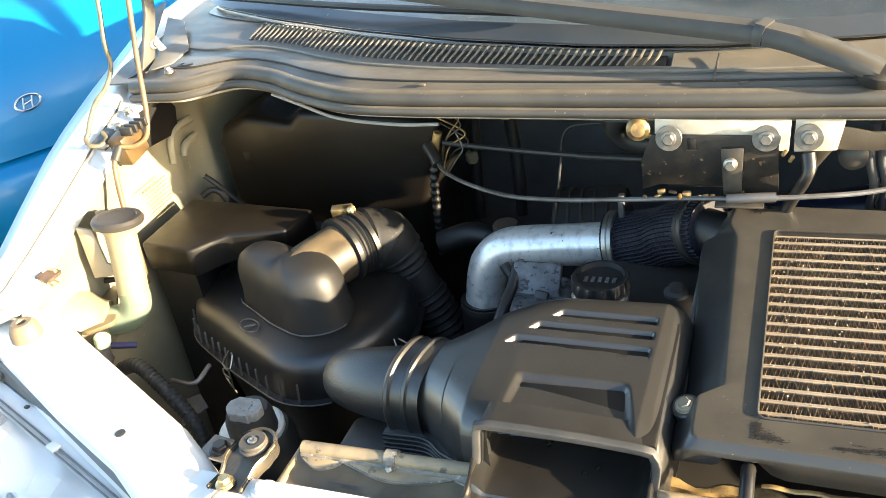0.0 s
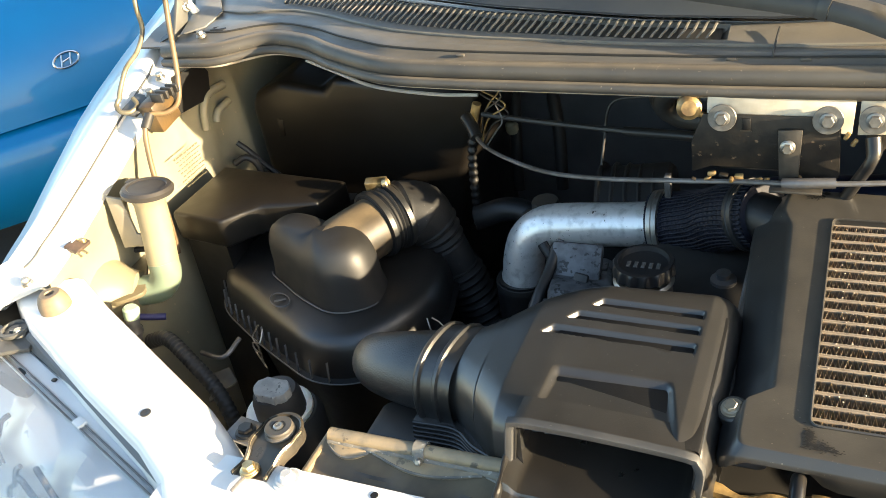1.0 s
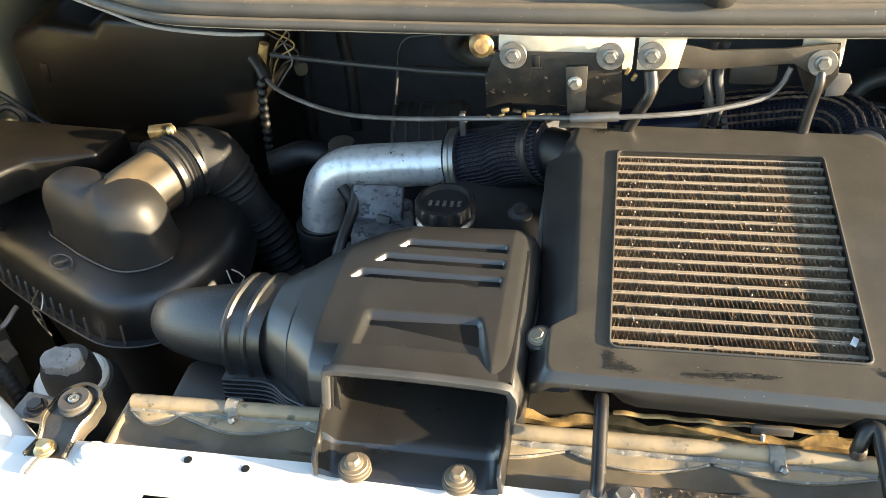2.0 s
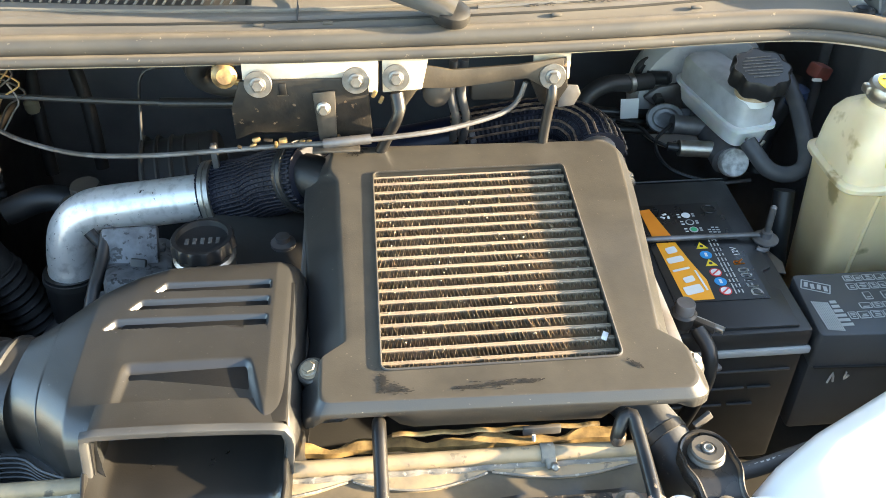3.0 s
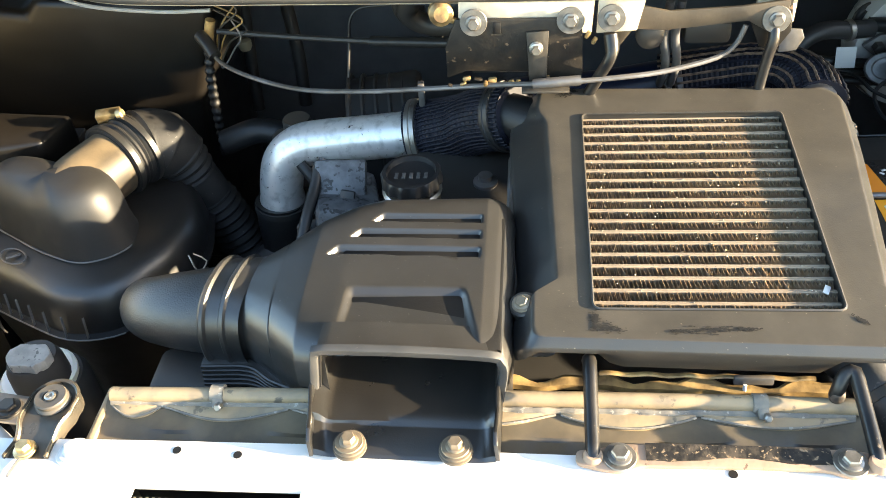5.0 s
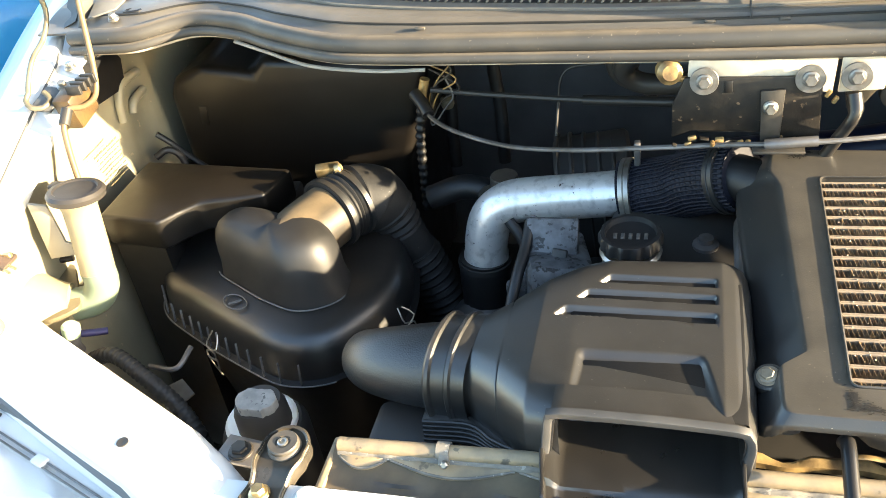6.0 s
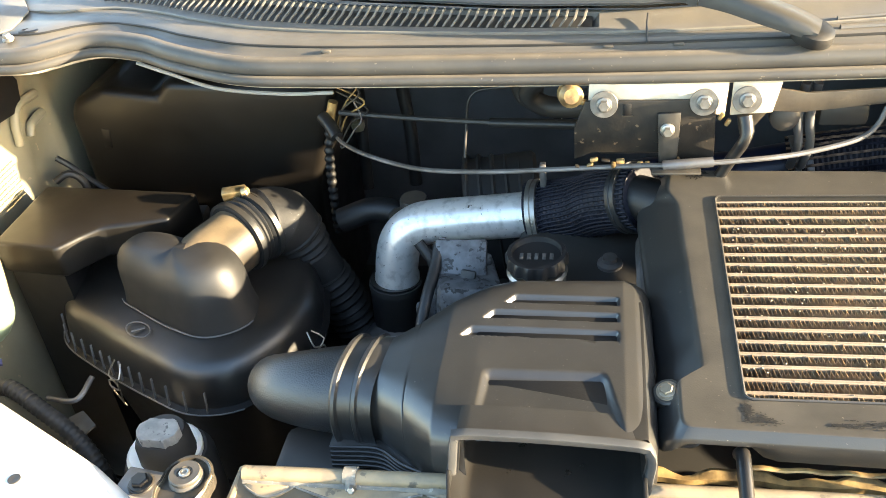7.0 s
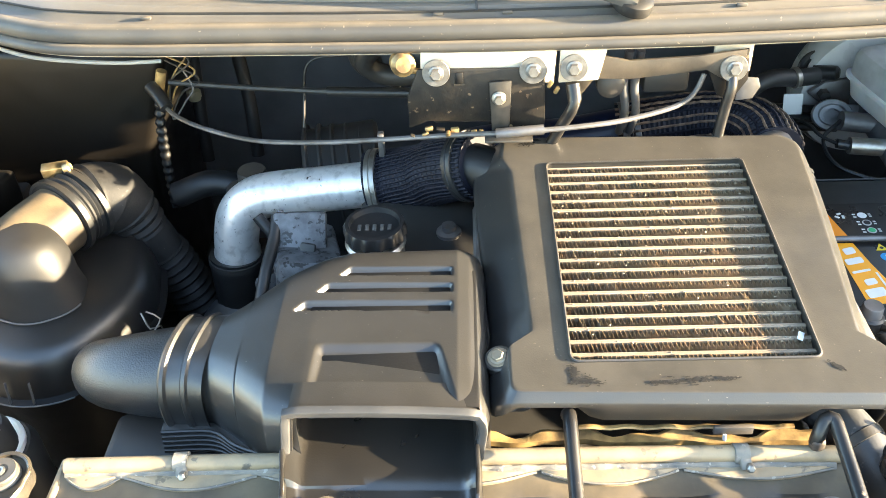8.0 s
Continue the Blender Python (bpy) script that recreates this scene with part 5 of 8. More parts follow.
    part("elbow", tube([(-0.212, 0.168, 0.847), (-0.236, 0.168, 0.8465), (-0.266, 0.168, 0.846), (-0.294, 0.173, 0.842), (-0.313, 0.188, 0.830), (-0.322, 0.214, 0.806), (-0.330, 0.248, 0.770), (-0.336, 0.280, 0.730), (-0.340, 0.300, 0.695)], er, 28), M_GRAIN, t, "rough-grained elbow")


# ---- air filter housing ----
M_DUSTY = material("dusty_plastic", (0.026, 0.022, 0.017), 0.46, other=(0.070, 0.054, 0.034), scale=30, dust=(0.36, 0.27, 0.16), dust_amount=0.35, dust_scale=50, bump=0.2, grain=500)
# far paler than the lid: the highlights on ribs and edges as colour
M_RIDGE = material("highlight_plastic_edge", (0.10, 0.10, 0.10), 0.35, other=(0.15, 0.145, 0.14), scale=50)
FC = (-0.512, 0.425)
M_HOSERUB = material("dusty_hose_rubber", (0.008, 0.0085, 0.009), 0.60, other=(0.014, 0.014, 0.014), scale=60, spots=(0.10, 0.10, 0.10), spot_scale=240, spot_level=0.71, ior=1.4, dust=DUST, dust_amount=0.03, bump=0.4)


FILTER_PLAN = [(-0.690, 0.374), (-0.464, 0.256), (-0.402, 0.268), (-0.345, 0.368), (-0.388, 0.530), (-0.600, 0.585), (-0.668, 0.500)]
DOME_PLAN = [(-0.585, 0.372), (-0.452, 0.306), (-0.404, 0.332), (-0.412, 0.392), (-0.520, 0.420), (-0.572, 0.418)]
DOME_C = (-0.488, 0.366)
TURN = [2 * math.pi * k / 96 for k in range(96)]


def shrunk(plan, c, off, z, corner):
    """The plan's rounded outline drawn in by off, at height z."""
    out = []
    for x, y in radial(round_poly(plan, corner, 9), c, TURN):
        r = math.hypot(x - c[0], y - c[1])
        u = max(0.02, 1 - off / r)
        out.append((c[0] + (x - c[0]) * u, c[1] + (y - c[1]) * u, z))
    return out


def air_filter():
    t = thing("air_filter", (*FC, 0.55), "black plastic air filter housing with wire clips", "air filter housing")
    def ring(off, z):
        return shrunk(FILTER_PLAN, FC, off, z, 0.075)
    part("bowl", loft([ring(o, z) for o, z in ((0.03, 0.55), (0.012, 0.66), (0.0, 0.712), (-0.008, 0.715), (-0.008, 0.7205), (-0.004, 0.722))]), M_BLACK, t)
    prof = [(-0.010, 0.722), (-0.0075, 0.742), (-0.0045, 0.757), (-0.0015, 0.7645), (0.003, 0.7705), (0.009, 0.7748), (0.016, 0.7770), (0.026, 0.7785), (0.05, 0.780), (0.10, 0.782), (0.14, 0.782)]
    part("lid", loft([ring(o, z) for o, z in prof]), M_LID, t, "domed lid with a moulded oval", sharp=60)
    part("flange", loft([ring(o, z) for o, z in ((-0.008, 0.7155), (-0.0175, 0.7165), (-0.0180, 0.7205), (-0.008, 0.7225))], cap=False), M_BLACK, t)
    rim = ring(-0.0186, 0.7200)
    part("flange_edge", tube(rim[42:82], 0.0010, 6, smooth=False), M_RIDGE, t, "flange edge, grey for its highlight")
    # upright ribs along the lid's front edge
    edge = ring(-0.0135, 0.7350)
    for k in range(50, 79, 2):
        x, y, z = edge[k]
        part("rib", box((x, y, z), (0.0012, 0.0030, 0.029), 0.0003, 1, turn=(-8, 0, -20)), M_RIDGE, t)
    # dome
    prof = [(-0.006, 0.774), (-0.003, 0.784), (0.0, 0.800), (0.001, 0.820), (0.003, 0.834), (0.007, 0.846), (0.013, 0.855), (0.021, 0.861), (0.032, 0.865), (0.044, 0.867)]
    part("dome", loft([shrunk(DOME_PLAN, DOME_C, o, z, 0.034) for o, z in prof]), M_DOME, t, "smooth moulded dome", sharp=70)
    line = shrunk(DOME_PLAN, DOME_C, -0.0085, 0.7828, 0.045)
    part("moulded_line", tube([(x, y, 0.7828) for x, y, z in line[47:92]], 0.0010, 6, smooth=False), M_RIDGE, t)
    em = oval(-0.539, 0.318, 0.019, 0.011, 0.7812, 2, -30, 32)
    part("moulded_oval", tube(em + em[:1], 0.0009, 6, smooth=False, cap=False), M_RIDGE, t)
    part("moulded_bar", box((-0.539, 0.318, 0.7810), (0.016, 0.003, 0.0015), 0.0006, turn=(0, 0, 30)), M_RIDGE, t)
    # outlet pipe, clamp, elbow and corrugated hose
    part("outlet", tube([(-0.474, 0.362, 0.826), (-0.462, 0.398, 0.828), (-0.440, 0.448, 0.828), (-0.428, 0.470, 0.828)], lambda u: 0.041 - 0.001 * u, 28), M_DUSTY, t, "outlet pipe with a film of brown dust")
    # wire clips
    for k in (47, 66, 90, 6):
        x, y, z = ring(-0.021, 0.726)[k]
        d = Vector((x - FC[0], y - FC[1], 0)).normalized()
        e = Vector((-d.y, d.x, 0))
        q = Vector((x, y, 0.70))
        up = Vector((0, 0, 1))
        for w, lift in ((1.0, 0.0), (-0.8, 0.004)):
            part("wire_clip", tube([q + e * 0.004 * w + up * (0.048 + lift) - d * 0.008, q + e * 0.010 * w + up * 0.036 + d * 0.004, q - e * 0.008 * w + up * 0.029 + d * 0.006, q - e * 0.006 * w + up * 0.018 + d * 0.007, q + e * 0.008 * w + up * 0.020 + d * 0.007, q + e * 0.004 * w + up * 0.006 + d * 0.006, q - e * 0.002 * w - up * 0.012 + d * 0.003], 0.0011, 6), M_STEEL, t, "bent spring-wire clip")
    h = thing("intake_hose", (-0.40, 0.48, 0.70), "black rubber intake hose with a corrugated lower half", "hose")
    def hr(u):
        r = 0.0435
        if u > 0.60:
            r = 0.0300 + 0.0032 * math.sin(u * 2 * math.pi * 24)
        elif u > 0.26:
            r = lerp(0.0435, 0.0290, smoothstep(0.22, 0.44, u))
            if 0.33 < u < 0.46:
                r += 0.0026 * math.sin(u * 2 * math.pi * 24)
        else:
            r += 0.0016 * math.sin(u * 2 * math.pi * 40) * (u < 0.16)
        return r
    part("hose_body", tube([(-0.446, 0.436, 0.829), (-0.434, 0.458, 0.829), (-0.420, 0.477, 0.827), (-0.402, 0.488, 0.817), (-0.386, 0.494, 0.790), (-0.370, 0.499, 0.739), (-0.348, 0.501, 0.675), (-0.331, 0.502, 0.62)], hr, 30, 0.0016), M_HOSERUB, h)
    for u0 in ((-0.444, 0.440, 0.829), (-0.430, 0.464, 0.8285)):
        d = Vector((0.45, 0.85, 0)).normalized()
        q = d.to_track_quat("Z", "Y").to_matrix().to_4x4()
        part("band", lathe([(0.0455, -0.004), (0.0475, -0.0035), (0.0475, 0.0035), (0.0455, 0.004)], 36, Matrix.Translation(u0) @ q), M_RUBBER, h)
    c = Vector((-0.449, 0.470, 0.874))
    part("clamp_screw", box(c, (0.030, 0.014, 0.014), 0.002, turn=(10, 0, 15)), M_BRASS, h, "yellow zinc clamp screw")
    part("screw_head", lathe([(0.0065, 0), (0.0065, 0.006), (0.005, 0.0075), (0.0015, 0.006)], 14, pose(c.x + 0.012, c.y - 0.002, c.z + 0.002, 0, 75, 10)), M_BRASS, h)


intercooler()
rods()
duct()
air_filter()


# ---- boost pipe, hoses, engine ----
def boost_pipe():
    t = thing("boost_pipe", (-0.26, 0.50, 0.70), "bare cast aluminium boost pipe with a tight elbow", "pipe")
    part("pipe", tube([(-0.266, 0.490, 0.722), (-0.264, 0.494, 0.750), (-0.255, 0.500, 0.782), (-0.234, 0.504, 0.801), (-0.205, 0.505, 0.808), (-0.14, 0.503, 0.815), (-0.07, 0.500, 0.824)], lambda u: 0.0280 + 0.0018 * (u > 0.965) + 0.0015 * (u < 0.05), 28, 0.004), M_ALU, t)
    part("lower_hose", tube([(-0.268, 0.490, 0.728), (-0.270, 0.488, 0.70), (-0.272, 0.486, 0.62)], 0.0335, 24), M_RUBBER, t, "black rubber lower hose")
    part("lower_clamp", lathe([(0.034, -0.005), (0.0355, -0.004), (0.0355, 0.004), (0.034, 0.005)], 30, pose(-0.2685, 0.490, 0.720, -4, 4, 0)), M_DARK, t)
    part("thermo_sleeve", tube([(-0.225, 0.470, 0.80), (-0.205, 0.455, 0.77), (-0.21, 0.44, 0.70)], 0.007, 10), M_RUBBER, t)
    h = thing("boost_hose", (-0.02, 0.47, 0.83), "dark blue-black braided boost hose with two clamps", "hose")
    def hr(u):
        return 0.0355 + 0.0012 * math.sin(u * math.pi) + 0.0006 * math.sin(u * 2 * math.pi * 24)
    path = [(-0.090, 0.501, 0.822), (-0.060, 0.499, 0.827), (-0.02, 0.484, 0.843), (0.012, 0.463, 0.866), (0.045, 0.440, 0.884)]
    part("sleeve", tube(path, hr, 40, 0.0014), M_HOSE, h, sharp=20)
    # braid: strands along the sleeve
    cords = spline(path, 0.004)
    for k in range(44):
        a = 2 * math.pi * k / 44
        pts = []
        for i in range(0, len(cords), 2):
            q = cords[i]
            d = (cords[min(i + 1, len(cords) - 1)] - cords[max(i - 1, 0)]).normalized()
            s = d.cross(Vector((0, 0, 1))).normalized()
            pts.append(q + (s * math.cos(a) + s.cross(d) * math.sin(a)) * (0.0368 + 0.0006 * ((i // 2 + k) % 2)))
        part("strand", tube(pts, 0.0013, 5, smooth=False, cap=False), M_HOSE, h)
    for p, d, m in (((-0.079, 0.500, 0.8245), (0.97, -0.10, 0.15), M_STEEL), ((0.032, 0.449, 0.8775), (0.75, -0.5, 0.42), M_RUBBER)):
        q = Matrix.Translation(p) @ Vector(d).to_track_quat("Z", "Y").to_matrix().to_4x4()
        part("band", lathe([(0.037, -0.0065), (0.0405, -0.0060), (0.0408, -0.001), (0.0395, 0), (0.0408, 0.001), (0.0405, 0.006), (0.037, 0.0065)], 40, q), m, h)
        part("band_bolt", lathe([(0.005, -0.02), (0.005, 0.02)], 10, q @ pose(0.040, -0.010, 0, 90, 0, 0)), M_STEEL, h)
    part("clamp_tail", box((-0.070, 0.500, 0.878), (0.007, 0.010, 0.030), 0.001), M_DULLALU, h)
    o = thing("outlet_hose", (0.33, 0.48, 0.86), "braided outlet hose bending behind the intercooler", "hose")
    m_copper = material("copper_braid", (0.24, 0.165, 0.115), 0.5, 0.2, other=(0.05, 0.040, 0.036), scale=150)
    path = [(0.368, 0.450, 0.884), (0.366, 0.480, 0.886), (0.350, 0.512, 0.884), (0.315, 0.535, 0.876), (0.27, 0.545, 0.866), (0.215, 0.550, 0.855)]
    part("sleeve", tube(path, lambda u: 0.033 + 0.0009 * math.sin(u * 2 * math.pi * 34), 30, 0.0014), M_HOSE, o, sharp=20)
    cords = spline(path, 0.005)
    for k in range(26):
        a = 2 * math.pi * k / 26
        pts = []
        for i, q in enumerate(cords):
            d = (cords[min(i + 1, len(cords) - 1)] - cords[max(i - 1, 0)]).normalized()
            s = d.cross(Vector((0, 0, 1))).normalized()
            pts.append(q + (s * math.cos(a) + s.cross(d) * math.sin(a)) * (0.0340 + 0.0008 * (i % 2)))
        part("strand", tube(pts, 0.0016, 5, smooth=False, cap=False), m_copper if k % 3 else M_HOSE, o)
    for x in (0.222, 0.236):
        part("band", lathe([(0.034, -0.004), (0.036, -0.003), (0.036, 0.003), (0.034, 0.004)], 30, pose(x, 0.549, 0.857, 0, 80, 0)), M_DULLALU, o)
    part("blue_pipe", tube([(0.225, 0.550, 0.856), (0.15, 0.552, 0.842), (0.05, 0.555, 0.832), (-0.02, 0.56, 0.81)], 0.030, 24), material("blue_black_pipe", (0.012, 0.018, 0.045), 0.35), o)


def engine():
    t = thing("engine", (-0.05, 0.40, 0.45), "oil-dark engine block and rocker cover in deep shade", "engine")
    part("rocker_cover", box((0.035, 0.40, 0.76), (0.27, 0.20, 0.12), 0.02, 3), M_DARK, t)
    part("block", box((-0.02, 0.42, 0.58), (0.36, 0.30, 0.26), 0.02), M_DARK, t)
    part("cover_screw", lathe([(0.014, 0), (0.014, 0.004), (0.008, 0.006), (0.008, 0.012)], 16, pose(0.008, 0.400, 0.820)), M_DULLALU, t)
    part("manifold", box((-0.160, 0.410, 0.772), (0.075, 0.12, 0.060), 0.010, turn=(-14, 8, 12)), M_CAST, t, "dull aluminium casting")
    part("manifold_lug", box((-0.185, 0.372, 0.775), (0.055, 0.028, 0.018), 0.006, turn=(0, 0, 18)), M_CAST, t)
    part("bracket_bar", box((-0.158, 0.424, 0.806), (0.060, 0.014, 0.006), 0.002, turn=(0, 0, 4)), M_CAST, t)
    face = part("casting_face", box((-0.162, 0.402, 0.800), (0.060, 0.088, 0.014), 0.004, 2, turn=(56, 3, 4)), M_CAST, t, "pitted dusty aluminium casting")
    rng = random.Random(31)
    for k in range(8):
        v = k / 7
        part("chipped_tooth", box((-0.191 + 0.001 * k, 0.371 + 0.055 * v, 0.770 + 0.066 * v), (0.008, 0.006, 0.005), 0.0015, turn=(50 + rng.uniform(-20, 20), rng.uniform(-20, 20), 10)), M_CAST, face)
    part("notch", box((-0.152, 0.391, 0.808), (0.018, 0.016, 0.006), 0.002, turn=(56, 3, -12)), M_DARK, face)
    part("bright_hose", tube([(-0.168, 0.372, 0.752), (-0.150, 0.352, 0.768), (-0.125, 0.345, 0.776), (-0.105, 0.352, 0.775)], 0.0115, 14), M_DULLALU, t, "pale grey hose under the casting")
    part("thin_hose", tube([(-0.188, 0.425, 0.832), (-0.191, 0.400, 0.815), (-0.198, 0.362, 0.795), (-0.204, 0.335, 0.765), (-0.210, 0.325, 0.71)], 0.0070, 12), M_RUBBER, t)
    part("thermostat", lathe([(0.036, 0), (0.036, 0.028), (0.030, 0.033), (0.019, 0.034), (0.0185, 0.050), (0.017, 0.053), (0.008, 0.053)], 24, pose(-0.243, 0.545, 0.765)), M_IRON, t)
    part("wide_pulley", lathe([(0.085, -0.05), (0.09, -0.045), (0.09, 0.045), (0.085, 0.05)], 40, pose(-0.13, 0.60, 0.745, 0, 86, 8)), M_DARK, t)
    for k in range(6):
        part("wide_rib", lathe([(0.0905, -0.003), (0.0925, 0), (0.0905, 0.003)], 40, pose(-0.175 + 0.018 * k, 0.60, 0.745, 0, 86, 8)), M_DARK, t)
    part("turbo_body", lathe([(0.03, -0.05), (0.06, -0.03), (0.07, 0), (0.06, 0.03), (0.03, 0.05)], 24, pose(-0.27, 0.47, 0.60, 90, 0, 20)), M_DULLALU, t)
    part("side_hose", tube([(-0.35, 0.555, 0.775), (-0.30, 0.56, 0.79), (-0.25, 0.56, 0.775), (-0.20, 0.57, 0.74)], 0.017, 14), M_BLACK, t)
    c = thing("oil_cap", (-0.069, 0.349, 0.82), "black oil filler cap with a fluted rim", "filler cap")
    rings = []
    for s, z in ((0.80, 0.846), (0.84, 0.850), (1.0, 0.853), (1.0, 0.864), (0.96, 0.8675), (0.84, 0.868), (0.80, 0.862), (0.1, 0.862)):
        rings.append([(-0.069 + (0.0325 * s + (0.0014 * math.cos(14 * a) if s == 1.0 else 0)) * math.cos(a), 0.360 + (0.0325 * s + (0.0014 * math.cos(14 * a) if s == 1.0 else 0)) * math.sin(a), z) for a in [2 * math.pi * k / 84 for k in range(84)]])
    part("cap", loft(rings), M_BATT, c, sharp=35)
    for k in range(5):
        part("moulded_mark", box((-0.085 + 0.008 * k, 0.358, 0.8628), (0.004, 0.010, 0.0012), 0.0004), M_HINGE, c)
    part("neck", lathe([(0.029, 0), (0.031, 0.040), (0.033, 0.046), (0.030, 0.049)], 24, pose(-0.069, 0.356, 0.80)), M_STEEL, c, "bare metal neck")


# ---- bulkhead side: bracket, cable, heater box ----
M_TAB = material("brown_grey_steel", (0.085, 0.078, 0.068), 0.42, 0.4, other=(0.05, 0.046, 0.04), scale=50, bump=0.3)

def rear_bracket():
    t = thing("rear_bracket", (0.05, 0.44, 0.93), "dark steel bracket plate bolted under a cream flange", "mount bracket")
    up = Matrix(((1, 0, 0, 0), (0, 0, -1, 0.4365), (0, 1, 0, 0), (0, 0, 0, 1)))
    part("flange", prism([(-0.016, 0.985), (0.122, 0.985), (0.124, 1.026), (-0.014, 1.026)], -0.004, -0.001, 0.0008, m=up), material("cream_flange", (0.66, 0.60, 0.48), 0.45, other=(0.5, 0.44, 0.33), scale=40), t, "cream painted flange")
    part("flange_end", prism([(0.127, 0.984), (0.168, 0.986), (0.176, 1.026), (0.128, 1.026)], -0.0045, -0.0015, 0.0008, m=up), bpy.data.materials["cream_flange"], t, "cream painted end of the flange")
    part("plate", prism([(-0.018, 1.006), (0.112, 1.004), (0.114, 0.938), (0.075, 0.936), (0.070, 0.944), (-0.010, 0.946), (-0.030, 0.938), (-0.030, 0.975)], 0.0, 0.004, 0.001, m=up), M_PLATE, t, "black steel plate")
    part("slot", box((0.0245, 0.4318, 0.996), (0.008, 0.002, 0.013), 0.0006), M_BLACK, t)
    part("slot_edge", prism([(0.0190, 0.988), (0.0300, 0.988), (0.0300, 0.9895), (0.0190, 0.9895)], 0.0045, 0.0055, 0, m=up), M_TAB, t)
    part("tab", prism([(0.055, 0.992), (0.078, 0.993), (0.076, 0.930), (0.058, 0.930)], 0.006, 0.009, 0.0008, m=up), M_TAB, t, "grey L-shaped tab")
    part("tab_foot", box((0.075, 0.420, 0.932), (0.050, 0.022, 0.003), 0.001), M_TAB, t)
    for x, m in ((0.001, BOLT_WASHER), (0.100, BOLT_WASHER), (0.141, BOLT_WASHER)):
        bolt(t, (x, 0.4315 if x < 0.13 else 0.430, 1.003 if x < 0.13 else 1.005), (0, -1, 0.15), m)
    bolt(t, (0.065, 0.426, 0.975), (0, -1, 0.1), BOLT_SMALL)
    part("gold_bolt", lathe([(0.013, -0.012), (0.013, 0.004), (0.008, 0.008)], 16, pose(-0.033, 0.44, 1.010, 75, 0, 10)), M_GOLD, t)
    part("gold_strip", box((-0.018, 0.442, 1.0), (0.035, 0.006, 0.006), 0.002, turn=(0, 12, 0)), M_GOLD, t)
    part("solenoid", lathe([(0.016, -0.05), (0.018, -0.047), (0.018, 0.05), (0.015, 0.053)], 20, pose(0.045, 0.458, 0.950, 0, 90, 0)), M_IRON, t)
    rng = random.Random(4)
    for k in range(16):
        x = -0.025 + 0.009 * k + rng.uniform(-0.004, 0.004)
        part("waxed_clip", box((x, 0.430 + rng.uniform(-0.004, 0.004), 0.934 + rng.uniform(-0.005, 0.004)), (rng.uniform(0.004, 0.010), 0.006, rng.uniform(0.002, 0.006)), 0.0015, turn=(rng.uniform(-25, 25), rng.uniform(-25, 25), 0)), M_GOLD if k % 3 else M_PLATE, t)
    for p in ((0.118, 0.434, 0.985), (0.125, 0.434, 0.978)):
        part("waxed_clip", box(p, (0.004, 0.005, 0.008), 0.001, turn=(0, 30, 0)), M_GOLD, t)
    # arm to the second bolt, with the two rear rods
    part("arm", prism([(0.130, 1.012), (0.155, 1.014), (0.20, 1.003), (0.27, 1.006), (0.318, 1.012), (0.318, 0.978), (0.30, 0.978), (0.28, 0.990), (0.20, 0.982), (0.165, 0.984), (0.150, 0.962), (0.138, 0.962)], 0.000, 0.004, 0.001, m=up @ pose(0, 0, -0.012)), material("brown_arm_steel", (0.060, 0.051, 0.041), 0.45, 0.2, other=(0.095, 0.080, 0.060), scale=30, bump=0.3, grain=240), t, "dusty brown-black steel arm")
    part("arm_lobe", prism([(0.286, 1.004), (0.322, 1.010), (0.326, 0.975), (0.312, 0.950), (0.296, 0.958), (0.284, 0.985)], 0.0, 0.003, 0.001, m=up @ pose(0, 0, -0.0165)), M_PLATE, t)
    part("grey_tag", prism([(0.318, 0.976), (0.338, 0.974), (0.342, 0.964), (0.336, 0.950), (0.318, 0.948)], 0.0, 0.002, 0.0006, m=up @ pose(0, 0, -0.020)), M_DULLALU, t, "torn grey metal tag")
    part("cream_ear", box((0.308, 0.458, 1.004), (0.040, 0.004, 0.045), 0.001), bpy.data.materials["cream_flange"], t)
    bolt(t, (0.307, 0.444, 0.992), (0, -1, 0.15), BOLT_WASHER)
    part("rod", tube([(0.141, 0.432, 0.985), (0.143, 0.424, 0.972), (0.140, 0.420, 0.962), (0.131, 0.426, 0.940), (0.120, 0.430, 0.915), (0.114, 0.432, 0.905)], lambda u: 0.0062 if u > 0.2 else 0.0075, 12), M_ROD, t)
    part("rod", tube([(0.307, 0.448, 0.985), (0.307, 0.440, 0.972), (0.304, 0.438, 0.955), (0.300, 0.434, 0.925), (0.299, 0.432, 0.908)], 0.0058, 12), M_ROD, t)
    part("round_valve", lathe([(0.014, 0), (0.015, 0.004), (0.015, 0.016), (0.009, 0.020)], 18, pose(0.185, 0.475, 0.966, 80, 0, 0)), M_IRON, t)
    part("gold_cover", box((0.235, 0.47, 0.985), (0.05, 0.015, 0.010), 0.003, turn=(0, -4, 0)), M_GOLD, t)
    for x in (0.205, 0.217):
        part("grey_pipe", tube([(x, 0.475, 1.0), (x - 0.003, 0.478, 0.96), (x + 0.004, 0.49, 0.92), (x + 0.003, 0.51, 0.88)], 0.0048, 10), M_DULLALU, t)
    part("connector", box((0.25, 0.50, 0.955), (0.05, 0.03, 0.025), 0.005), M_DARK, t)
    c = thing("control_cable", (0.0, 0.45, 0.91), "grey sheathed control cable sagging across the bay", "cable")
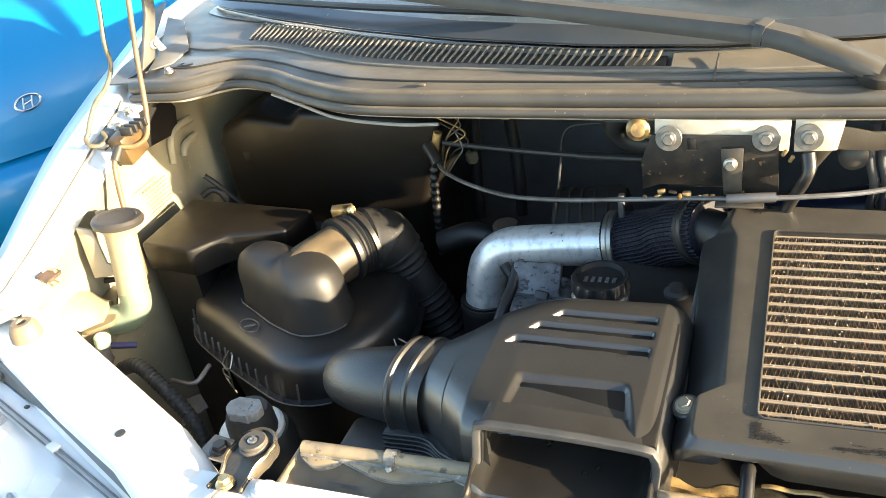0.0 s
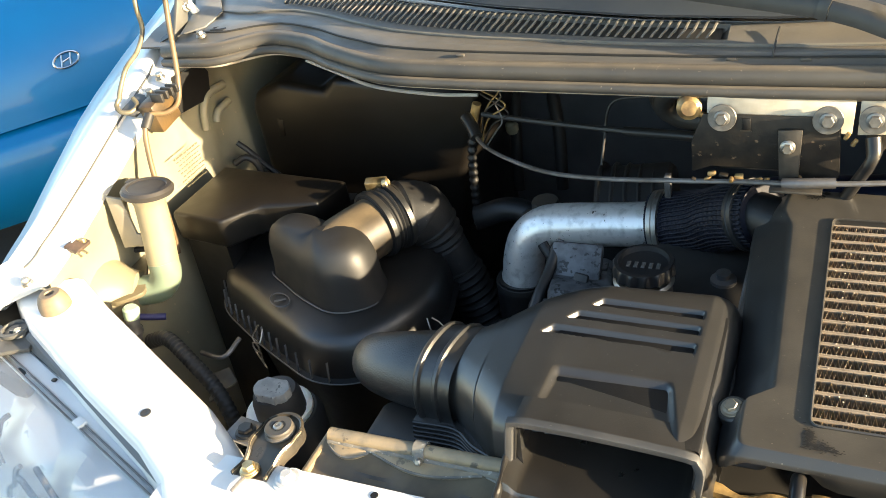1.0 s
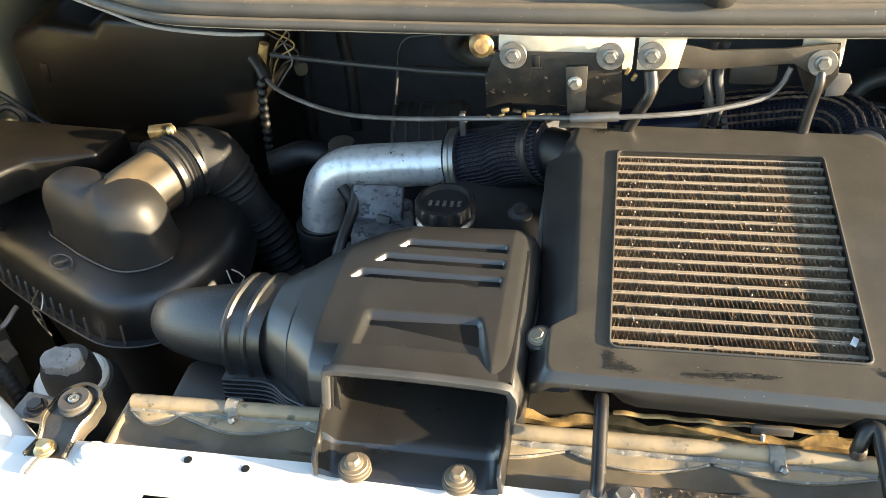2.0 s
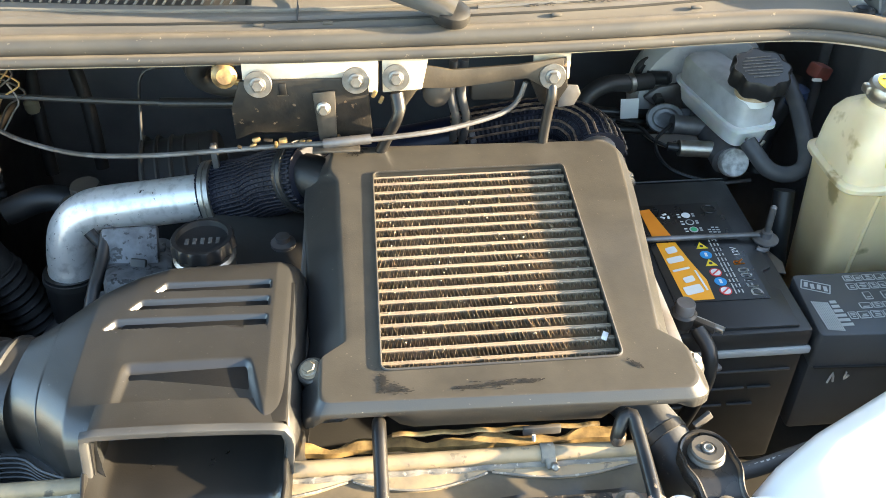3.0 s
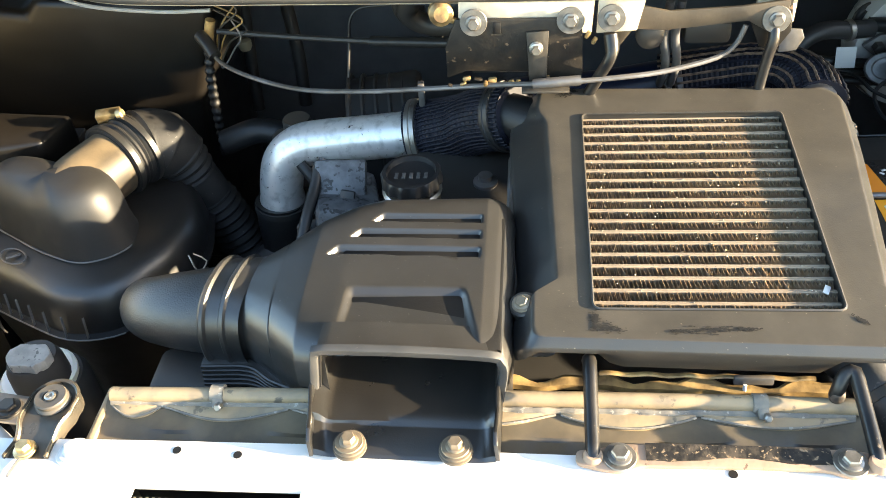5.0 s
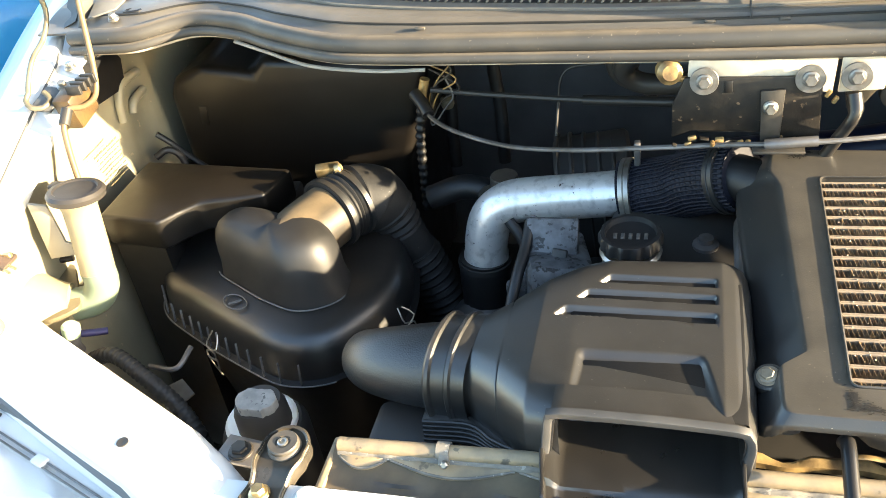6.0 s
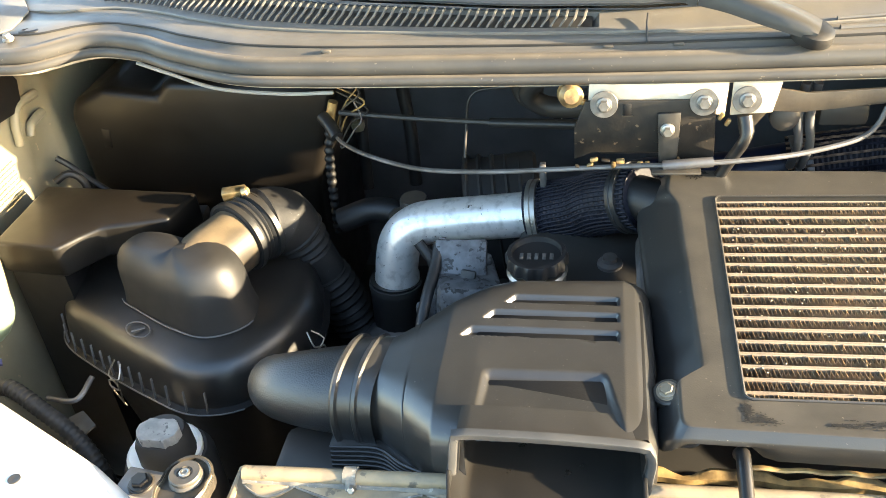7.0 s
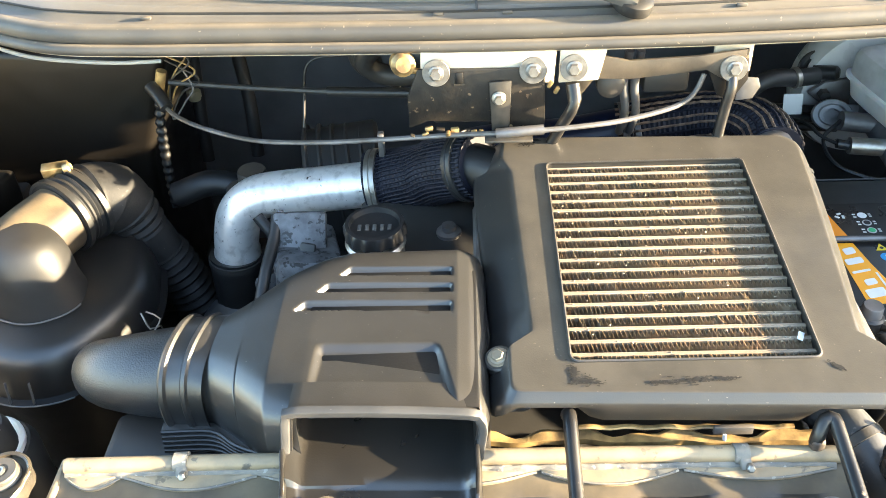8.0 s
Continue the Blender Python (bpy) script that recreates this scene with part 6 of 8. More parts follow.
    part("sheath", tube([(-0.345, 0.575, 0.905), (-0.330, 0.560, 0.893), (-0.29, 0.535, 0.887), (-0.22, 0.500, 0.888), (-0.14, 0.468, 0.902), (-0.061, 0.446, 0.917), (0.02, 0.428, 0.931), (0.08, 0.418, 0.938), (0.15, 0.420, 0.942), (0.20, 0.428, 0.944), (0.253, 0.440, 0.952), (0.272, 0.448, 0.963), (0.280, 0.452, 0.982)], 0.0029, 8), M_DULLALU, c)
    part("ferrule", tube([(0.062, 0.420, 0.936), (0.085, 0.418, 0.939), (0.112, 0.419, 0.9405)], 0.0055, 10), M_DULLALU, c)
    part("end_fitting", tube([(-0.36, 0.59, 0.915), (-0.348, 0.578, 0.908), (-0.337, 0.565, 0.898)], 0.0085, 12), M_RUBBER, c)
    p = thing("brake_pipe", (-0.2, 0.62, 0.86), "thin dark pipe along the bulkhead", "pipe")
    part("pipe", tube([(-0.34, 0.60, 0.915), (-0.25, 0.60, 0.905), (-0.12, 0.58, 0.905), (0.0, 0.56, 0.91)], 0.0038, 8), M_DARK, p)
    part("thick_length", tube([(-0.14, 0.582, 0.905), (-0.05, 0.568, 0.908), (0.0, 0.56, 0.91)], 0.0065, 10), M_RUBBER, p)
    part("branch", tube([(-0.06, 0.63, 0.93), (-0.13, 0.64, 0.925), (-0.17, 0.64, 0.915), (-0.18, 0.63, 0.87), (-0.185, 0.60, 0.80)], 0.0020, 8), M_IRON, p)
    part("strap", box((-0.085, 0.64, 0.935), (0.018, 0.004, 0.09), 0.001), M_DULLALU, p)
    r = thing("hanging_rod", (-0.30, 0.68, 0.85), "grey upright rod with a pale joint", "rod")
    part("rod", tube([(-0.376, 0.82, 0.97), (-0.376, 0.815, 0.853), (-0.380, 0.80, 0.744), (-0.380, 0.79, 0.68)], 0.010, 12), M_BLACK, r)
    part("joint", lathe([(0.009, 0), (0.011, 0.006), (0.011, 0.016), (0.007, 0.02)], 14, pose(-0.382, 0.800, 0.782)), M_CREAM, r, "pale plastic joint")


def hose_bundle():
    """Dark hoses between the bulkhead and the bracket."""
    t = thing("hose_bundle", (-0.06, 0.62, 0.88), "dark rubber hoses bundled against the bulkhead", "hose")
    part("hose", tube([(-0.02, 0.56, 0.985), (-0.07, 0.57, 0.972), (-0.09, 0.58, 0.945), (-0.07, 0.585, 0.925), (-0.03, 0.58, 0.925), (0.02, 0.57, 0.935)], 0.013, 14), M_DARK, t)
    part("hose", tube([(0.00, 0.60, 0.99), (-0.05, 0.61, 0.985), (-0.10, 0.62, 0.96), (-0.10, 0.62, 0.92), (-0.05, 0.61, 0.90)], 0.010, 14), M_DARK, t)
    part("upright_hose", tube([(-0.2925, 0.766, 0.958), (-0.2925, 0.760, 0.881), (-0.287, 0.755, 0.804), (-0.287, 0.744, 0.716)], 0.010, 14), M_BLACK, t)
    part("pale_joint", lathe([(0.009, 0), (0.0125, 0.005), (0.0125, 0.014), (0.008, 0.018)], 14, pose(-0.2935, 0.748, 0.886)), M_CREAM, t, "pale green-white hose joint")
    part("saddle_clamp", box((0.015, 0.560, 0.905), (0.020, 0.012, 0.030), 0.003), M_IRON, t)


def heater_box():
    t = thing("blower_housing", (-0.55, 0.70, 0.6), "brown-black plastic blower housing under the cowl", "blower housing")
    m = material("brown_plastic", (0.006, 0.005, 0.004), 0.38, ior=1.45, other=(0.010, 0.008, 0.006), dust=DUST, dust_amount=0.015)
    front = [(-0.752, 0.50), (-0.748, 0.900), (-0.738, 0.926), (-0.684, 0.948), (-0.606, 0.934), (-0.588, 0.956), (-0.420, 0.944), (-0.346, 0.938), (-0.372, 0.860), (-0.400, 0.780), (-0.415, 0.50)]
    part("main_box", prism(front, 0.0, 0.235, 0.024, 5, m=Matrix(((1, 0, 0, 0), (0, 0, 1, 0.625), (0, 1, 0, 0), (0, 0, 0, 1)))), m, t)
    part("moulded_mark", box((-0.700, 0.6245, 0.870), (0.012, 0.0012, 0.030), 0.0005, turn=(0, 8, 0)), m, t)
    part("rim_line", tube([(-0.60, 0.598, 0.995), (-0.559, 0.600, 0.977), (-0.499, 0.602, 0.953), (-0.414, 0.610, 0.939), (-0.347, 0.612, 0.938)], 0.0026, 8), material("pale_edge", (0.45, 0.45, 0.44), 0.5), t, "pale plastic edge strip")
    w = thing("wiring_loom", (-0.34, 0.63, 0.85), "loose wires and a ribbed sleeve beside the blower housing", "wiring")
    rng = random.Random(3)
    for k in range(5):
        part("wire", tube([(-0.335 + rng.uniform(-0.01, 0.02), 0.60, 0.975 - 0.01 * k), (-0.31 + rng.uniform(-0.01, 0.01), 0.598, 0.955 - 0.012 * k), (-0.325 + rng.uniform(-0.01, 0.01), 0.60, 0.93 - 0.01 * k), (-0.345, 0.605, 0.90 - 0.01 * k), (-0.35, 0.61, 0.86)], 0.0013, 6), (M_GOLD, M_IRON, M_GOLD, M_IRON, M_DULLALU)[k], w)
    part("sleeve", tube([(-0.355, 0.60, 0.90), (-0.365, 0.60, 0.85), (-0.372, 0.605, 0.79), (-0.378, 0.61, 0.72)], lambda u: 0.0060 + 0.0012 * math.sin(u * 2 * math.pi * 14), 14, 0.002), M_BLACK, w)
    part("tape", tube([(-0.346, 0.602, 0.930), (-0.356, 0.600, 0.900)], 0.0065, 12), M_GOLD, w)


# ---- relay box, washer filler ----
def relay_box():
    t = thing("relay_box", (-0.66, 0.47, 0.7), "brown-black relay box with a stepped lid", "relay box")
    m = bpy.data.materials["brown_plastic"]
    bm = prism([(-0.742, 0.385), (-0.650, 0.374), (-0.632, 0.398), (-0.612, 0.420), (-0.590, 0.424), (-0.530, 0.438), (-0.515, 0.50), (-0.742, 0.52)], 0.812, 0.858, 0.006, 3)
    part("lid", bm, m, t)
    part("skirt", loft([[(x, y, z) for x, y in ring] for z, ring in ((0.43, [(-0.752, 0.390), (-0.655, 0.365), (-0.660, 0.42), (-0.672, 0.45), (-0.672, 0.53), (-0.752, 0.53)]), (0.83, [(-0.748, 0.404), (-0.654, 0.377), (-0.660, 0.42), (-0.672, 0.45), (-0.672, 0.53), (-0.748, 0.53)]))]), M_BLACK, t, sharp=20)
    part("rear_skirt", box((-0.60, 0.50, 0.72), (0.16, 0.06, 0.20), 0.005), M_DARK, t)
    l = thing("loom_branch", (-0.63, 0.56, 0.86), "black taped wiring branch behind the relay box", "wiring")
    part("cable", tube([(-0.762, 0.585, 0.862), (-0.748, 0.59, 0.845), (-0.73, 0.595, 0.820), (-0.705, 0.598, 0.795), (-0.67, 0.59, 0.78), (-0.62, 0.57, 0.77)], 0.0045, 8), M_RUBBER, l)
    part("cable", tube([(-0.762, 0.565, 0.835), (-0.745, 0.575, 0.842), (-0.730, 0.58, 0.825), (-0.72, 0.57, 0.78)], 0.0055, 8), M_RUBBER, l)


def washer():
    t = thing("washer_filler", (-0.70, 0.31, 0.76), "cream plastic washer filler neck with a dark cap", "filler neck")
    part("neck", tube([(-0.698, 0.320, 0.930), (-0.699, 0.316, 0.90), (-0.700, 0.309, 0.86), (-0.700, 0.303, 0.835)], lambda u: 0.0245 - 0.004 * smoothstep(0, 0.12, u), 26), M_CREAM, t)
    # greener and a little darker than the neck
    part("bend", tube([(-0.700, 0.303, 0.838), (-0.700, 0.300, 0.818), (-0.712, 0.293, 0.800), (-0.735, 0.283, 0.797), (-0.765, 0.270, 0.800)], 0.0205, 24), M_GREENISH, t, "pale green bend below the neck")
    part("cap", lathe([(0.029, -0.006), (0.033, -0.004), (0.034, 0.002), (0.031, 0.006), (0.026, 0.0065), (0.024, 0.0048), (0.005, 0.0048)], 28, pose(-0.697, 0.321, 0.936, -8, 4, 0)), material("grey_brown_cap", (0.028, 0.026, 0.025), 0.5, other=(0.06, 0.052, 0.043)), t, "grey-brown snap cap")
    part("cap_tab", box((-0.733, 0.335, 0.937), (0.018, 0.014, 0.007), 0.003), bpy.data.materials["grey_brown_cap"], t)
    part("stay", prism([(0, 0), (0.045, 0.004), (0.045, 0.016), (0.028, 0.022), (0.026, 0.075), (0.004, 0.080)], -0.002, 0.002, 0.0008, m=pose(-0.755, 0.300, 0.915, 90, 0, 10) @ pose(0, -0.06, 0)), material("grey_stay", (0.22, 0.20, 0.16), 0.5, other=(0.30, 0.27, 0.21)), t, "grey steel stay")
    r = thing("washer_tank", (-0.76, 0.26, 0.80), "cream plastic shoulder of the washer tank in the fender", "washer tank")
    part("shoulder", tube([(-0.735, 0.278, 0.797), (-0.775, 0.262, 0.802), (-0.83, 0.24, 0.80)], lambda u: lerp(0.03, 0.06, smoothstep(0, 0.6, u)), 24), M_CREAM, r)
    part("tank_flange", prism(round_poly([(-0.788, 0.246), (-0.806, 0.290), (-0.800, 0.332), (-0.768, 0.342), (-0.708, 0.262), (-0.720, 0.246), (-0.738, 0.230)], 0.012, 4), 0.808, 0.814, 0.002), material("aged_cream_plastic", (0.15, 0.13, 0.085), 0.45, other=(0.12, 0.10, 0.06), scale=30), r, "aged cream plastic fixing flange")
    bolt(r, (-0.751, 0.250, 0.814), (0.1, -0.3, 1), BOLT_BROWN)
    # black tube drawing the shade behind the flange
    part("shade_gap", tube([(-0.796, 0.296, 0.826), (-0.789, 0.310, 0.828), (-0.780, 0.325, 0.829), (-0.758, 0.334, 0.829)], 0.0042, 8), M_BLACK, r, "black strip for the shade round the tank neck")
    h = thing("washer_hose", (-0.74, 0.42, 0.98), "brown washer hose rising to the bonnet", "hose")
    m = material("brown_hose", (0.15, 0.105, 0.06), 0.45, other=(0.10, 0.07, 0.04), scale=40)
    part("hose", tube([(-0.745, 0.555, 1.24), (-0.74, 0.528, 1.168), (-0.74, 0.505, 1.09), (-0.74, 0.486, 1.017), (-0.738, 0.467, 0.988), (-0.739, 0.440, 0.986), (-0.740, 0.414, 0.996), (-0.740, 0.396, 0.985), (-0.739, 0.385, 0.955), (-0.736, 0.375, 0.91), (-0.733, 0.37, 0.86), (-0.74, 0.37, 0.80)], 0.0038, 12), m, h)
    part("joiner", tube([(-0.740, 0.412, 0.997), (-0.740, 0.396, 0.984)], 0.0068, 12), M_DARK, h)
    b = thing("relay", (-0.75, 0.455, 0.985), "brown-black relay on the apron", "relay")
    part("body", box((-0.756, 0.448, 0.985), (0.026, 0.046, 0.044), 0.004, turn=(10, 0, 0)), material("amber_brown_plastic", (0.10, 0.062, 0.025), 0.4, other=(0.05, 0.034, 0.018), scale=40, bump=0.4), b)
    for k in range(4):
        part("fin", box((-0.740, 0.436 + 0.011 * k, 1.010), (0.02, 0.005, 0.012), 0.001), M_DARK, b)
    rd = thing("prop_rod", (-0.80, 0.43, 1.0), "grey-green steel bonnet prop rod hooked at the fender", "prop rod")
    mr = material("olive_rod", (0.22, 0.20, 0.14), 0.4, 0.4, other=(0.15, 0.13, 0.09), scale=60)
    part("rod", tube([(-0.805, 0.55, 1.25), (-0.80, 0.535, 1.17), (-0.80, 0.518, 1.112), (-0.80, 0.514, 1.078), (-0.80, 0.490, 1.055), (-0.80, 0.459, 1.043), (-0.80, 0.435, 1.022), (-0.798, 0.425, 1.012)], 0.0034, 10), mr, rd)
    part("hook", tube([(-0.798, 0.426, 1.013), (-0.800, 0.418, 1.006), (-0.790, 0.412, 1.0), (-0.778, 0.418, 0.997), (-0.776, 0.432, 1.001), (-0.786, 0.438, 1.008)], 0.0034, 10), mr, rd)
    part("bracket", box((-0.782, 0.436, 0.9985), (0.030, 0.044, 0.004), 0.0015, turn=(12, 8, 0)), M_HINGE, rd)
    bolt(rd, (-0.772, 0.458, 1.004), (0.1, -0.2, 1), BOLT_SMALL)
    yz = Matrix(((0, 0, 1, -0.800), (1, 0, 0, 0), (0, 1, 0, 0), (0, 0, 0, 1)))
    hg = part("hinge", prism([(0.562, 1.036), (0.600, 1.044), (0.640, 1.115), (0.665, 1.20), (0.645, 1.21), (0.618, 1.12), (0.585, 1.07)], -0.003, 0.003, 0.001, m=yz), M_HINGE, BONNET, "grey-white painted hinge plate")
    part("hinge_foot", box((-0.770, 0.600, 1.044), (0.026, 0.070, 0.004), 0.0015, turn=(10, 0, 0)), M_HINGE, hg)
    bm = prism([(-0.784, 0.566), (-0.752, 0.588), (-0.750, 0.632), (-0.826, 0.735), (-0.868, 0.748), (-0.802, 0.625)], 1.0475, 1.0505, 0.001)
    for v in bm.verts:
        v.co.z += 0.14 * (v.co.y - 0.57)
    part("hinge_gusset", bm, material("gusset_paint", (0.15, 0.15, 0.145), 0.5, other=(0.11, 0.108, 0.10), scale=30), hg, "pale grey painted gusset")
    part("plug", lathe([(0.0060, 0), (0.0064, 0.004), (0.0058, 0.024), (0.0040, 0.027), (0.0002, 0.0275)], 16, pose(-0.800, 0.634, 1.055, 14, -18, 0)), M_PAPER, hg, "white plastic plug")
    bolt(hg, (-0.742, 0.562, 1.0475), (0, -0.2, 1), BOLT_SMALL)
    part("oval_grommet", lathe([(0.0125, 0), (0.0120, 0.003), (0.0085, 0.0042), (0.0060, 0.0022), (0.0002, 0.0022)], 22, pose(-0.722, 0.580, 1.049, -6, 0, 0) @ Matrix.Diagonal((1.25, 0.8, 1, 1))), M_BLACK, hg)
    bolt(hg, (-0.796, 0.610, 1.075), (1, -0.2, 0.2), BOLT_SMALL)
    # the other hinge, on its own foot behind the end of the seal
    pale = material("hinge_paint", (0.30, 0.30, 0.29), 0.45, other=(0.22, 0.22, 0.21), scale=40)
    foot = [(0.634, 0.452), (0.672, 0.432), (0.682, 0.446), (0.690, 0.520), (0.640, 0.520)]
    hg = part("hinge", prism(foot, 1.038, 1.042, 0.001), pale, BONNET, "pale grey painted hinge foot")
    yz = Matrix(((0, 0, 1, 0.686), (1, 0, 0, 0), (0, 1, 0, 0), (0, 0, 0, 1)))
    part("hinge_plate", prism([(0.434, 1.040), (0.520, 1.040), (0.640, 1.20), (0.620, 1.215), (0.470, 1.110), (0.440, 1.065)], -0.002, 0.002, 0.001, m=yz), pale, hg)
    part("hinge_link", prism([(0.455, 1.043), (0.490, 1.043), (0.530, 1.100), (0.500, 1.115)], -0.002, 0.002, 0.001, m=Matrix.Translation((-0.030, 0, 0)) @ yz), M_HINGE, hg, "dark hinge link")
    bolt(hg, (0.664, 0.442, 1.043), (0, -0.3, 1), BOLT)
    part("grommet", lathe([(0.0125, 0), (0.0125, 0.004), (0.009, 0.006), (0.006, 0.003), (0.002, 0.003)], 20, pose(0.640, 0.461, 1.042)), M_RUBBER, hg)


def fender_side_clutter():
    """Pipes and plugs low on the left apron."""
    t = thing("receiver_fitting", (-0.62, 0.20, 0.78), "green-capped pressure fitting with a black hose", "pipe fitting")
    part("valve_cap", lathe([(0.0095, 0), (0.0105, 0.004), (0.0105, 0.013), (0.008, 0.016)], 18, pose(-0.690, 0.213, 0.812, -10, 10, 0)), material("pale_green_cap", (0.36, 0.48, 0.34), 0.5), t, "pale green valve cap")
    part("valve_neck", lathe([(0.012, -0.05), (0.010, -0.03), (0.013, -0.02), (0.009, -0.012), (0.010, 0)], 16, pose(-0.690, 0.213, 0.812, -10, 10, 0)), M_DULLALU, t)
    part("pipe", tube([(-0.688, 0.222, 0.765), (-0.655, 0.222, 0.775), (-0.61, 0.205, 0.76), (-0.57, 0.19, 0.735), (-0.545, 0.175, 0.71), (-0.53, 0.165, 0.66)], lambda u: 0.0095 + 0.0006 * math.sin(u * 2 * math.pi * 34), 14, 0.0016), M_DARK, t)
    part("blue_pipe", tube([(-0.72, 0.225, 0.80), (-0.70, 0.24, 0.79), (-0.68, 0.255, 0.782)], 0.0045, 10), material("indigo_pipe", (0.03, 0.03, 0.12), 0.4), t)
    b = thing("shield_plate", (-0.52, 0.24, 0.62), "grey crumpled heat shield deep in the bay", "shield")
    part("plate", prism([(-0.633, 0.240), (-0.612, 0.262), (-0.584, 0.240), (-0.592, 0.222), (-0.586, 0.213), (-0.600, 0.196), (-0.606, 0.210)], 0.697, 0.700, 0.0008), material("grey_shield", (0.16, 0.16, 0.155), 0.5, 0.4, other=(0.10, 0.098, 0.09), scale=30), b)
    part("tang", tube([(-0.652, 0.262, 0.718), (-0.612, 0.259, 0.720), (-0.604, 0.290, 0.728)], 0.0035, 8), M_DULLALU, b)


def steering_tank():
    t = thing("fluid_reservoir", (-0.41, 0.125, 0.70), "black reservoir with a grey flat-sided cap on a white neck", "reservoir")
    part("body", lathe([(0.04, 0.62), (0.046, 0.64), (0.046, 0.765), (0.040, 0.776)], 28, pose(-0.427, 0.140, 0)), M_DARK, t)
    part("neck", lathe([(0.034, 0.772), (0.0375, 0.777), (0.0375, 0.783), (0.034, 0.787), (0.026, 0.788)], 28, pose(-0.427, 0.139, 0)), M_MILK, t, "milky plastic neck")
    part("collar", lathe([(0.028, 0.786), (0.027, 0.806), (0.023, 0.816)], 24, pose(-0.419, 0.133, 0)), M_DARK, t)
    cap = [(-0.428, 0.120), (-0.420, 0.110), (-0.396, 0.110), (-0.386, 0.118), (-0.386, 0.128), (-0.394, 0.138), (-0.420, 0.138), (-0.428, 0.130)]
    rng = random.Random(12)
    rough = []
    for (xa, ya), (xb, yb) in zip(cap, cap[1:] + cap[:1]):
        n = max(2, int(math.hypot(xb - xa, yb - ya) / 0.003))
        rough += [(lerp(xa, xb, k / n) - 0.008 + rng.uniform(-0.0008, 0.0008), lerp(ya, yb, k / n) + 0.002 + rng.uniform(-0.0008, 0.0008)) for k in range(n)]
    part("cap", prism(rough, 0.816, 0.8275, 0.0012, 1), material("grey_cap", (0.20, 0.20, 0.19), 0.6, other=(0.30, 0.29, 0.27), scale=70, spots=(0.10, 0.10, 0.095), spot_scale=160, spot_level=0.6, bump=0.5), t, "chipped grey cap with ragged corners")


# ---- radiator and its mounts ----
def radiator():
    t = thing("radiator", (0.0, 0.06, 0.5), "dust-caked radiator top tank behind the front panel", "radiator")
    rows = []
    for k in range(61):
        x = lerp(-0.305, 0.325, k / 60)
        w = 0.0015 * math.sin(x * 60) + 0.001 * math.sin(x * 23)
        rows.append([(x, 0.0100, 0.800), (x, 0.0105, 0.836 + w), (x, 0.016, 0.8375 + w), (x, 0.031, 0.8385 + w), (x, 0.034 + w, 0.8405 + 0.3 * w), (x, 0.047, 0.8412), (x, 0.056, 0.8430), (x, 0.062, 0.845), (x, 0.070, 0.8455), (x, 0.076, 0.840), (x, 0.078, 0.80)])
    part("tank", sheet(rows, 0.002), M_RAD, t, sharp=30)
    part("end_cap", box((-0.3065, 0.044, 0.818), (0.008, 0.066, 0.05), 0.003), M_RADTOP, t)
    part("end_cap", box((0.327, 0.044, 0.818), (0.008, 0.066, 0.05), 0.003), M_RAD, t)
    part("core", box((0.01, 0.06, 0.60), (0.62, 0.05, 0.38), 0.002), M_DARK, t)
    part("seam_pipe", tube([(-0.30, 0.063, 0.849), (-0.15, 0.064, 0.8500), (0.05, 0.065, 0.8505), (0.20, 0.065, 0.8505), (0.322, 0.063, 0.850)], 0.0068, 14, 0.02), M_RADTOP, t, "dusty tan pipe along the tank")
    rng = random.Random(17)
    part("deposit_seam", tube([(-0.30 + 0.0108 * k, 0.0575 + rng.uniform(-0.0008, 0.0008), 0.8452 + rng.uniform(-0.0005, 0.0005)) for k in range(58)], lambda u: 0.0032 + 0.0005 * math.sin(u * 190) + 0.0003 * math.sin(u * 77), 8, 0.006), M_DEPOSIT, t, "crusty grey seam below the pipe")
    # gasket lobes lapping over the tank, pointed at both ends
    for k, (xa, xb) in enumerate(((-0.300, -0.253), (-0.253, -0.141), (-0.141, -0.029), (-0.029, 0.083), (0.083, 0.195), (0.195, 0.318))):
        rows, rim = [], []
        for j in range(25):
            u = j / 24
            bulge = 0.0125 * math.sin(math.pi * u) ** (0.9 + 0.2 * (k % 2)) * (0.85 + 0.15 * math.sin(k * 2.1))
            x = lerp(xa + 0.002, xb - 0.002, u)
            rows.append([(x, 0.0560, 0.8455), (x, 0.0552 - 0.35 * bulge, 0.8462), (x, 0.0545 - bulge, 0.8438), (x, 0.0540 - bulge, 0.8405)])
            rim.append((x, 0.0543 - bulge, 0.8440))
        lobe = part("gasket_lobe", sheet(rows, 0.0008), M_RADTOP, t, "tan gasket lobe")
        part("lobe_rim", tube(rim, 0.0011, 6), M_DEPOSIT, lobe)
    for x in (-0.205, 0.243):
        c = part("pipe_clip", lathe([(0.0070, -0.006), (0.0082, -0.0055), (0.0084, 0.0055), (0.0070, 0.006)], 20, pose(x, 0.0645, 0.8503, 0, 90, 0)), M_DEPOSIT, t, "grey clip round the pipe")
        part("clip_tongue", box((x + 0.002, 0.0550, 0.8500), (0.009, 0.010, 0.005), 0.0015, turn=(28, 0, 6)), M_DEPOSIT, c)
        part("clip_bolt", lathe([(0.0034, 0), (0.0034, 0.005), (0.0022, 0.006), (0.0002, 0.006)], 6, pose(x + 0.004, 0.0520, 0.8500, 60, 0, 0)), M_BOLT, c)
    part("fan_shroud", prism([(-0.30, 0.10), (0.33, 0.10), (0.33, 0.16), (0.10, 0.20), (-0.10, 0.20), (-0.30, 0.16)], 0.72, 0.805, 0.01), M_DARK, t)
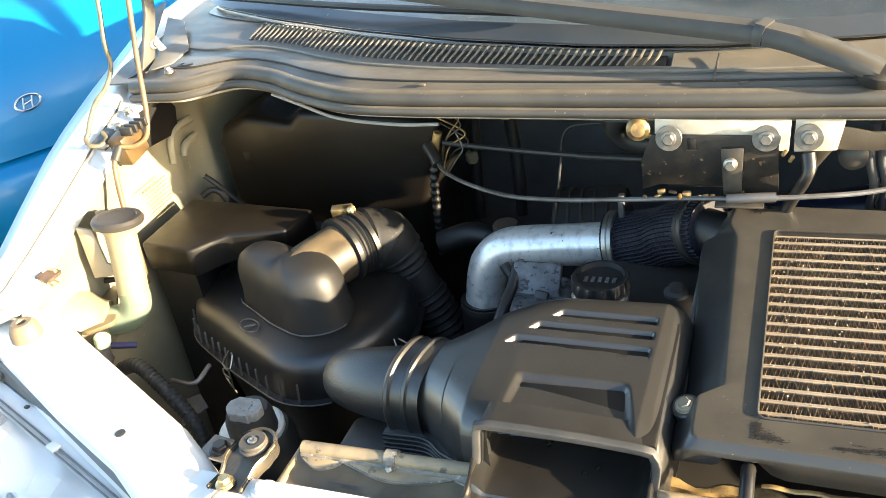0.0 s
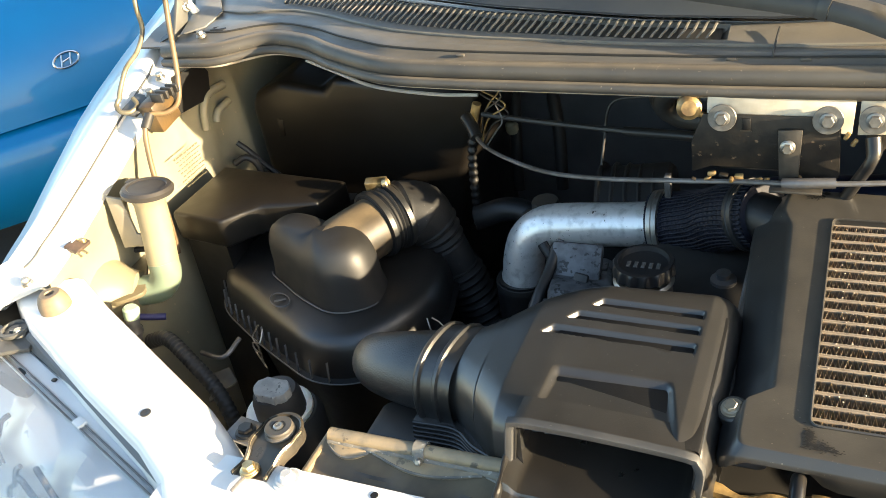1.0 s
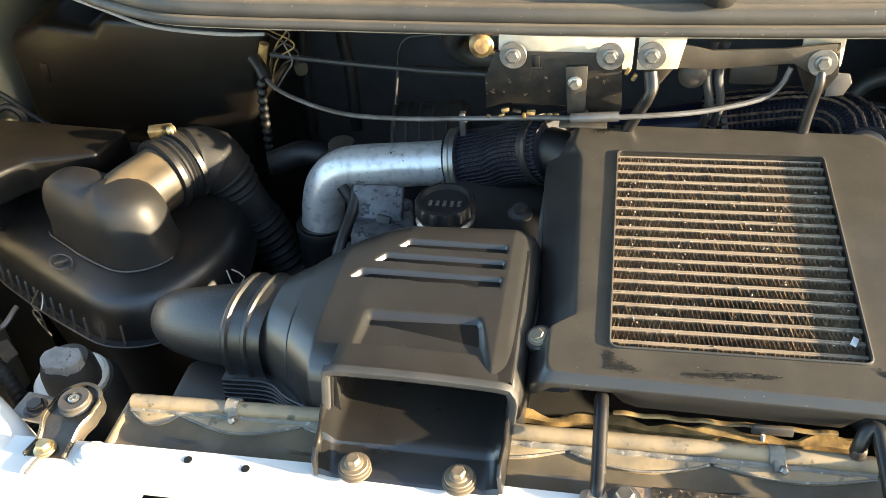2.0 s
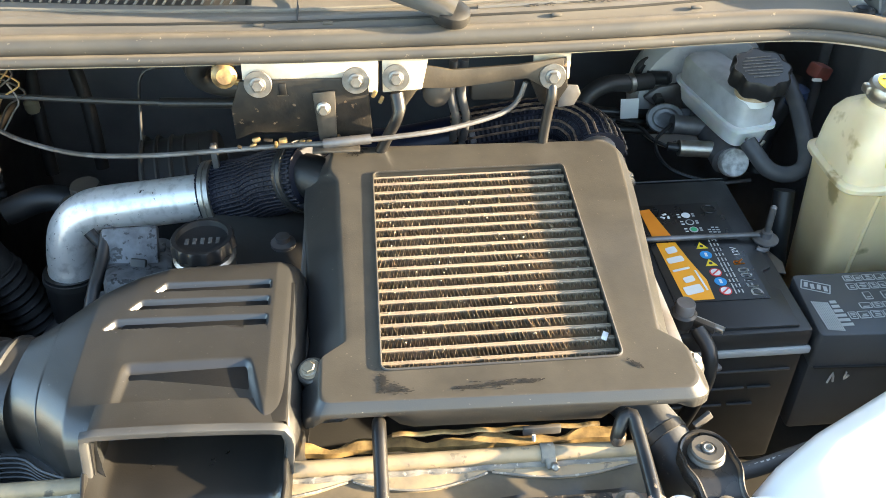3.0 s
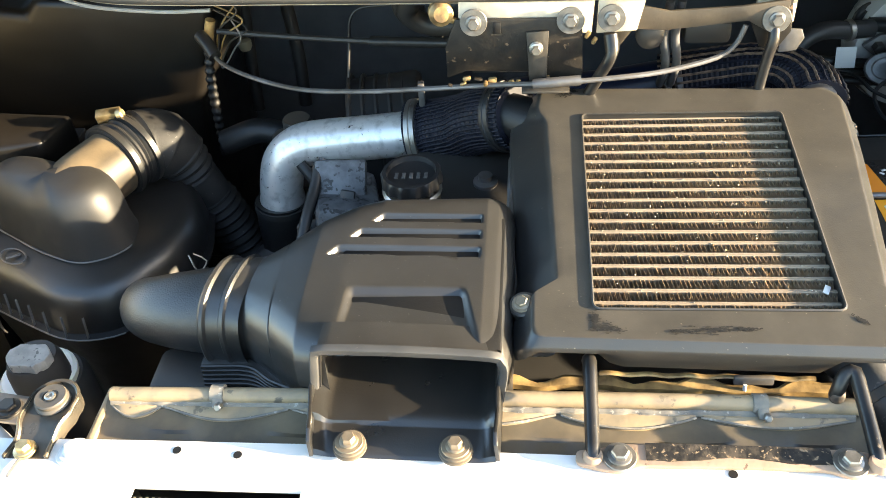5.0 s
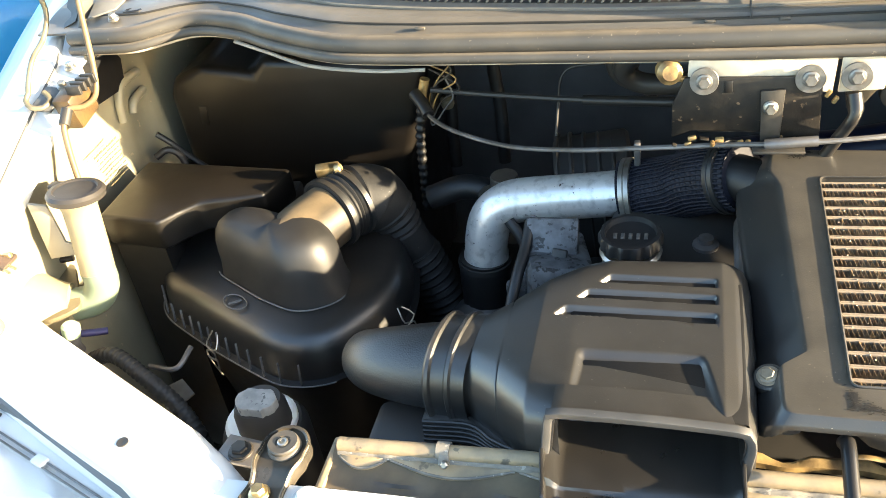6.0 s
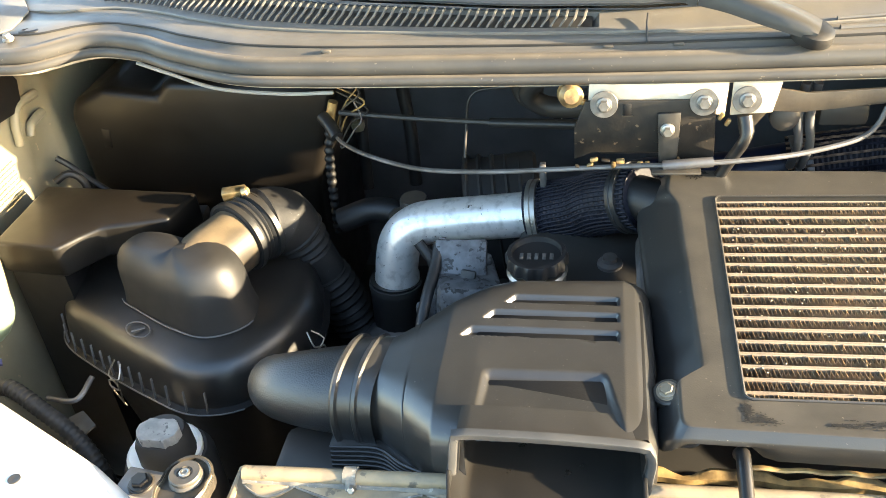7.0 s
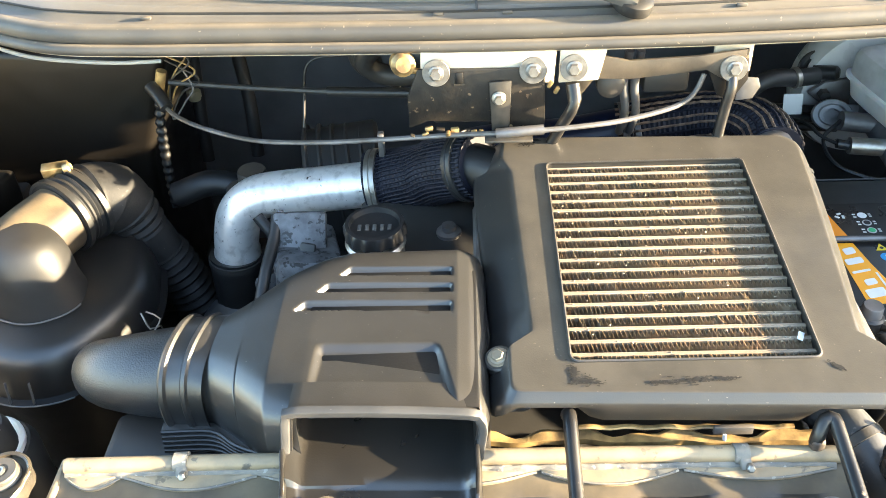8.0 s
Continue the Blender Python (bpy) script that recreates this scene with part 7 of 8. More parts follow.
    sh = thing("air_guide", (0.2, 0.115, 0.84), "thin dusty sheet-metal air guide under the intercooler", "air guide")
    rows = []
    for k in range(41):
        x = lerp(0.022, 0.315, k / 40)
        w = 0.0012 * math.sin(x * 70) + 0.0007 * math.sin(x * 163)
        y = 0.086 - 0.004 * smoothstep(0.10, 0.25, x) + w
        rows.append([(x, y, 0.8370), (x, y + 0.0005, 0.8425), (x, y + 0.007 + 2 * w, 0.8440 + w), (x, y + 0.011 + 3 * w, 0.8420)])
    part("sheet_metal", sheet(rows, 0.0015), M_GOLD, sh)
    line = [(lerp(0.118, 0.292, k / 20), 0.0930 - 0.003 * k / 20, 0.8515 + 0.0010 * math.sin(k * 1.7)) for k in range(21)]
    part("rolled_edge", tube(line, 0.0024, 8, flat=0.7), M_GOLD, sh, "rolled golden edge")
    part("grey_tab", box((0.243, 0.0885, 0.8510), (0.032, 0.004, 0.009), 0.001), M_DULLALU, sh)
    part("tab_pin", tube([(0.236, 0.0860, 0.848), (0.236, 0.0845, 0.842)], 0.0016, 6), M_PAPER, sh, "small white pin")


M_GREYHOSE = material("worn_grey_hose", (0.055, 0.058, 0.062), 0.45, other=(0.075, 0.075, 0.075), scale=30, spots=(0.16, 0.15, 0.14), spot_scale=160, spot_level=0.68, bump=0.3)
M_STRAP = material("dark_strap_steel", (0.032, 0.030, 0.028), 0.28, 0.4, other=(0.055, 0.050, 0.045), scale=45)
M_STRAPEDGE = material("worn_strap_edge", (0.34, 0.28, 0.19), 0.4, 0.5, other=(0.20, 0.16, 0.10), scale=80)


def mount_bracket(xt, xb, dark):
    """A dished strap: round at the bushing, stepping down to its bolt."""
    t = thing("radiator_mount", (xb, 0.03, 0.84), "bent steel radiator mount with a rubber bushing", "mount bracket", "radiator mounts")
    m = M_STRAP if dark else material("brown_steel", (0.085, 0.078, 0.066), 0.30, 0.6, other=(0.13, 0.11, 0.085), scale=40)
    side = []
    for k in range(31):
        u = k / 30
        if u < 0.42:
            a = radians(lerp(90, -12, u / 0.42))
            side.append((0.0210 * math.cos(a), 0.045 + 0.0210 * math.sin(a)))
        else:
            q = (u - 0.42) / 0.58
            side.append((0.0205 - 0.0030 * smoothstep(0.1, 0.5, q) + 0.0012 * math.sin(q * 7), lerp(0.0405, -0.007, q)))
    def zs(y):
        return 0.8525 + 0.0070 * smoothstep(0.006, 0.026, y)
    def xs(y):
        return lerp(xb, xt, min(1.0, max(0.0, (y + 0.007) / 0.052)))
    rows = []
    for dx, y in side:
        rows.append([(xs(y) + dx * f, y, zs(y) + 0.0030 * max(0.0, abs(f) - 0.86) / 0.14) for f in (-1, -0.93, -0.86, -0.5, 0, 0.5, 0.86, 0.93, 1)])
    part("strap", sheet(rows, 0.0024), m, t, sharp=30)
    for e in (-1, 1):
        pts = [(xs(y) + e * dx, y, zs(y) + 0.0020) for dx, y in side]
        flange = [[(x, y, z + 0.0022), (x + e * 0.0012, y, z), (x + e * 0.0012, y, z - 0.013)] for x, y, z in pts]
        part("side_flange", sheet(flange, 0.0018), m, t)
        part("raised_edge", tube(pts[10:], 0.0013, 8, smooth=False), M_IRON if dark else M_STRAPEDGE, t, "worn raised edge")
    m_bush = bpy.data.materials["bushing_rubber"] if "bushing_rubber" in bpy.data.materials else material("bushing_rubber", (0.060, 0.055, 0.048), 0.5, other=(0.085, 0.075, 0.062), scale=60)
    part("bushing", lathe([(0.0150, 0), (0.0152, 0.002), (0.0135, 0.0042), (0.0138, 0.0075), (0.0128, 0.0088), (0.0070, 0.0085), (0.0066, 0.0074), (0.0002, 0.0074)], 28, pose(xt, 0.045, 0.8590)), m_bush, t, "dusty rubber bushing")
    part("pin", lathe([(0.0048, 0), (0.0048, 0.0022), (0.0036, 0.0028), (0.0024, 0.0024), (0.0022, 0.001), (0.0002, 0.001)], 14, pose(xt, 0.045, 0.8660)), M_STEEL, t)
    bolt(t, (xb - 0.002, -0.0005, 0.8540), mesh=BOLT_GOLD if not dark else BOLT_LOW)
    part("tail", tube([(xb - 0.002, -0.006, 0.8545), (xb - 0.004, -0.018, 0.8550), (xb - 0.0055, -0.026, 0.8545)], 0.0016, 6), M_DULLALU, t)


def front_clutter():
    mount_bracket(-0.342, -0.3465, False)
    mount_bracket(0.368, 0.374, True)
    e = thing("mount_ear", (-0.40, 0.085, 0.83), "small dark ear with a bolt beside the mount", "bracket")
    part("ear", box((-0.397, 0.058, 0.832), (0.045, 0.030, 0.004), 0.0015, turn=(0, 0, -8)), M_DULLALU, e)
    bolt(e, (-0.397, 0.056, 0.834), mesh=bolt_mesh(0.008, 0.012, M_IRON))
    h = thing("radiator_hose", (0.34, 0.11, 0.84), "fat black radiator hose passing under the intercooler", "hose")
    part("hose", tube([(0.300, 0.19, 0.815), (0.325, 0.145, 0.828), (0.347, 0.105, 0.828), (0.362, 0.072, 0.815), (0.370, 0.058, 0.775)], 0.0205, 20), M_GREYHOSE, h)
    part("band", lathe([(0.0205, -0.005), (0.0220, -0.004), (0.0220, 0.004), (0.0205, 0.005)], 26, Matrix.Translation((0.352, 0.094, 0.825)) @ Vector((0.35, -0.7, -0.2)).to_track_quat("Z", "Y").to_matrix().to_4x4()), M_TAB, h)
    part("clip_ear", box((0.383, 0.092, 0.845), (0.018, 0.004, 0.010), 0.001, turn=(0, -30, 20)), M_DULLALU, h)
    g = thing("overflow_hose", (0.45, 0.08, 0.80), "black hose with pale printing running to the tank", "hose")
    part("hose", tube([(0.385, 0.046, 0.828), (0.405, 0.049, 0.828), (0.428, 0.0545, 0.827), (0.462, 0.065, 0.826), (0.50, 0.080, 0.820), (0.56, 0.110, 0.80)], 0.0072, 14), material("grey_hose", (0.045, 0.045, 0.047), 0.5, other=(0.06, 0.058, 0.055)), g)
    for k in range(7):
        u = k / 6
        part("print_bar", box((lerp(0.412, 0.446, u), lerp(0.0495, 0.0590, u), lerp(0.8342, 0.8332, u)), (0.0034, 0.0022, 0.0008), 0, turn=(20, 2, 17)), M_GREY_PRINT, g)


# ---- battery corner ----
def battery():
    t = thing("battery", (0.472, 0.375, 0.60), "black car battery with an orange printed label, under a hold-down bar", "battery")
    part("case", box((0.476, 0.375, 0.690), (0.160, 0.270, 0.20), 0.006), M_BATT, t)
    part("lid", box((0.474, 0.376, 0.787), (0.166, 0.278, 0.024), 0.004), M_BATT, t)
    part("raised_top", prism([(0.392, 0.244), (0.543, 0.242), (0.544, 0.298), (0.536, 0.304), (0.536, 0.330), (0.548, 0.336), (0.548, 0.508), (0.392, 0.508)], 0.798, 0.8030, 0.0016), M_BATT, t)
    part("grip_strip", box((0.486, 0.2375, 0.771), (0.146, 0.006, 0.009), 0.002), M_GREY_PRINT, t, "grey moulded grip strip")
    for k, (xa, xb) in enumerate(((0.40, 0.545), (0.40, 0.452), (0.456, 0.500), (0.504, 0.530), (0.40, 0.44), (0.445, 0.480), (0.486, 0.515))):
        row = (0, 1, 1, 1, 2, 2, 2)[k]
        part("case_rib", box(((xa + xb) / 2, 0.2385, 0.742 - 0.026 * row), (xb - xa, 0.003, 0.0022), 0.0008), M_FUSE, t)
    z = 0.8036
    lab = part("label", box((0.475, 0.372, z), (0.104, 0.176, 0.0008), 0), material("label_black", (0.012, 0.012, 0.013), 0.3), t, "glossy black printed label")
    field = [(0.435, 0.286), (0.467, 0.287), (0.4685, 0.318), (0.460, 0.352), (0.4535, 0.386), (0.431, 0.386)]
    part("orange_field", prism(field, z + 0.0004, z + 0.0008, 0), material("amber_print", (0.90, 0.40, 0.02), 0.42, other=(0.88, 0.34, 0.02), bump=0.02), lab, "amber field with a white name bar")
    part("orange_corner", prism([(0.430, 0.3925), (0.4535, 0.393), (0.441, 0.452), (0.428, 0.450)], z + 0.0004, z + 0.0008, 0), M_ORANGE, lab, "orange corner flash")
    # the maker's name as plain white shapes
    for k, (w, hgt) in enumerate(((0.021, 0.015), (0.013, 0.011), (0.021, 0.0052), (0.020, 0.0115), (0.013, 0.0125))):
        part("name_shape", prism(round_poly([(-w / 2, -hgt / 2), (w / 2, -hgt / 2 + 0.002), (w / 2, hgt / 2), (-w / 2, hgt / 2 - 0.002)], 0.0024, 4), 0, 0.0004, 0, m=pose(0.449 - 0.0016 * k + (0.002 if k in (1, 4) else 0), 0.303 + 0.0172 * k, z + 0.0009, 0, 0, 8)), M_PAPER, lab)
    part("name_line", box((0.4622, 0.318, z + 0.0010), (0.0022, 0.034, 0.0003), 0, turn=(0, 0, 6)), M_PAPER, lab)
    def word(name, text, size, x, y, mat, turn=90.0):
        part(name, letters(text, size, pose(x, y, z + 0.0008, 0, 0, turn), 0.0002), mat, lab, recalc=False)
    for dx in (0.0, 0.0005):
        word("lettering", "DF100", 0.0172, 0.5155 + dx, 0.312, M_PAPER, 93)
        word("lettering", "R", 0.0172, 0.5140 + dx, 0.3450, M_ORANGE, 93)
    word("lettering", "12V", 0.0100, 0.5165, 0.3640, M_PAPER, 93)
    for k, (mat, shape) in enumerate(((M_RED_PRINT, 0), (M_BLUE_PRINT, 0), (M_RED_PRINT, 0), (M_YELLOW, 1), (M_BLUE_PRINT, 0), (M_YELLOW, 1))):
        x, y = 0.4830 - 0.0004 * k, 0.2985 + 0.0155 * k
        if shape:
            part("sign", lathe([(0.0078, 0), (0.0078, 0.0005)], 3, pose(x, y, z + 0.0005, 0, 0, 90)), mat, lab)
            part("sign_mark", lathe([(0.0022, 0), (0.0022, 0.0003)], 6, pose(x, y, z + 0.0011)), M_BATT, lab)
        else:
            part("sign", lathe([(0.0068, 0), (0.0068, 0.0005)], 24, pose(x, y, z + 0.0005)), mat, lab)
            if mat is M_RED_PRINT:
                part("sign_disc", lathe([(0.0054, 0), (0.0054, 0.0003)], 20, pose(x, y, z + 0.0010)), M_PAPER, lab)
                part("sign_mark", box((x, y, z + 0.0015), (0.011, 0.0018, 0.0002), 0, turn=(0, 0, 40)), M_RED_PRINT, lab)
            else:
                part("sign_mark", box((x, y, z + 0.0012), (0.003, 0.0066, 0.0003), 0.0001), M_PAPER, lab)
    rng = random.Random(2)
    for k in range(33):
        col, row = k // 11, k % 11
        y = 0.297 + 0.0090 * row
        part("small_print", box((0.4930 + 0.0040 * col, y, z + 0.0008), (0.0014, 0.0068 + rng.uniform(-0.003, 0.0015), 0.0003), 0), M_GREY_PRINT, lab)
    for k in range(14):
        part("small_print", box((0.5005 + 0.0050 * (k % 3), 0.388 + 0.0046 * (k // 3) + 0.004 * (k % 3), z + 0.0008), (0.0036, 0.0018, 0.0003), 0), M_GREY_PRINT, lab)
    for k in range(3):
        part("test_eye", lathe([(0.0052, 0), (0.0052, 0.0005)], 18, pose(0.4825 - 0.0006 * k, 0.408 + 0.0142 * k, z + 0.0005)), (M_GREY_PRINT, M_GREY_PRINT, M_PAPER)[k], lab)
        if k < 2:
            part("test_dot", lathe([(0.0038, 0), (0.0038, 0.0003)], 16, pose(0.4825 - 0.0006 * k, 0.408 + 0.0142 * k, z + 0.0010)), (M_GREEN, M_BATT)[k], lab)
        for j in range(2):
            part("test_bar", box((0.4735 - 0.0006 * k, 0.405 + 0.0142 * k + 0.0050 * j, z + 0.0008), (0.0036, 0.0020, 0.0003), 0), M_PAPER, lab)
            part("test_bar", box((0.4912 - 0.0006 * k, 0.406 + 0.0142 * k + 0.0040 * j, z + 0.0008), (0.0030, 0.0022, 0.0003), 0), M_GREY_PRINT, lab)
    for k in range(3):
        a = radians(90 + 120 * k)
        part("recycle_mark", box((0.456 + 0.0040 * math.cos(a), 0.436 + 0.0040 * math.sin(a), z + 0.0008), (0.0030, 0.0056, 0.0004), 0.0001, turn=(0, 0, 90 + 120 * k + 25)), M_PAPER, lab)
    part("vent_plug", lathe([(0.0085, 0), (0.009, 0.001), (0.0085, 0.0022), (0.0068, 0.0022), (0.0062, 0.001)], 24, pose(0.513, 0.447, 0.8030)), M_BATT, t)
    part("rear_seam", box((0.474, 0.5135, 0.8015), (0.16, 0.0016, 0.0016), 0.0004), M_FUSE, t)
    b = thing("hold_down", (0.50, 0.40, 0.81), "thin steel battery hold-down bar with a long stud", "battery clamp")
    part("bar", tube([(0.372, 0.3885, 0.8085), (0.45, 0.3885, 0.8085), (0.53, 0.387, 0.8085), (0.550, 0.385, 0.8095), (0.558, 0.383, 0.807)], 0.0032, 10), M_DULLALU, b)
    part("stud", lathe([(0.0038, 0), (0.0038, 0.06), (0.002, 0.062)], 12, pose(0.558, 0.382, 0.790)), M_DULLALU, b)
    part("nut", lathe([(0.0150, -0.001), (0.0150, 0.001), (0.0065, 0.003), (0.0065, 0.010), (0.004, 0.011)], 20, pose(0.558, 0.382, 0.806)), M_DULLALU, b)
    part("hook", tube([(0.562, 0.380, 0.802), (0.556, 0.370, 0.800), (0.548, 0.366, 0.802), (0.543, 0.368, 0.804)], 0.0035, 8), M_DULLALU, b)
    part("stay", prism([(0.548, 0.337), (0.566, 0.333), (0.570, 0.352), (0.560, 0.380), (0.550, 0.384)], 0.792, 0.7945, 0.0008), M_IRON, b, "folded black stay")
    c = thing("battery_terminal", (0.415, 0.255, 0.80), "grey lead battery terminal clamp with a taped cable", "battery terminal")
    part("post", lathe([(0.0105, 0.800), (0.0100, 0.832), (0.009, 0.834)], 20, pose(0.420, 0.252, 0)), M_DULLALU, c, "bright lead post")
    part("clamp", lathe([(0.0125, 0.806), (0.0135, 0.808), (0.0135, 0.820), (0.011, 0.822)], 20, pose(0.420, 0.252, 0)), M_IRON, c)
    part("clamp_ear", box((0.437, 0.238, 0.815), (0.026, 0.009, 0.010), 0.003, turn=(0, 0, -40)), M_IRON, c)
    part("clamp_bolt", lathe([(0.004, -0.018), (0.004, 0.018)], 10, pose(0.440, 0.238, 0.816, 90, 0, 50)), M_STEEL, c)
    part("cable", tube([(0.430, 0.235, 0.812), (0.438, 0.215, 0.80), (0.438, 0.205, 0.775), (0.432, 0.205, 0.74), (0.42, 0.21, 0.68)], 0.008, 12), M_RUBBER, c)
    part("ring_lug", box((0.442, 0.222, 0.772), (0.03, 0.02, 0.006), 0.003, turn=(0, 10, 20)), M_DULLALU, c)


def fuse_box():
    t = thing("fuse_box", (0.66, 0.28, 0.65), "black fuse box with a printed white layout on its lid", "fuse box")
    part("base", box((0.660, 0.283, 0.69), (0.184, 0.080, 0.11), 0.006), M_FUSE, t)
    lid = part("lid", prism(round_poly([(0.562, 0.232), (0.756, 0.222), (0.756, 0.326), (0.570, 0.328)], 0.006, 4), 0.748, 0.7955, 0.006, 3), M_FUSE, t)
    part("lid_rim", box((0.660, 0.2275, 0.749), (0.188, 0.006, 0.003), 0.001, turn=(0, 0, -3)), M_BATT, t)
    z = 0.7960
    rng = random.Random(11)
    for k in range(9):
        part("print_block", box((0.5735 + 0.0020 * k, 0.261 - 0.0004 * k, z), (0.0014, 0.044, 0.0005), 0), M_GREY_PRINT, lid)
    for k in range(6):
        part("print_block", box((0.5960, 0.245 + 0.0070 * k, z), (0.014 - 0.0014 * k, 0.0042, 0.0005), 0), M_GREY_PRINT, lid)
    for e in ((0, 0.0072, 0.030, 0.0012), (0, -0.0072, 0.030, 0.0012), (0.0150, 0, 0.0012, 0.0145), (-0.0150, 0, 0.0012, 0.0145)):
        q = pose(0.588, 0.306, z, 0, 0, -24) @ Vector((e[0], e[1], 0))
        part("print_diamond", box(q, (e[2], e[3], 0.0004), 0, turn=(0, 0, -24)), M_GREY_PRINT, lid)
    for k in range(4):
        q = pose(0.588, 0.306, z, 0, 0, -24) @ Vector((-0.0102 + 0.0068 * k, 0.0005 * (-1) ** k, 0))
        part("print_sign", box(q, (0.0040, 0.0080, 0.0004), 0, turn=(0, 0, -24 + 12 * (k % 2))), M_GREY_PRINT, lid)
    for row, (y, x0, h) in enumerate(((0.3165, 0.624, 0.0095), (0.3030, 0.612, 0.0105), (0.2870, 0.622, 0.0120), (0.2720, 0.608, 0.0090), (0.2580, 0.604, 0.0110))):
        x = x0
        while x < 0.748:
            w = rng.choice((0.0090, 0.0105, 0.0130))
            if rng.random() > (0.30 if row == 2 else 0.06):
                part("fuse_mark", prism(round_poly([(x, y - h / 2), (x + w, y - h / 2), (x + w, y + h / 2), (x, y + h / 2)], 0.0015, 3), z - 0.0002, z + 0.0002, 0), M_GREY_PRINT, lid)
                part("fuse_void", box((x + w / 2, y, z + 0.0003), (w - 0.0022, h - 0.0022, 0.0003), 0), M_FUSE, lid)
                for j in range(rng.choice((1, 2, 2, 3))):
                    part("fuse_text", box((x + w / 2 + rng.uniform(-0.0006, 0.0006), y - h * 0.24 + 0.0026 * j, z + 0.0006), (w * rng.uniform(0.35, 0.62), 0.0013, 0.0003), 0), M_GREY_PRINT, lid)
            x += w + 0.0012
    part("lettering", letters("USE THE DESIGNATED FUSE", 0.0078, pose(0.686, 0.2385, z, 0, 0, -3), 0.0002), M_GREY_PRINT, lid, recalc=False)
    part("dotted_print", letters("- - - - - - - - - - -", 0.0090, pose(0.690, 0.2475, z, 0, 0, -2), 0.0002), M_GREY_PRINT, lid, recalc=False)
    part("chalk_mark", tube([(0.596, 0.2415, 0.712), (0.599, 0.2415, 0.727), (0.602, 0.2415, 0.713)], 0.0012, 6), M_PAPER, t, "white chalk mark")
    part("chalk_mark", tube([(0.614, 0.2415, 0.727), (0.614, 0.2415, 0.716), (0.618, 0.2415, 0.722)], 0.0012, 6), M_PAPER, t)


def coolant_tank():
    t = thing("coolant_tank", (0.71, 0.43, 0.68), "yellowed translucent coolant tank with a metal cap", "coolant tank")
    c = (0.690, 0.424)
    body = [oval(*c, hx, hy, z, p, 0, 72) for hx, hy, z, p in ((0.044, 0.038, 0.66, 5), (0.050, 0.044, 0.67, 6), (0.055, 0.048, 0.80, 6), (0.058, 0.051, 0.866, 6), (0.059, 0.052, 0.871, 6))]
    part("lower_shell", loft(body), M_TANKLOW, t, sharp=50)
    part("seam", loft([oval(*c, hx, hy, z, 6, 0, 72) for hx, hy, z in ((0.058, 0.051, 0.869), (0.064, 0.057, 0.870), (0.0655, 0.0585, 0.872), (0.0655, 0.0585, 0.8765), (0.064, 0.057, 0.878), (0.058, 0.051, 0.879))], cap=False), M_TANK, t, "welded seam flange")
    up = [oval(c[0] + dx, c[1] + dy, hx, hy, z, p, 0, 72) for hx, hy, z, p, dx, dy in ((0.059, 0.052, 0.877, 6, 0, 0), (0.0575, 0.051, 0.905, 5.5, 0, 0), (0.0545, 0.0485, 0.928, 5, 0, 0), (0.049, 0.043, 0.940, 4, 0, 0), (0.040, 0.036, 0.946, 3, -0.006, 0.0), (0.027, 0.026, 0.949, 2.4, -0.014, 0.0), (0.021, 0.021, 0.952, 2, -0.016, 0.0), (0.020, 0.020, 0.962, 2, -0.016, 0.0))]
    part("upper_shell", loft(up), M_TANK, t, sharp=60)
    k = Matrix.Translation((c[0] - 0.016, c[1], 0.960)) @ pose(0, 0, 0, 8, 4, 0)
    cap = part("cap", lathe([(0.0225, 0), (0.0240, 0.002), (0.0240, 0.013), (0.022, 0.017), (0.017, 0.0185), (0.004, 0.019)], 30, k), M_STEEL, t, "bare metal pressure cap")
    part("cap_ear", box((c[0] + 0.007, c[1], 0.968), (0.010, 0.013, 0.010), 0.003), M_STEEL, cap)
    part("cap_ear", box((c[0] - 0.039, c[1] + 0.003, 0.971), (0.010, 0.013, 0.010), 0.003), M_STEEL, cap)
    part("cap_label", lathe([(0.0165, 0), (0.0165, 0.0008), (0.004, 0.001)], 26, k @ pose(0, 0, 0.0186)), M_YELLOW, cap, "yellow warning disc")
    for j in range(3):
        part("label_bar", prism([(-0.010 + 0.002 * j, 0.0080 - 0.0065 * j), (0.010 - 0.002 * j, 0.0080 - 0.0065 * j), (0.010 - 0.002 * j, 0.0055 - 0.0065 * j), (-0.010 + 0.002 * j, 0.0055 - 0.0065 * j)], 0.0196, 0.0202, 0, m=k), M_BATT, cap)
    part("sticker", box((0.694, 0.3738, 0.914), (0.058, 0.0014, 0.022), 0.0004, turn=(-5, 0, 0)), material("pale_yellow_sticker", (0.72, 0.60, 0.16), 0.5, other=(0.66, 0.56, 0.22)), t, "faded yellow sticker")
    part("front_rib", tube([(0.672, 0.374, 0.865), (0.670, 0.376, 0.80), (0.668, 0.378, 0.72)], 0.003, 8), M_TANKLOW, t)
    s = thing("tank_strap", (0.80, 0.37, 0.80), "dark bracket beside the coolant tank", "bracket")
    part("strap", box((0.745, 0.352, 0.80), (0.03, 0.012, 0.06), 0.004), M_DULLALU, s)
    part("knob", lathe([(0.012, 0), (0.014, 0.005), (0.012, 0.014), (0.006, 0.016)], 16, pose(0.737, 0.348, 0.825, 70, 0, 0)), M_RUBBER, s)


M_EAR = material("cast_ear", (0.24, 0.245, 0.25), 0.5, 0.4, other=(0.16, 0.16, 0.16), scale=60, bump=0.4)
M_CAPPRINT = material("worn_cap_print", (0.15, 0.14, 0.125), 0.6, other=(0.06, 0.057, 0.052), scale=240)


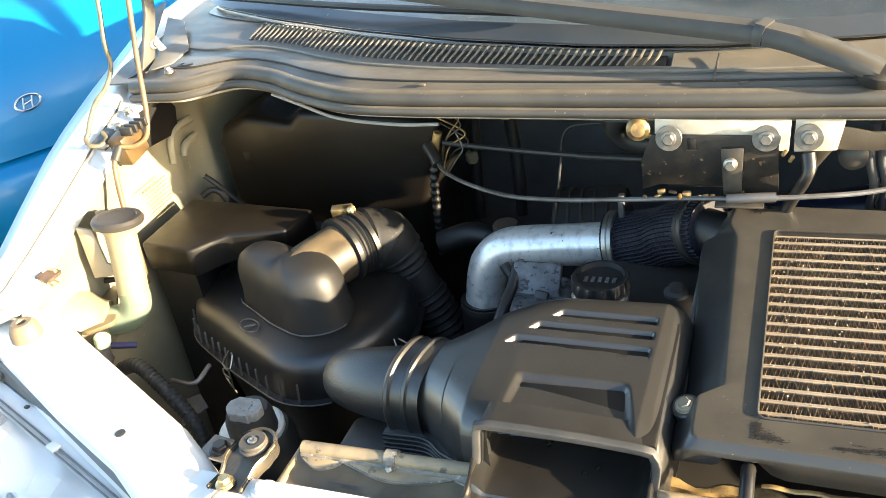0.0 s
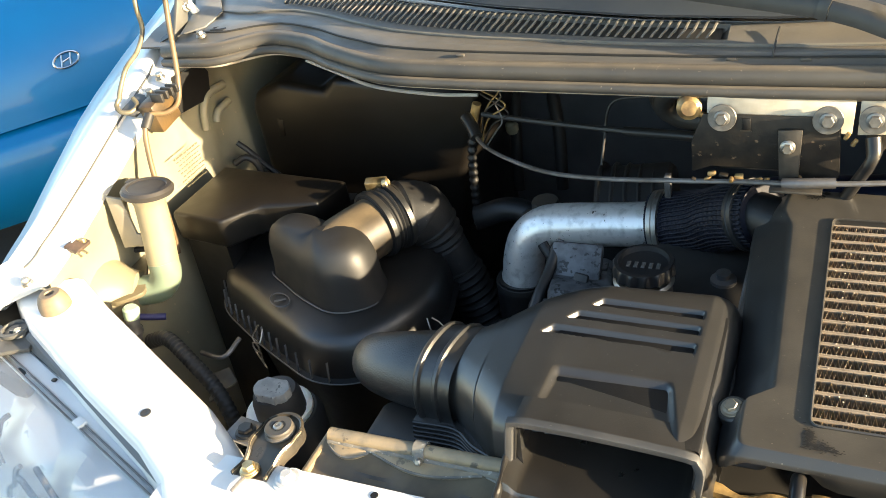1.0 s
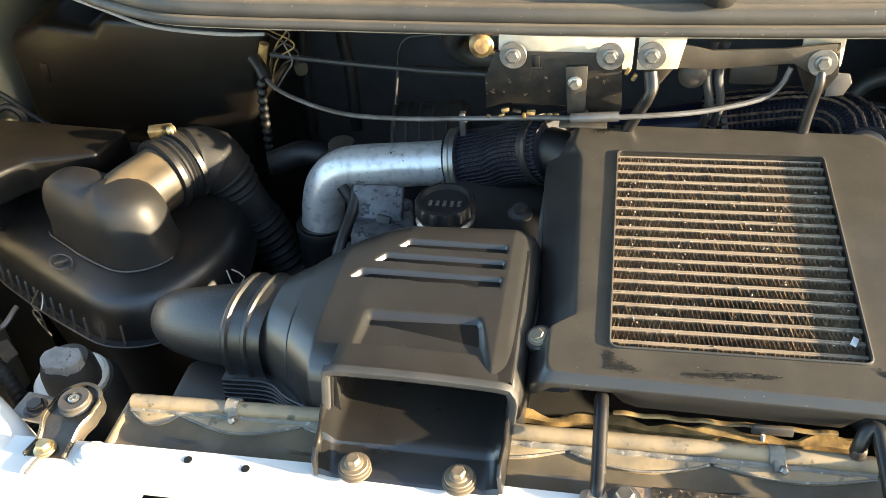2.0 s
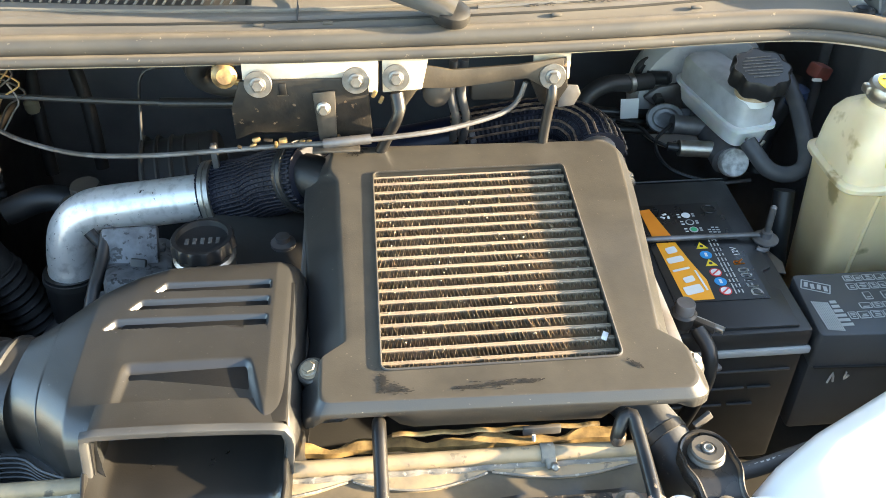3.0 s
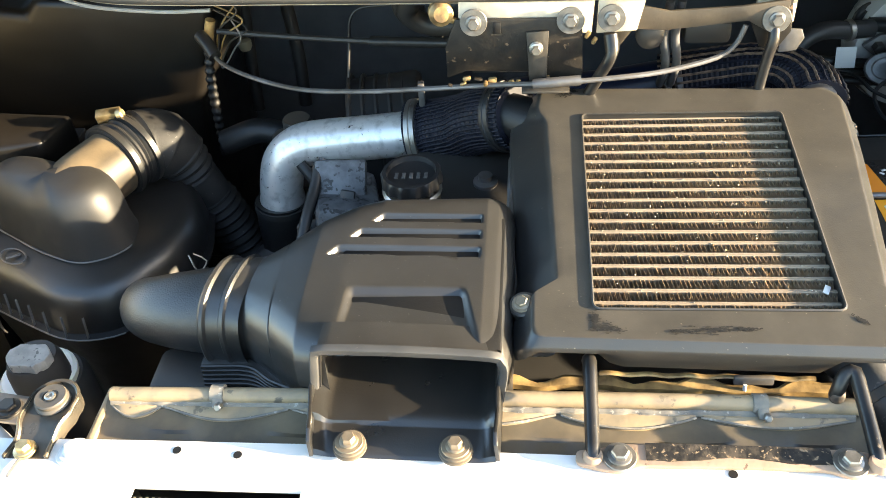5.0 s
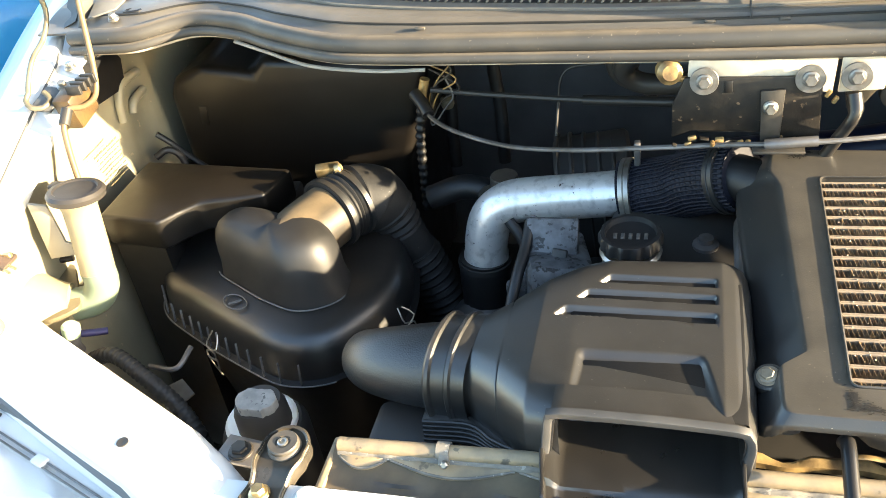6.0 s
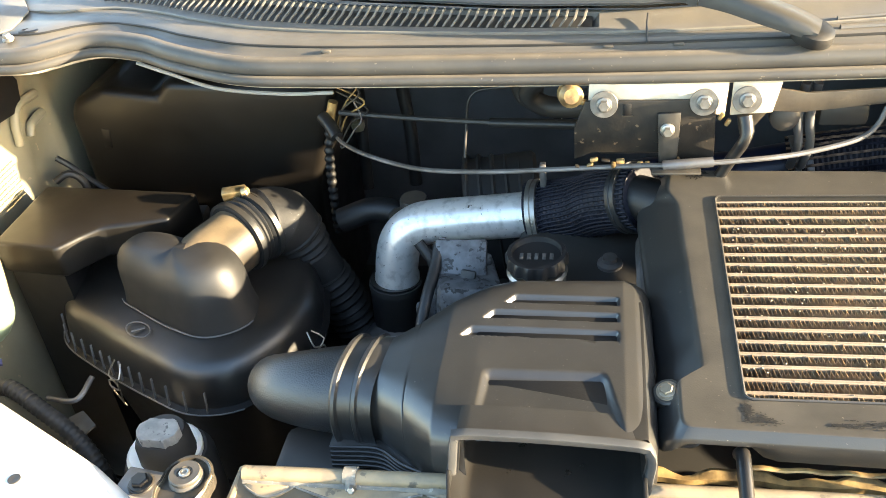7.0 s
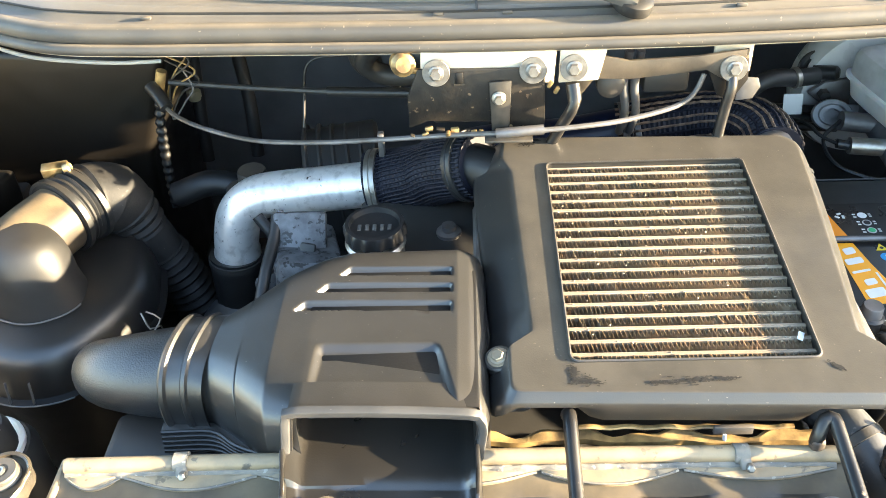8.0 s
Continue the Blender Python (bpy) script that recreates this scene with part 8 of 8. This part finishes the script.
def brake_master():
    b = thing("brake_booster", (0.585, 0.80, 0.84), "dark round brake booster on the bulkhead", "brake booster")
    # pale shell and black dish carry the lit rim and dark face as colour
    part("shell", lathe([(0.02, -0.03), (0.06, -0.028), (0.075, -0.012), (0.10, 0.0), (0.115, 0.015), (0.118, 0.03), (0.118, 0.05), (0.11, 0.07)], 48, pose(0.590, 0.775, 0.808, 90, 0, 0) @ Matrix.Scale(0.86, 4)), material("booster_lit_paint", (0.60, 0.60, 0.58), 0.30, other=(0.48, 0.48, 0.46), spots=(0.05, 0.05, 0.05), spot_scale=90, spot_level=0.70), b)
    part("front_dish", lathe([(0.074, 0), (0.072, 0.004), (0.050, 0.006), (0.046, 0.010), (0.01, 0.010)], 40, pose(0.578, 0.748, 0.798, 90, 0, 0)), M_IRON, b, "pressed front dish, black for the shaded face")
    part("dent", lathe([(0.026, 0), (0.027, 0.003), (0.025, 0.005), (0.022, 0.003), (0.019, 0.003), (0.017, 0.007), (0.013, 0.005), (0.010, 0.008), (0.004, 0.008)], 26, pose(0.513, 0.728, 0.840, 75, 0, 0)), M_IRON, b)
    part("valve", lathe([(0.010, 0), (0.010, 0.03), (0.006, 0.034)], 14, pose(0.505, 0.715, 0.842, 80, 0, 60)), M_RUBBER, b)
    part("vacuum_hose", tube([(0.508, 0.708, 0.840), (0.480, 0.700, 0.842), (0.440, 0.690, 0.847), (0.412, 0.682, 0.834), (0.396, 0.672, 0.806), (0.39, 0.66, 0.77)], 0.0120, 14), material("worn_rubber", (0.022, 0.022, 0.023), 0.5, other=(0.035, 0.034, 0.033)), b)
    part("hose_clip", lathe([(0.013, -0.004), (0.0145, -0.003), (0.0145, 0.003), (0.013, 0.004)], 18, pose(0.476, 0.699, 0.8425, 0, 88, 15)), M_STEEL, b)
    part("flange", prism([(0.500, 0.0), (0.520, 0.016), (0.56, 0.022), (0.62, 0.02), (0.62, -0.02), (0.56, -0.022), (0.52, -0.016)], 0, 0.008, 0.003, m=Matrix(((1, 0, 0, 0), (0, 0, -1, 0.712), (0, 1, 0, 0.815), (0, 0, 0, 1)))), M_DULLALU, b, "cast grey mounting flange")
    part("flange_nut", lathe([(0.008, 0), (0.008, 0.012), (0.004, 0.013)], 6, pose(0.520, 0.704, 0.815, 90, 0, 0)), M_IRON, b)
    ear = part("mount_ear", lathe([(0.0085, 0), (0.0200, 0), (0.0215, 0.003), (0.0200, 0.008), (0.0150, 0.0085), (0.0130, 0.0065), (0.0085, 0.0065), (0.0085, 0)], 30, pose(0.522, 0.665, 0.803, 58, 0, -12) @ Matrix.Diagonal((1.25, 1, 1, 1))), M_EAR, b, "cast grey ear with a round hole")
    part("ear_web", box((0.548, 0.668, 0.802), (0.040, 0.026, 0.010), 0.003, turn=(58, 0, -12)), M_EAR, ear)
    t = thing("master_cylinder", (0.575, 0.58, 0.78), "grey brake master cylinder with a milky reservoir", "brake cylinder")
    part("cylinder", tube([(0.578, 0.70, 0.808), (0.576, 0.62, 0.804), (0.575, 0.555, 0.801)], 0.021, 20), M_DULLALU, t)
    part("end_plug", lathe([(0.019, 0), (0.019, 0.010), (0.0175, 0.012), (0.0160, 0.0112), (0.004, 0.0112)], 26, pose(0.577, 0.547, 0.803, 60, 0, 0)), material("dull_plug", (0.62, 0.61, 0.58), 0.42, 0.4, other=(0.34, 0.33, 0.31), scale=140, bump=0.5), t, "bright round end plug")
    part("port", tube([(0.576, 0.575, 0.805), (0.545, 0.578, 0.806), (0.515, 0.580, 0.808)], 0.011, 14), M_STEEL, t)
    part("port", tube([(0.576, 0.625, 0.81), (0.545, 0.628, 0.812), (0.520, 0.63, 0.815)], 0.013, 14), M_DULLALU, t)
    part("port_tail", tube([(0.515, 0.580, 0.808), (0.500, 0.582, 0.810)], 0.006, 10), M_RUBBER, t)
    part("wire", tube([(0.500, 0.582, 0.810), (0.482, 0.595, 0.815), (0.470, 0.62, 0.82), (0.455, 0.67, 0.80)], 0.0025, 6), M_RUBBER, t)
    part("wire", tube([(0.520, 0.63, 0.815), (0.49, 0.60, 0.805), (0.50, 0.56, 0.79), (0.55, 0.53, 0.785), (0.60, 0.53, 0.785)], 0.0025, 6), M_RUBBER, t)
    res = part("reservoir", loft([oval(0.580, 0.618, hx, hy * 1.06, z, p, 12, 64) for hx, hy, z, p in ((0.020, 0.055, 0.822, 5), (0.026, 0.066, 0.828, 6), (0.029, 0.072, 0.850, 6), (0.0295, 0.073, 0.853, 6))]), M_MILK, t, "milky plastic reservoir")
    part("reservoir_seam", loft([oval(0.580, 0.618, hx, hy * 1.06, z, 6, 12, 64) for hx, hy, z in ((0.029, 0.072, 0.852), (0.034, 0.077, 0.853), (0.034, 0.077, 0.858), (0.029, 0.072, 0.859))], cap=False), M_MILK, t)
    part("reservoir_top", loft([oval(0.580, 0.618, hx, hy * 1.06, z, p, 12, 64) for hx, hy, z, p in ((0.030, 0.072, 0.858, 6), (0.029, 0.071, 0.884, 6), (0.026, 0.068, 0.892, 5), (0.020, 0.060, 0.895, 4))]), M_MILKTOP, t, "cloudy grey upper half of the reservoir")
    part("neck", lathe([(0.022, 0), (0.021, 0.024), (0.019, 0.026)], 24, pose(0.590, 0.562, 0.885)), M_MILK, t)
    part("neck_stain", lathe([(0.0222, 0.0), (0.0226, 0.004), (0.0218, 0.009)], 24, pose(0.590, 0.562, 0.8935)), material("rusty_stain", (0.42, 0.27, 0.14), 0.5, other=(0.60, 0.50, 0.36), scale=90), t, "rust-brown stain round the neck")
    tilt = pose(0.594, 0.560, 0.9315, 14, 0, 0)
    rings = []
    for s, z in ((0.97, 0.906), (1.0, 0.908), (1.0, 0.926), (0.93, 0.9305), (0.90, 0.9295), (0.1, 0.9295)):
        rings.append([tilt @ Vector(((0.036 * s + (0.0022 * math.cos(8 * a) if s > 0.85 else 0)) * math.cos(a), (0.036 * s + (0.0022 * math.cos(8 * a) if s > 0.85 else 0)) * math.sin(a), z - 0.9295)) for a in [2 * math.pi * k / 96 for k in range(96)]])
    cap = part("cap", loft(rings), M_BATT, t, "black fluted screw cap with print")
    for k in range(7):
        w = 0.050 * math.sqrt(max(0.1, 1 - ((k - 3) / 4.0) ** 2))
        part("print_bar", prism([(-w / 2, 0.0165 - 0.0058 * k), (w / 2, 0.0185 - 0.0058 * k), (w / 2, 0.0205 - 0.0058 * k), (-w / 2, 0.0185 - 0.0058 * k)], 0.0001, 0.0006, 0, m=tilt), M_CAPPRINT, cap)
    h = thing("clutch_hose", (0.60, 0.52, 0.82), "dark grey rubber hose looping from the reservoir", "hose")
    part("hose", tube([(0.584, 0.532, 0.843), (0.592, 0.518, 0.833), (0.606, 0.506, 0.818), (0.626, 0.500, 0.812), (0.646, 0.500, 0.817), (0.656, 0.512, 0.830), (0.661, 0.55, 0.850), (0.663, 0.60, 0.872), (0.66, 0.66, 0.89)], 0.0105, 16), material("grey_rubber", (0.060, 0.061, 0.064), 0.5, other=(0.085, 0.084, 0.082), scale=40), h)
    part("clip", tube([(0.583, 0.536, 0.845), (0.588, 0.527, 0.842), (0.598, 0.527, 0.838), (0.606, 0.533, 0.842)], 0.0022, 6), M_STEEL, h)
    w = thing("bulkhead_label", (0.478, 0.695, 0.805), "small white paper label on a dark pipe bundle", "label")
    part("paper", box((0.478, 0.692, 0.806), (0.026, 0.001, 0.028), 0, turn=(-20, 0, 0)), M_PAPER, w)
    for k in range(3):
        part("pipe", tube([(0.42, 0.705, 0.80 - 0.014 * k), (0.48, 0.70, 0.795 - 0.014 * k), (0.55, 0.70, 0.79 - 0.014 * k)], 0.006, 10), M_RUBBER, w)
    f = thing("corner_fittings", (0.68, 0.70, 0.86), "dark hoses and a rust-red connector in the corner", "hose")
    part("red_connector", box((0.692, 0.602, 0.901), (0.026, 0.022, 0.018), 0.004, turn=(0, 20, 20)), M_COIL, f)
    part("connector_bar", box((0.684, 0.588, 0.896), (0.014, 0.004, 0.004), 0.001, turn=(0, 10, 10)), M_PAPER, f)
    part("blue_cap", lathe([(0.014, 0), (0.014, 0.02), (0.008, 0.024)], 16, pose(0.671, 0.602, 0.856)), material("slate_blue_plastic", (0.03, 0.05, 0.11), 0.45), f)
    part("hose", tube([(0.64, 0.60, 0.75), (0.65, 0.62, 0.80), (0.69, 0.66, 0.83), (0.72, 0.70, 0.83)], 0.014, 14), M_RUBBER, f)
    part("hose", tube([(0.615, 0.44, 0.70), (0.612, 0.45, 0.76), (0.615, 0.47, 0.81)], 0.013, 14), M_RUBBER, f)


# ---- the blue car alongside ----
def blue_car():
    t = thing("blue_car", (-2.6, 1.6, 0.0), "glossy bright blue parked car with a chrome oval badge", "car")
    O = Vector((-2.05, 1.42, 0.655))
    side = Vector((0.62, 0.78, 0)).normalized()
    out = Vector((0.78, -0.62, 0)).normalized()
    def at(s, o, z):
        q = O + side * s + out * o
        return (q.x, q.y, z)
    rows = []
    prof = [(-1.16, 1.055), (-0.9, 1.02), (-0.45, 0.93), (-0.22, 0.86), (-0.10, 0.79), (-0.01, 0.70), (0.015, 0.62), (0.026, 0.55), (0.030, 0.505)]
    for k in range(25):
        s = lerp(-0.95, 0.95, k / 24)
        b = -0.20 * (s / 0.95) ** 2 - 0.12 * (abs(s) / 0.95) ** 6
        rows.append([at(s * (1.0 if o > -1 else 0.85), o + b, z - 0.05 * (s / 0.95) ** 2) for o, z in prof])
    part("bonnet", sheet(rows, 0.003), M_BLUE, t, "bright blue metallic panel", sharp=60)
    rows = []
    for k in range(25):
        s = lerp(-0.95, 0.95, k / 24)
        b = -0.20 * (s / 0.95) ** 2 - 0.12 * (abs(s) / 0.95) ** 6
        rows.append([at(s, o + b, z - 0.05 * (s / 0.95) ** 2) for o, z in ((0.0, 0.502), (0.016, 0.498), (0.024, 0.490), (0.075, 0.476), (0.086, 0.462), (0.088, 0.36), (0.07, 0.28), (0.0, 0.20))])
    part("bumper", sheet(rows, 0.003), M_BLUE, t, sharp=60)
    # body behind the bonnet: flanks, cabin and tail
    shape = [(-0.50, 0.80, 0.66, 0.74), (-0.95, 0.86, 0.86, 0.94), (-1.10, 0.88, 0.90, 0.98), (-1.80, 0.88, 0.92, 1.40), (-2.10, 0.88, 0.93, 1.46), (-2.90, 0.88, 0.95, 1.45), (-3.55, 0.87, 0.96, 1.12), (-4.10, 0.84, 0.93, 0.98), (-4.22, 0.78, 0.62, 0.72)]
    part("body", loft([[at(e * w, o, z) for e, w, z in ((-1, w, 0.22), (-1, w, zb), (-1, 0.78 * w, zt), (1, 0.78 * w, zt), (1, w, zb), (1, w, 0.22))] for o, w, zb, zt in shape]), M_BLUE, t, sharp=20)
    m_tint = material("tinted_glass", (0.018, 0.022, 0.026), 0.08, other=(0.022, 0.026, 0.030), bump=0.0, rough_var=0.02)
    def pane(name, corners):
        part(name, sheet([[at(*corners[0]), at(*corners[1])], [at(*corners[3]), at(*corners[2])]], 0.004), m_tint, t, "dark tinted window")
    pane("windscreen", [(-0.66, -1.22, 1.062), (0.66, -1.22, 1.062), (0.62, -1.76, 1.385), (-0.62, -1.76, 1.385)])
    pane("rear_window", [(-0.62, -2.98, 1.412), (0.62, -2.98, 1.412), (0.64, -3.46, 1.172), (-0.64, -3.46, 1.172)])
    for e in (-1, 1):
        for o0, o1, o2, o3 in ((-1.62, -2.28, -2.28, -1.98), (-2.36, -2.98, -2.84, -2.36)):
            pane("side_window", [(e * 0.878, o0, 0.955), (e * 0.878, o1, 0.965), (e * 0.725, o2, 1.395), (e * 0.725, o3, 1.395)])
    for s, o in ((-0.80, -0.85), (0.80, -0.85), (-0.80, -3.35), (0.80, -3.35)):
        m = Matrix.Translation(at(s, o, 0.31)) @ side.to_track_quat("Z", "Y").to_matrix().to_4x4()
        w = part("wheel", lathe([(0.20, -0.1), (0.29, -0.1), (0.31, -0.07), (0.31, 0.07), (0.29, 0.1), (0.20, 0.1)], 36, m), M_TYRE, t)
        part("rim", lathe([(0.20, -0.09), (0.20, 0.09), (0.05, 0.06)], 24, m), M_DULLALU, w)
    # badge: an oval ring and a slanted bar
    def em(u, v):
        return at(u + 0.03, 0.016 - 0.3 * v, 0.652 + v)
    ring, n = [], 40
    for k in range(n + 1):
        a = 2 * math.pi * k / n
        ring.append(em(-0.030 + 0.038 * math.cos(a) + 0.006 * math.sin(a), 0.021 * math.sin(a)))
    part("badge_ring", tube(ring, 0.0042, 8, smooth=False, cap=False), M_CHROME, t, "chrome oval badge ring")
    part("badge_bar", tube([em(-0.048, -0.016), em(-0.038, 0.016)], 0.0035, 8, smooth=False), M_CHROME, t, "chrome bar of the badge")
    part("badge_bar", tube([em(-0.022, -0.016), em(-0.012, 0.016)], 0.0035, 8, smooth=False), M_CHROME, t, "chrome bar of the badge")
    part("badge_bar", tube([em(-0.044, -0.004), em(-0.016, 0.004)], 0.003, 8, smooth=False), M_CHROME, t, "chrome bar of the badge")


boost_pipe()
engine()
rear_bracket()
hose_bundle()
heater_box()
relay_box()
washer()
fender_side_clutter()
steering_tank()
radiator()
front_clutter()
battery()
fuse_box()
coolant_tank()
brake_master()
blue_car()
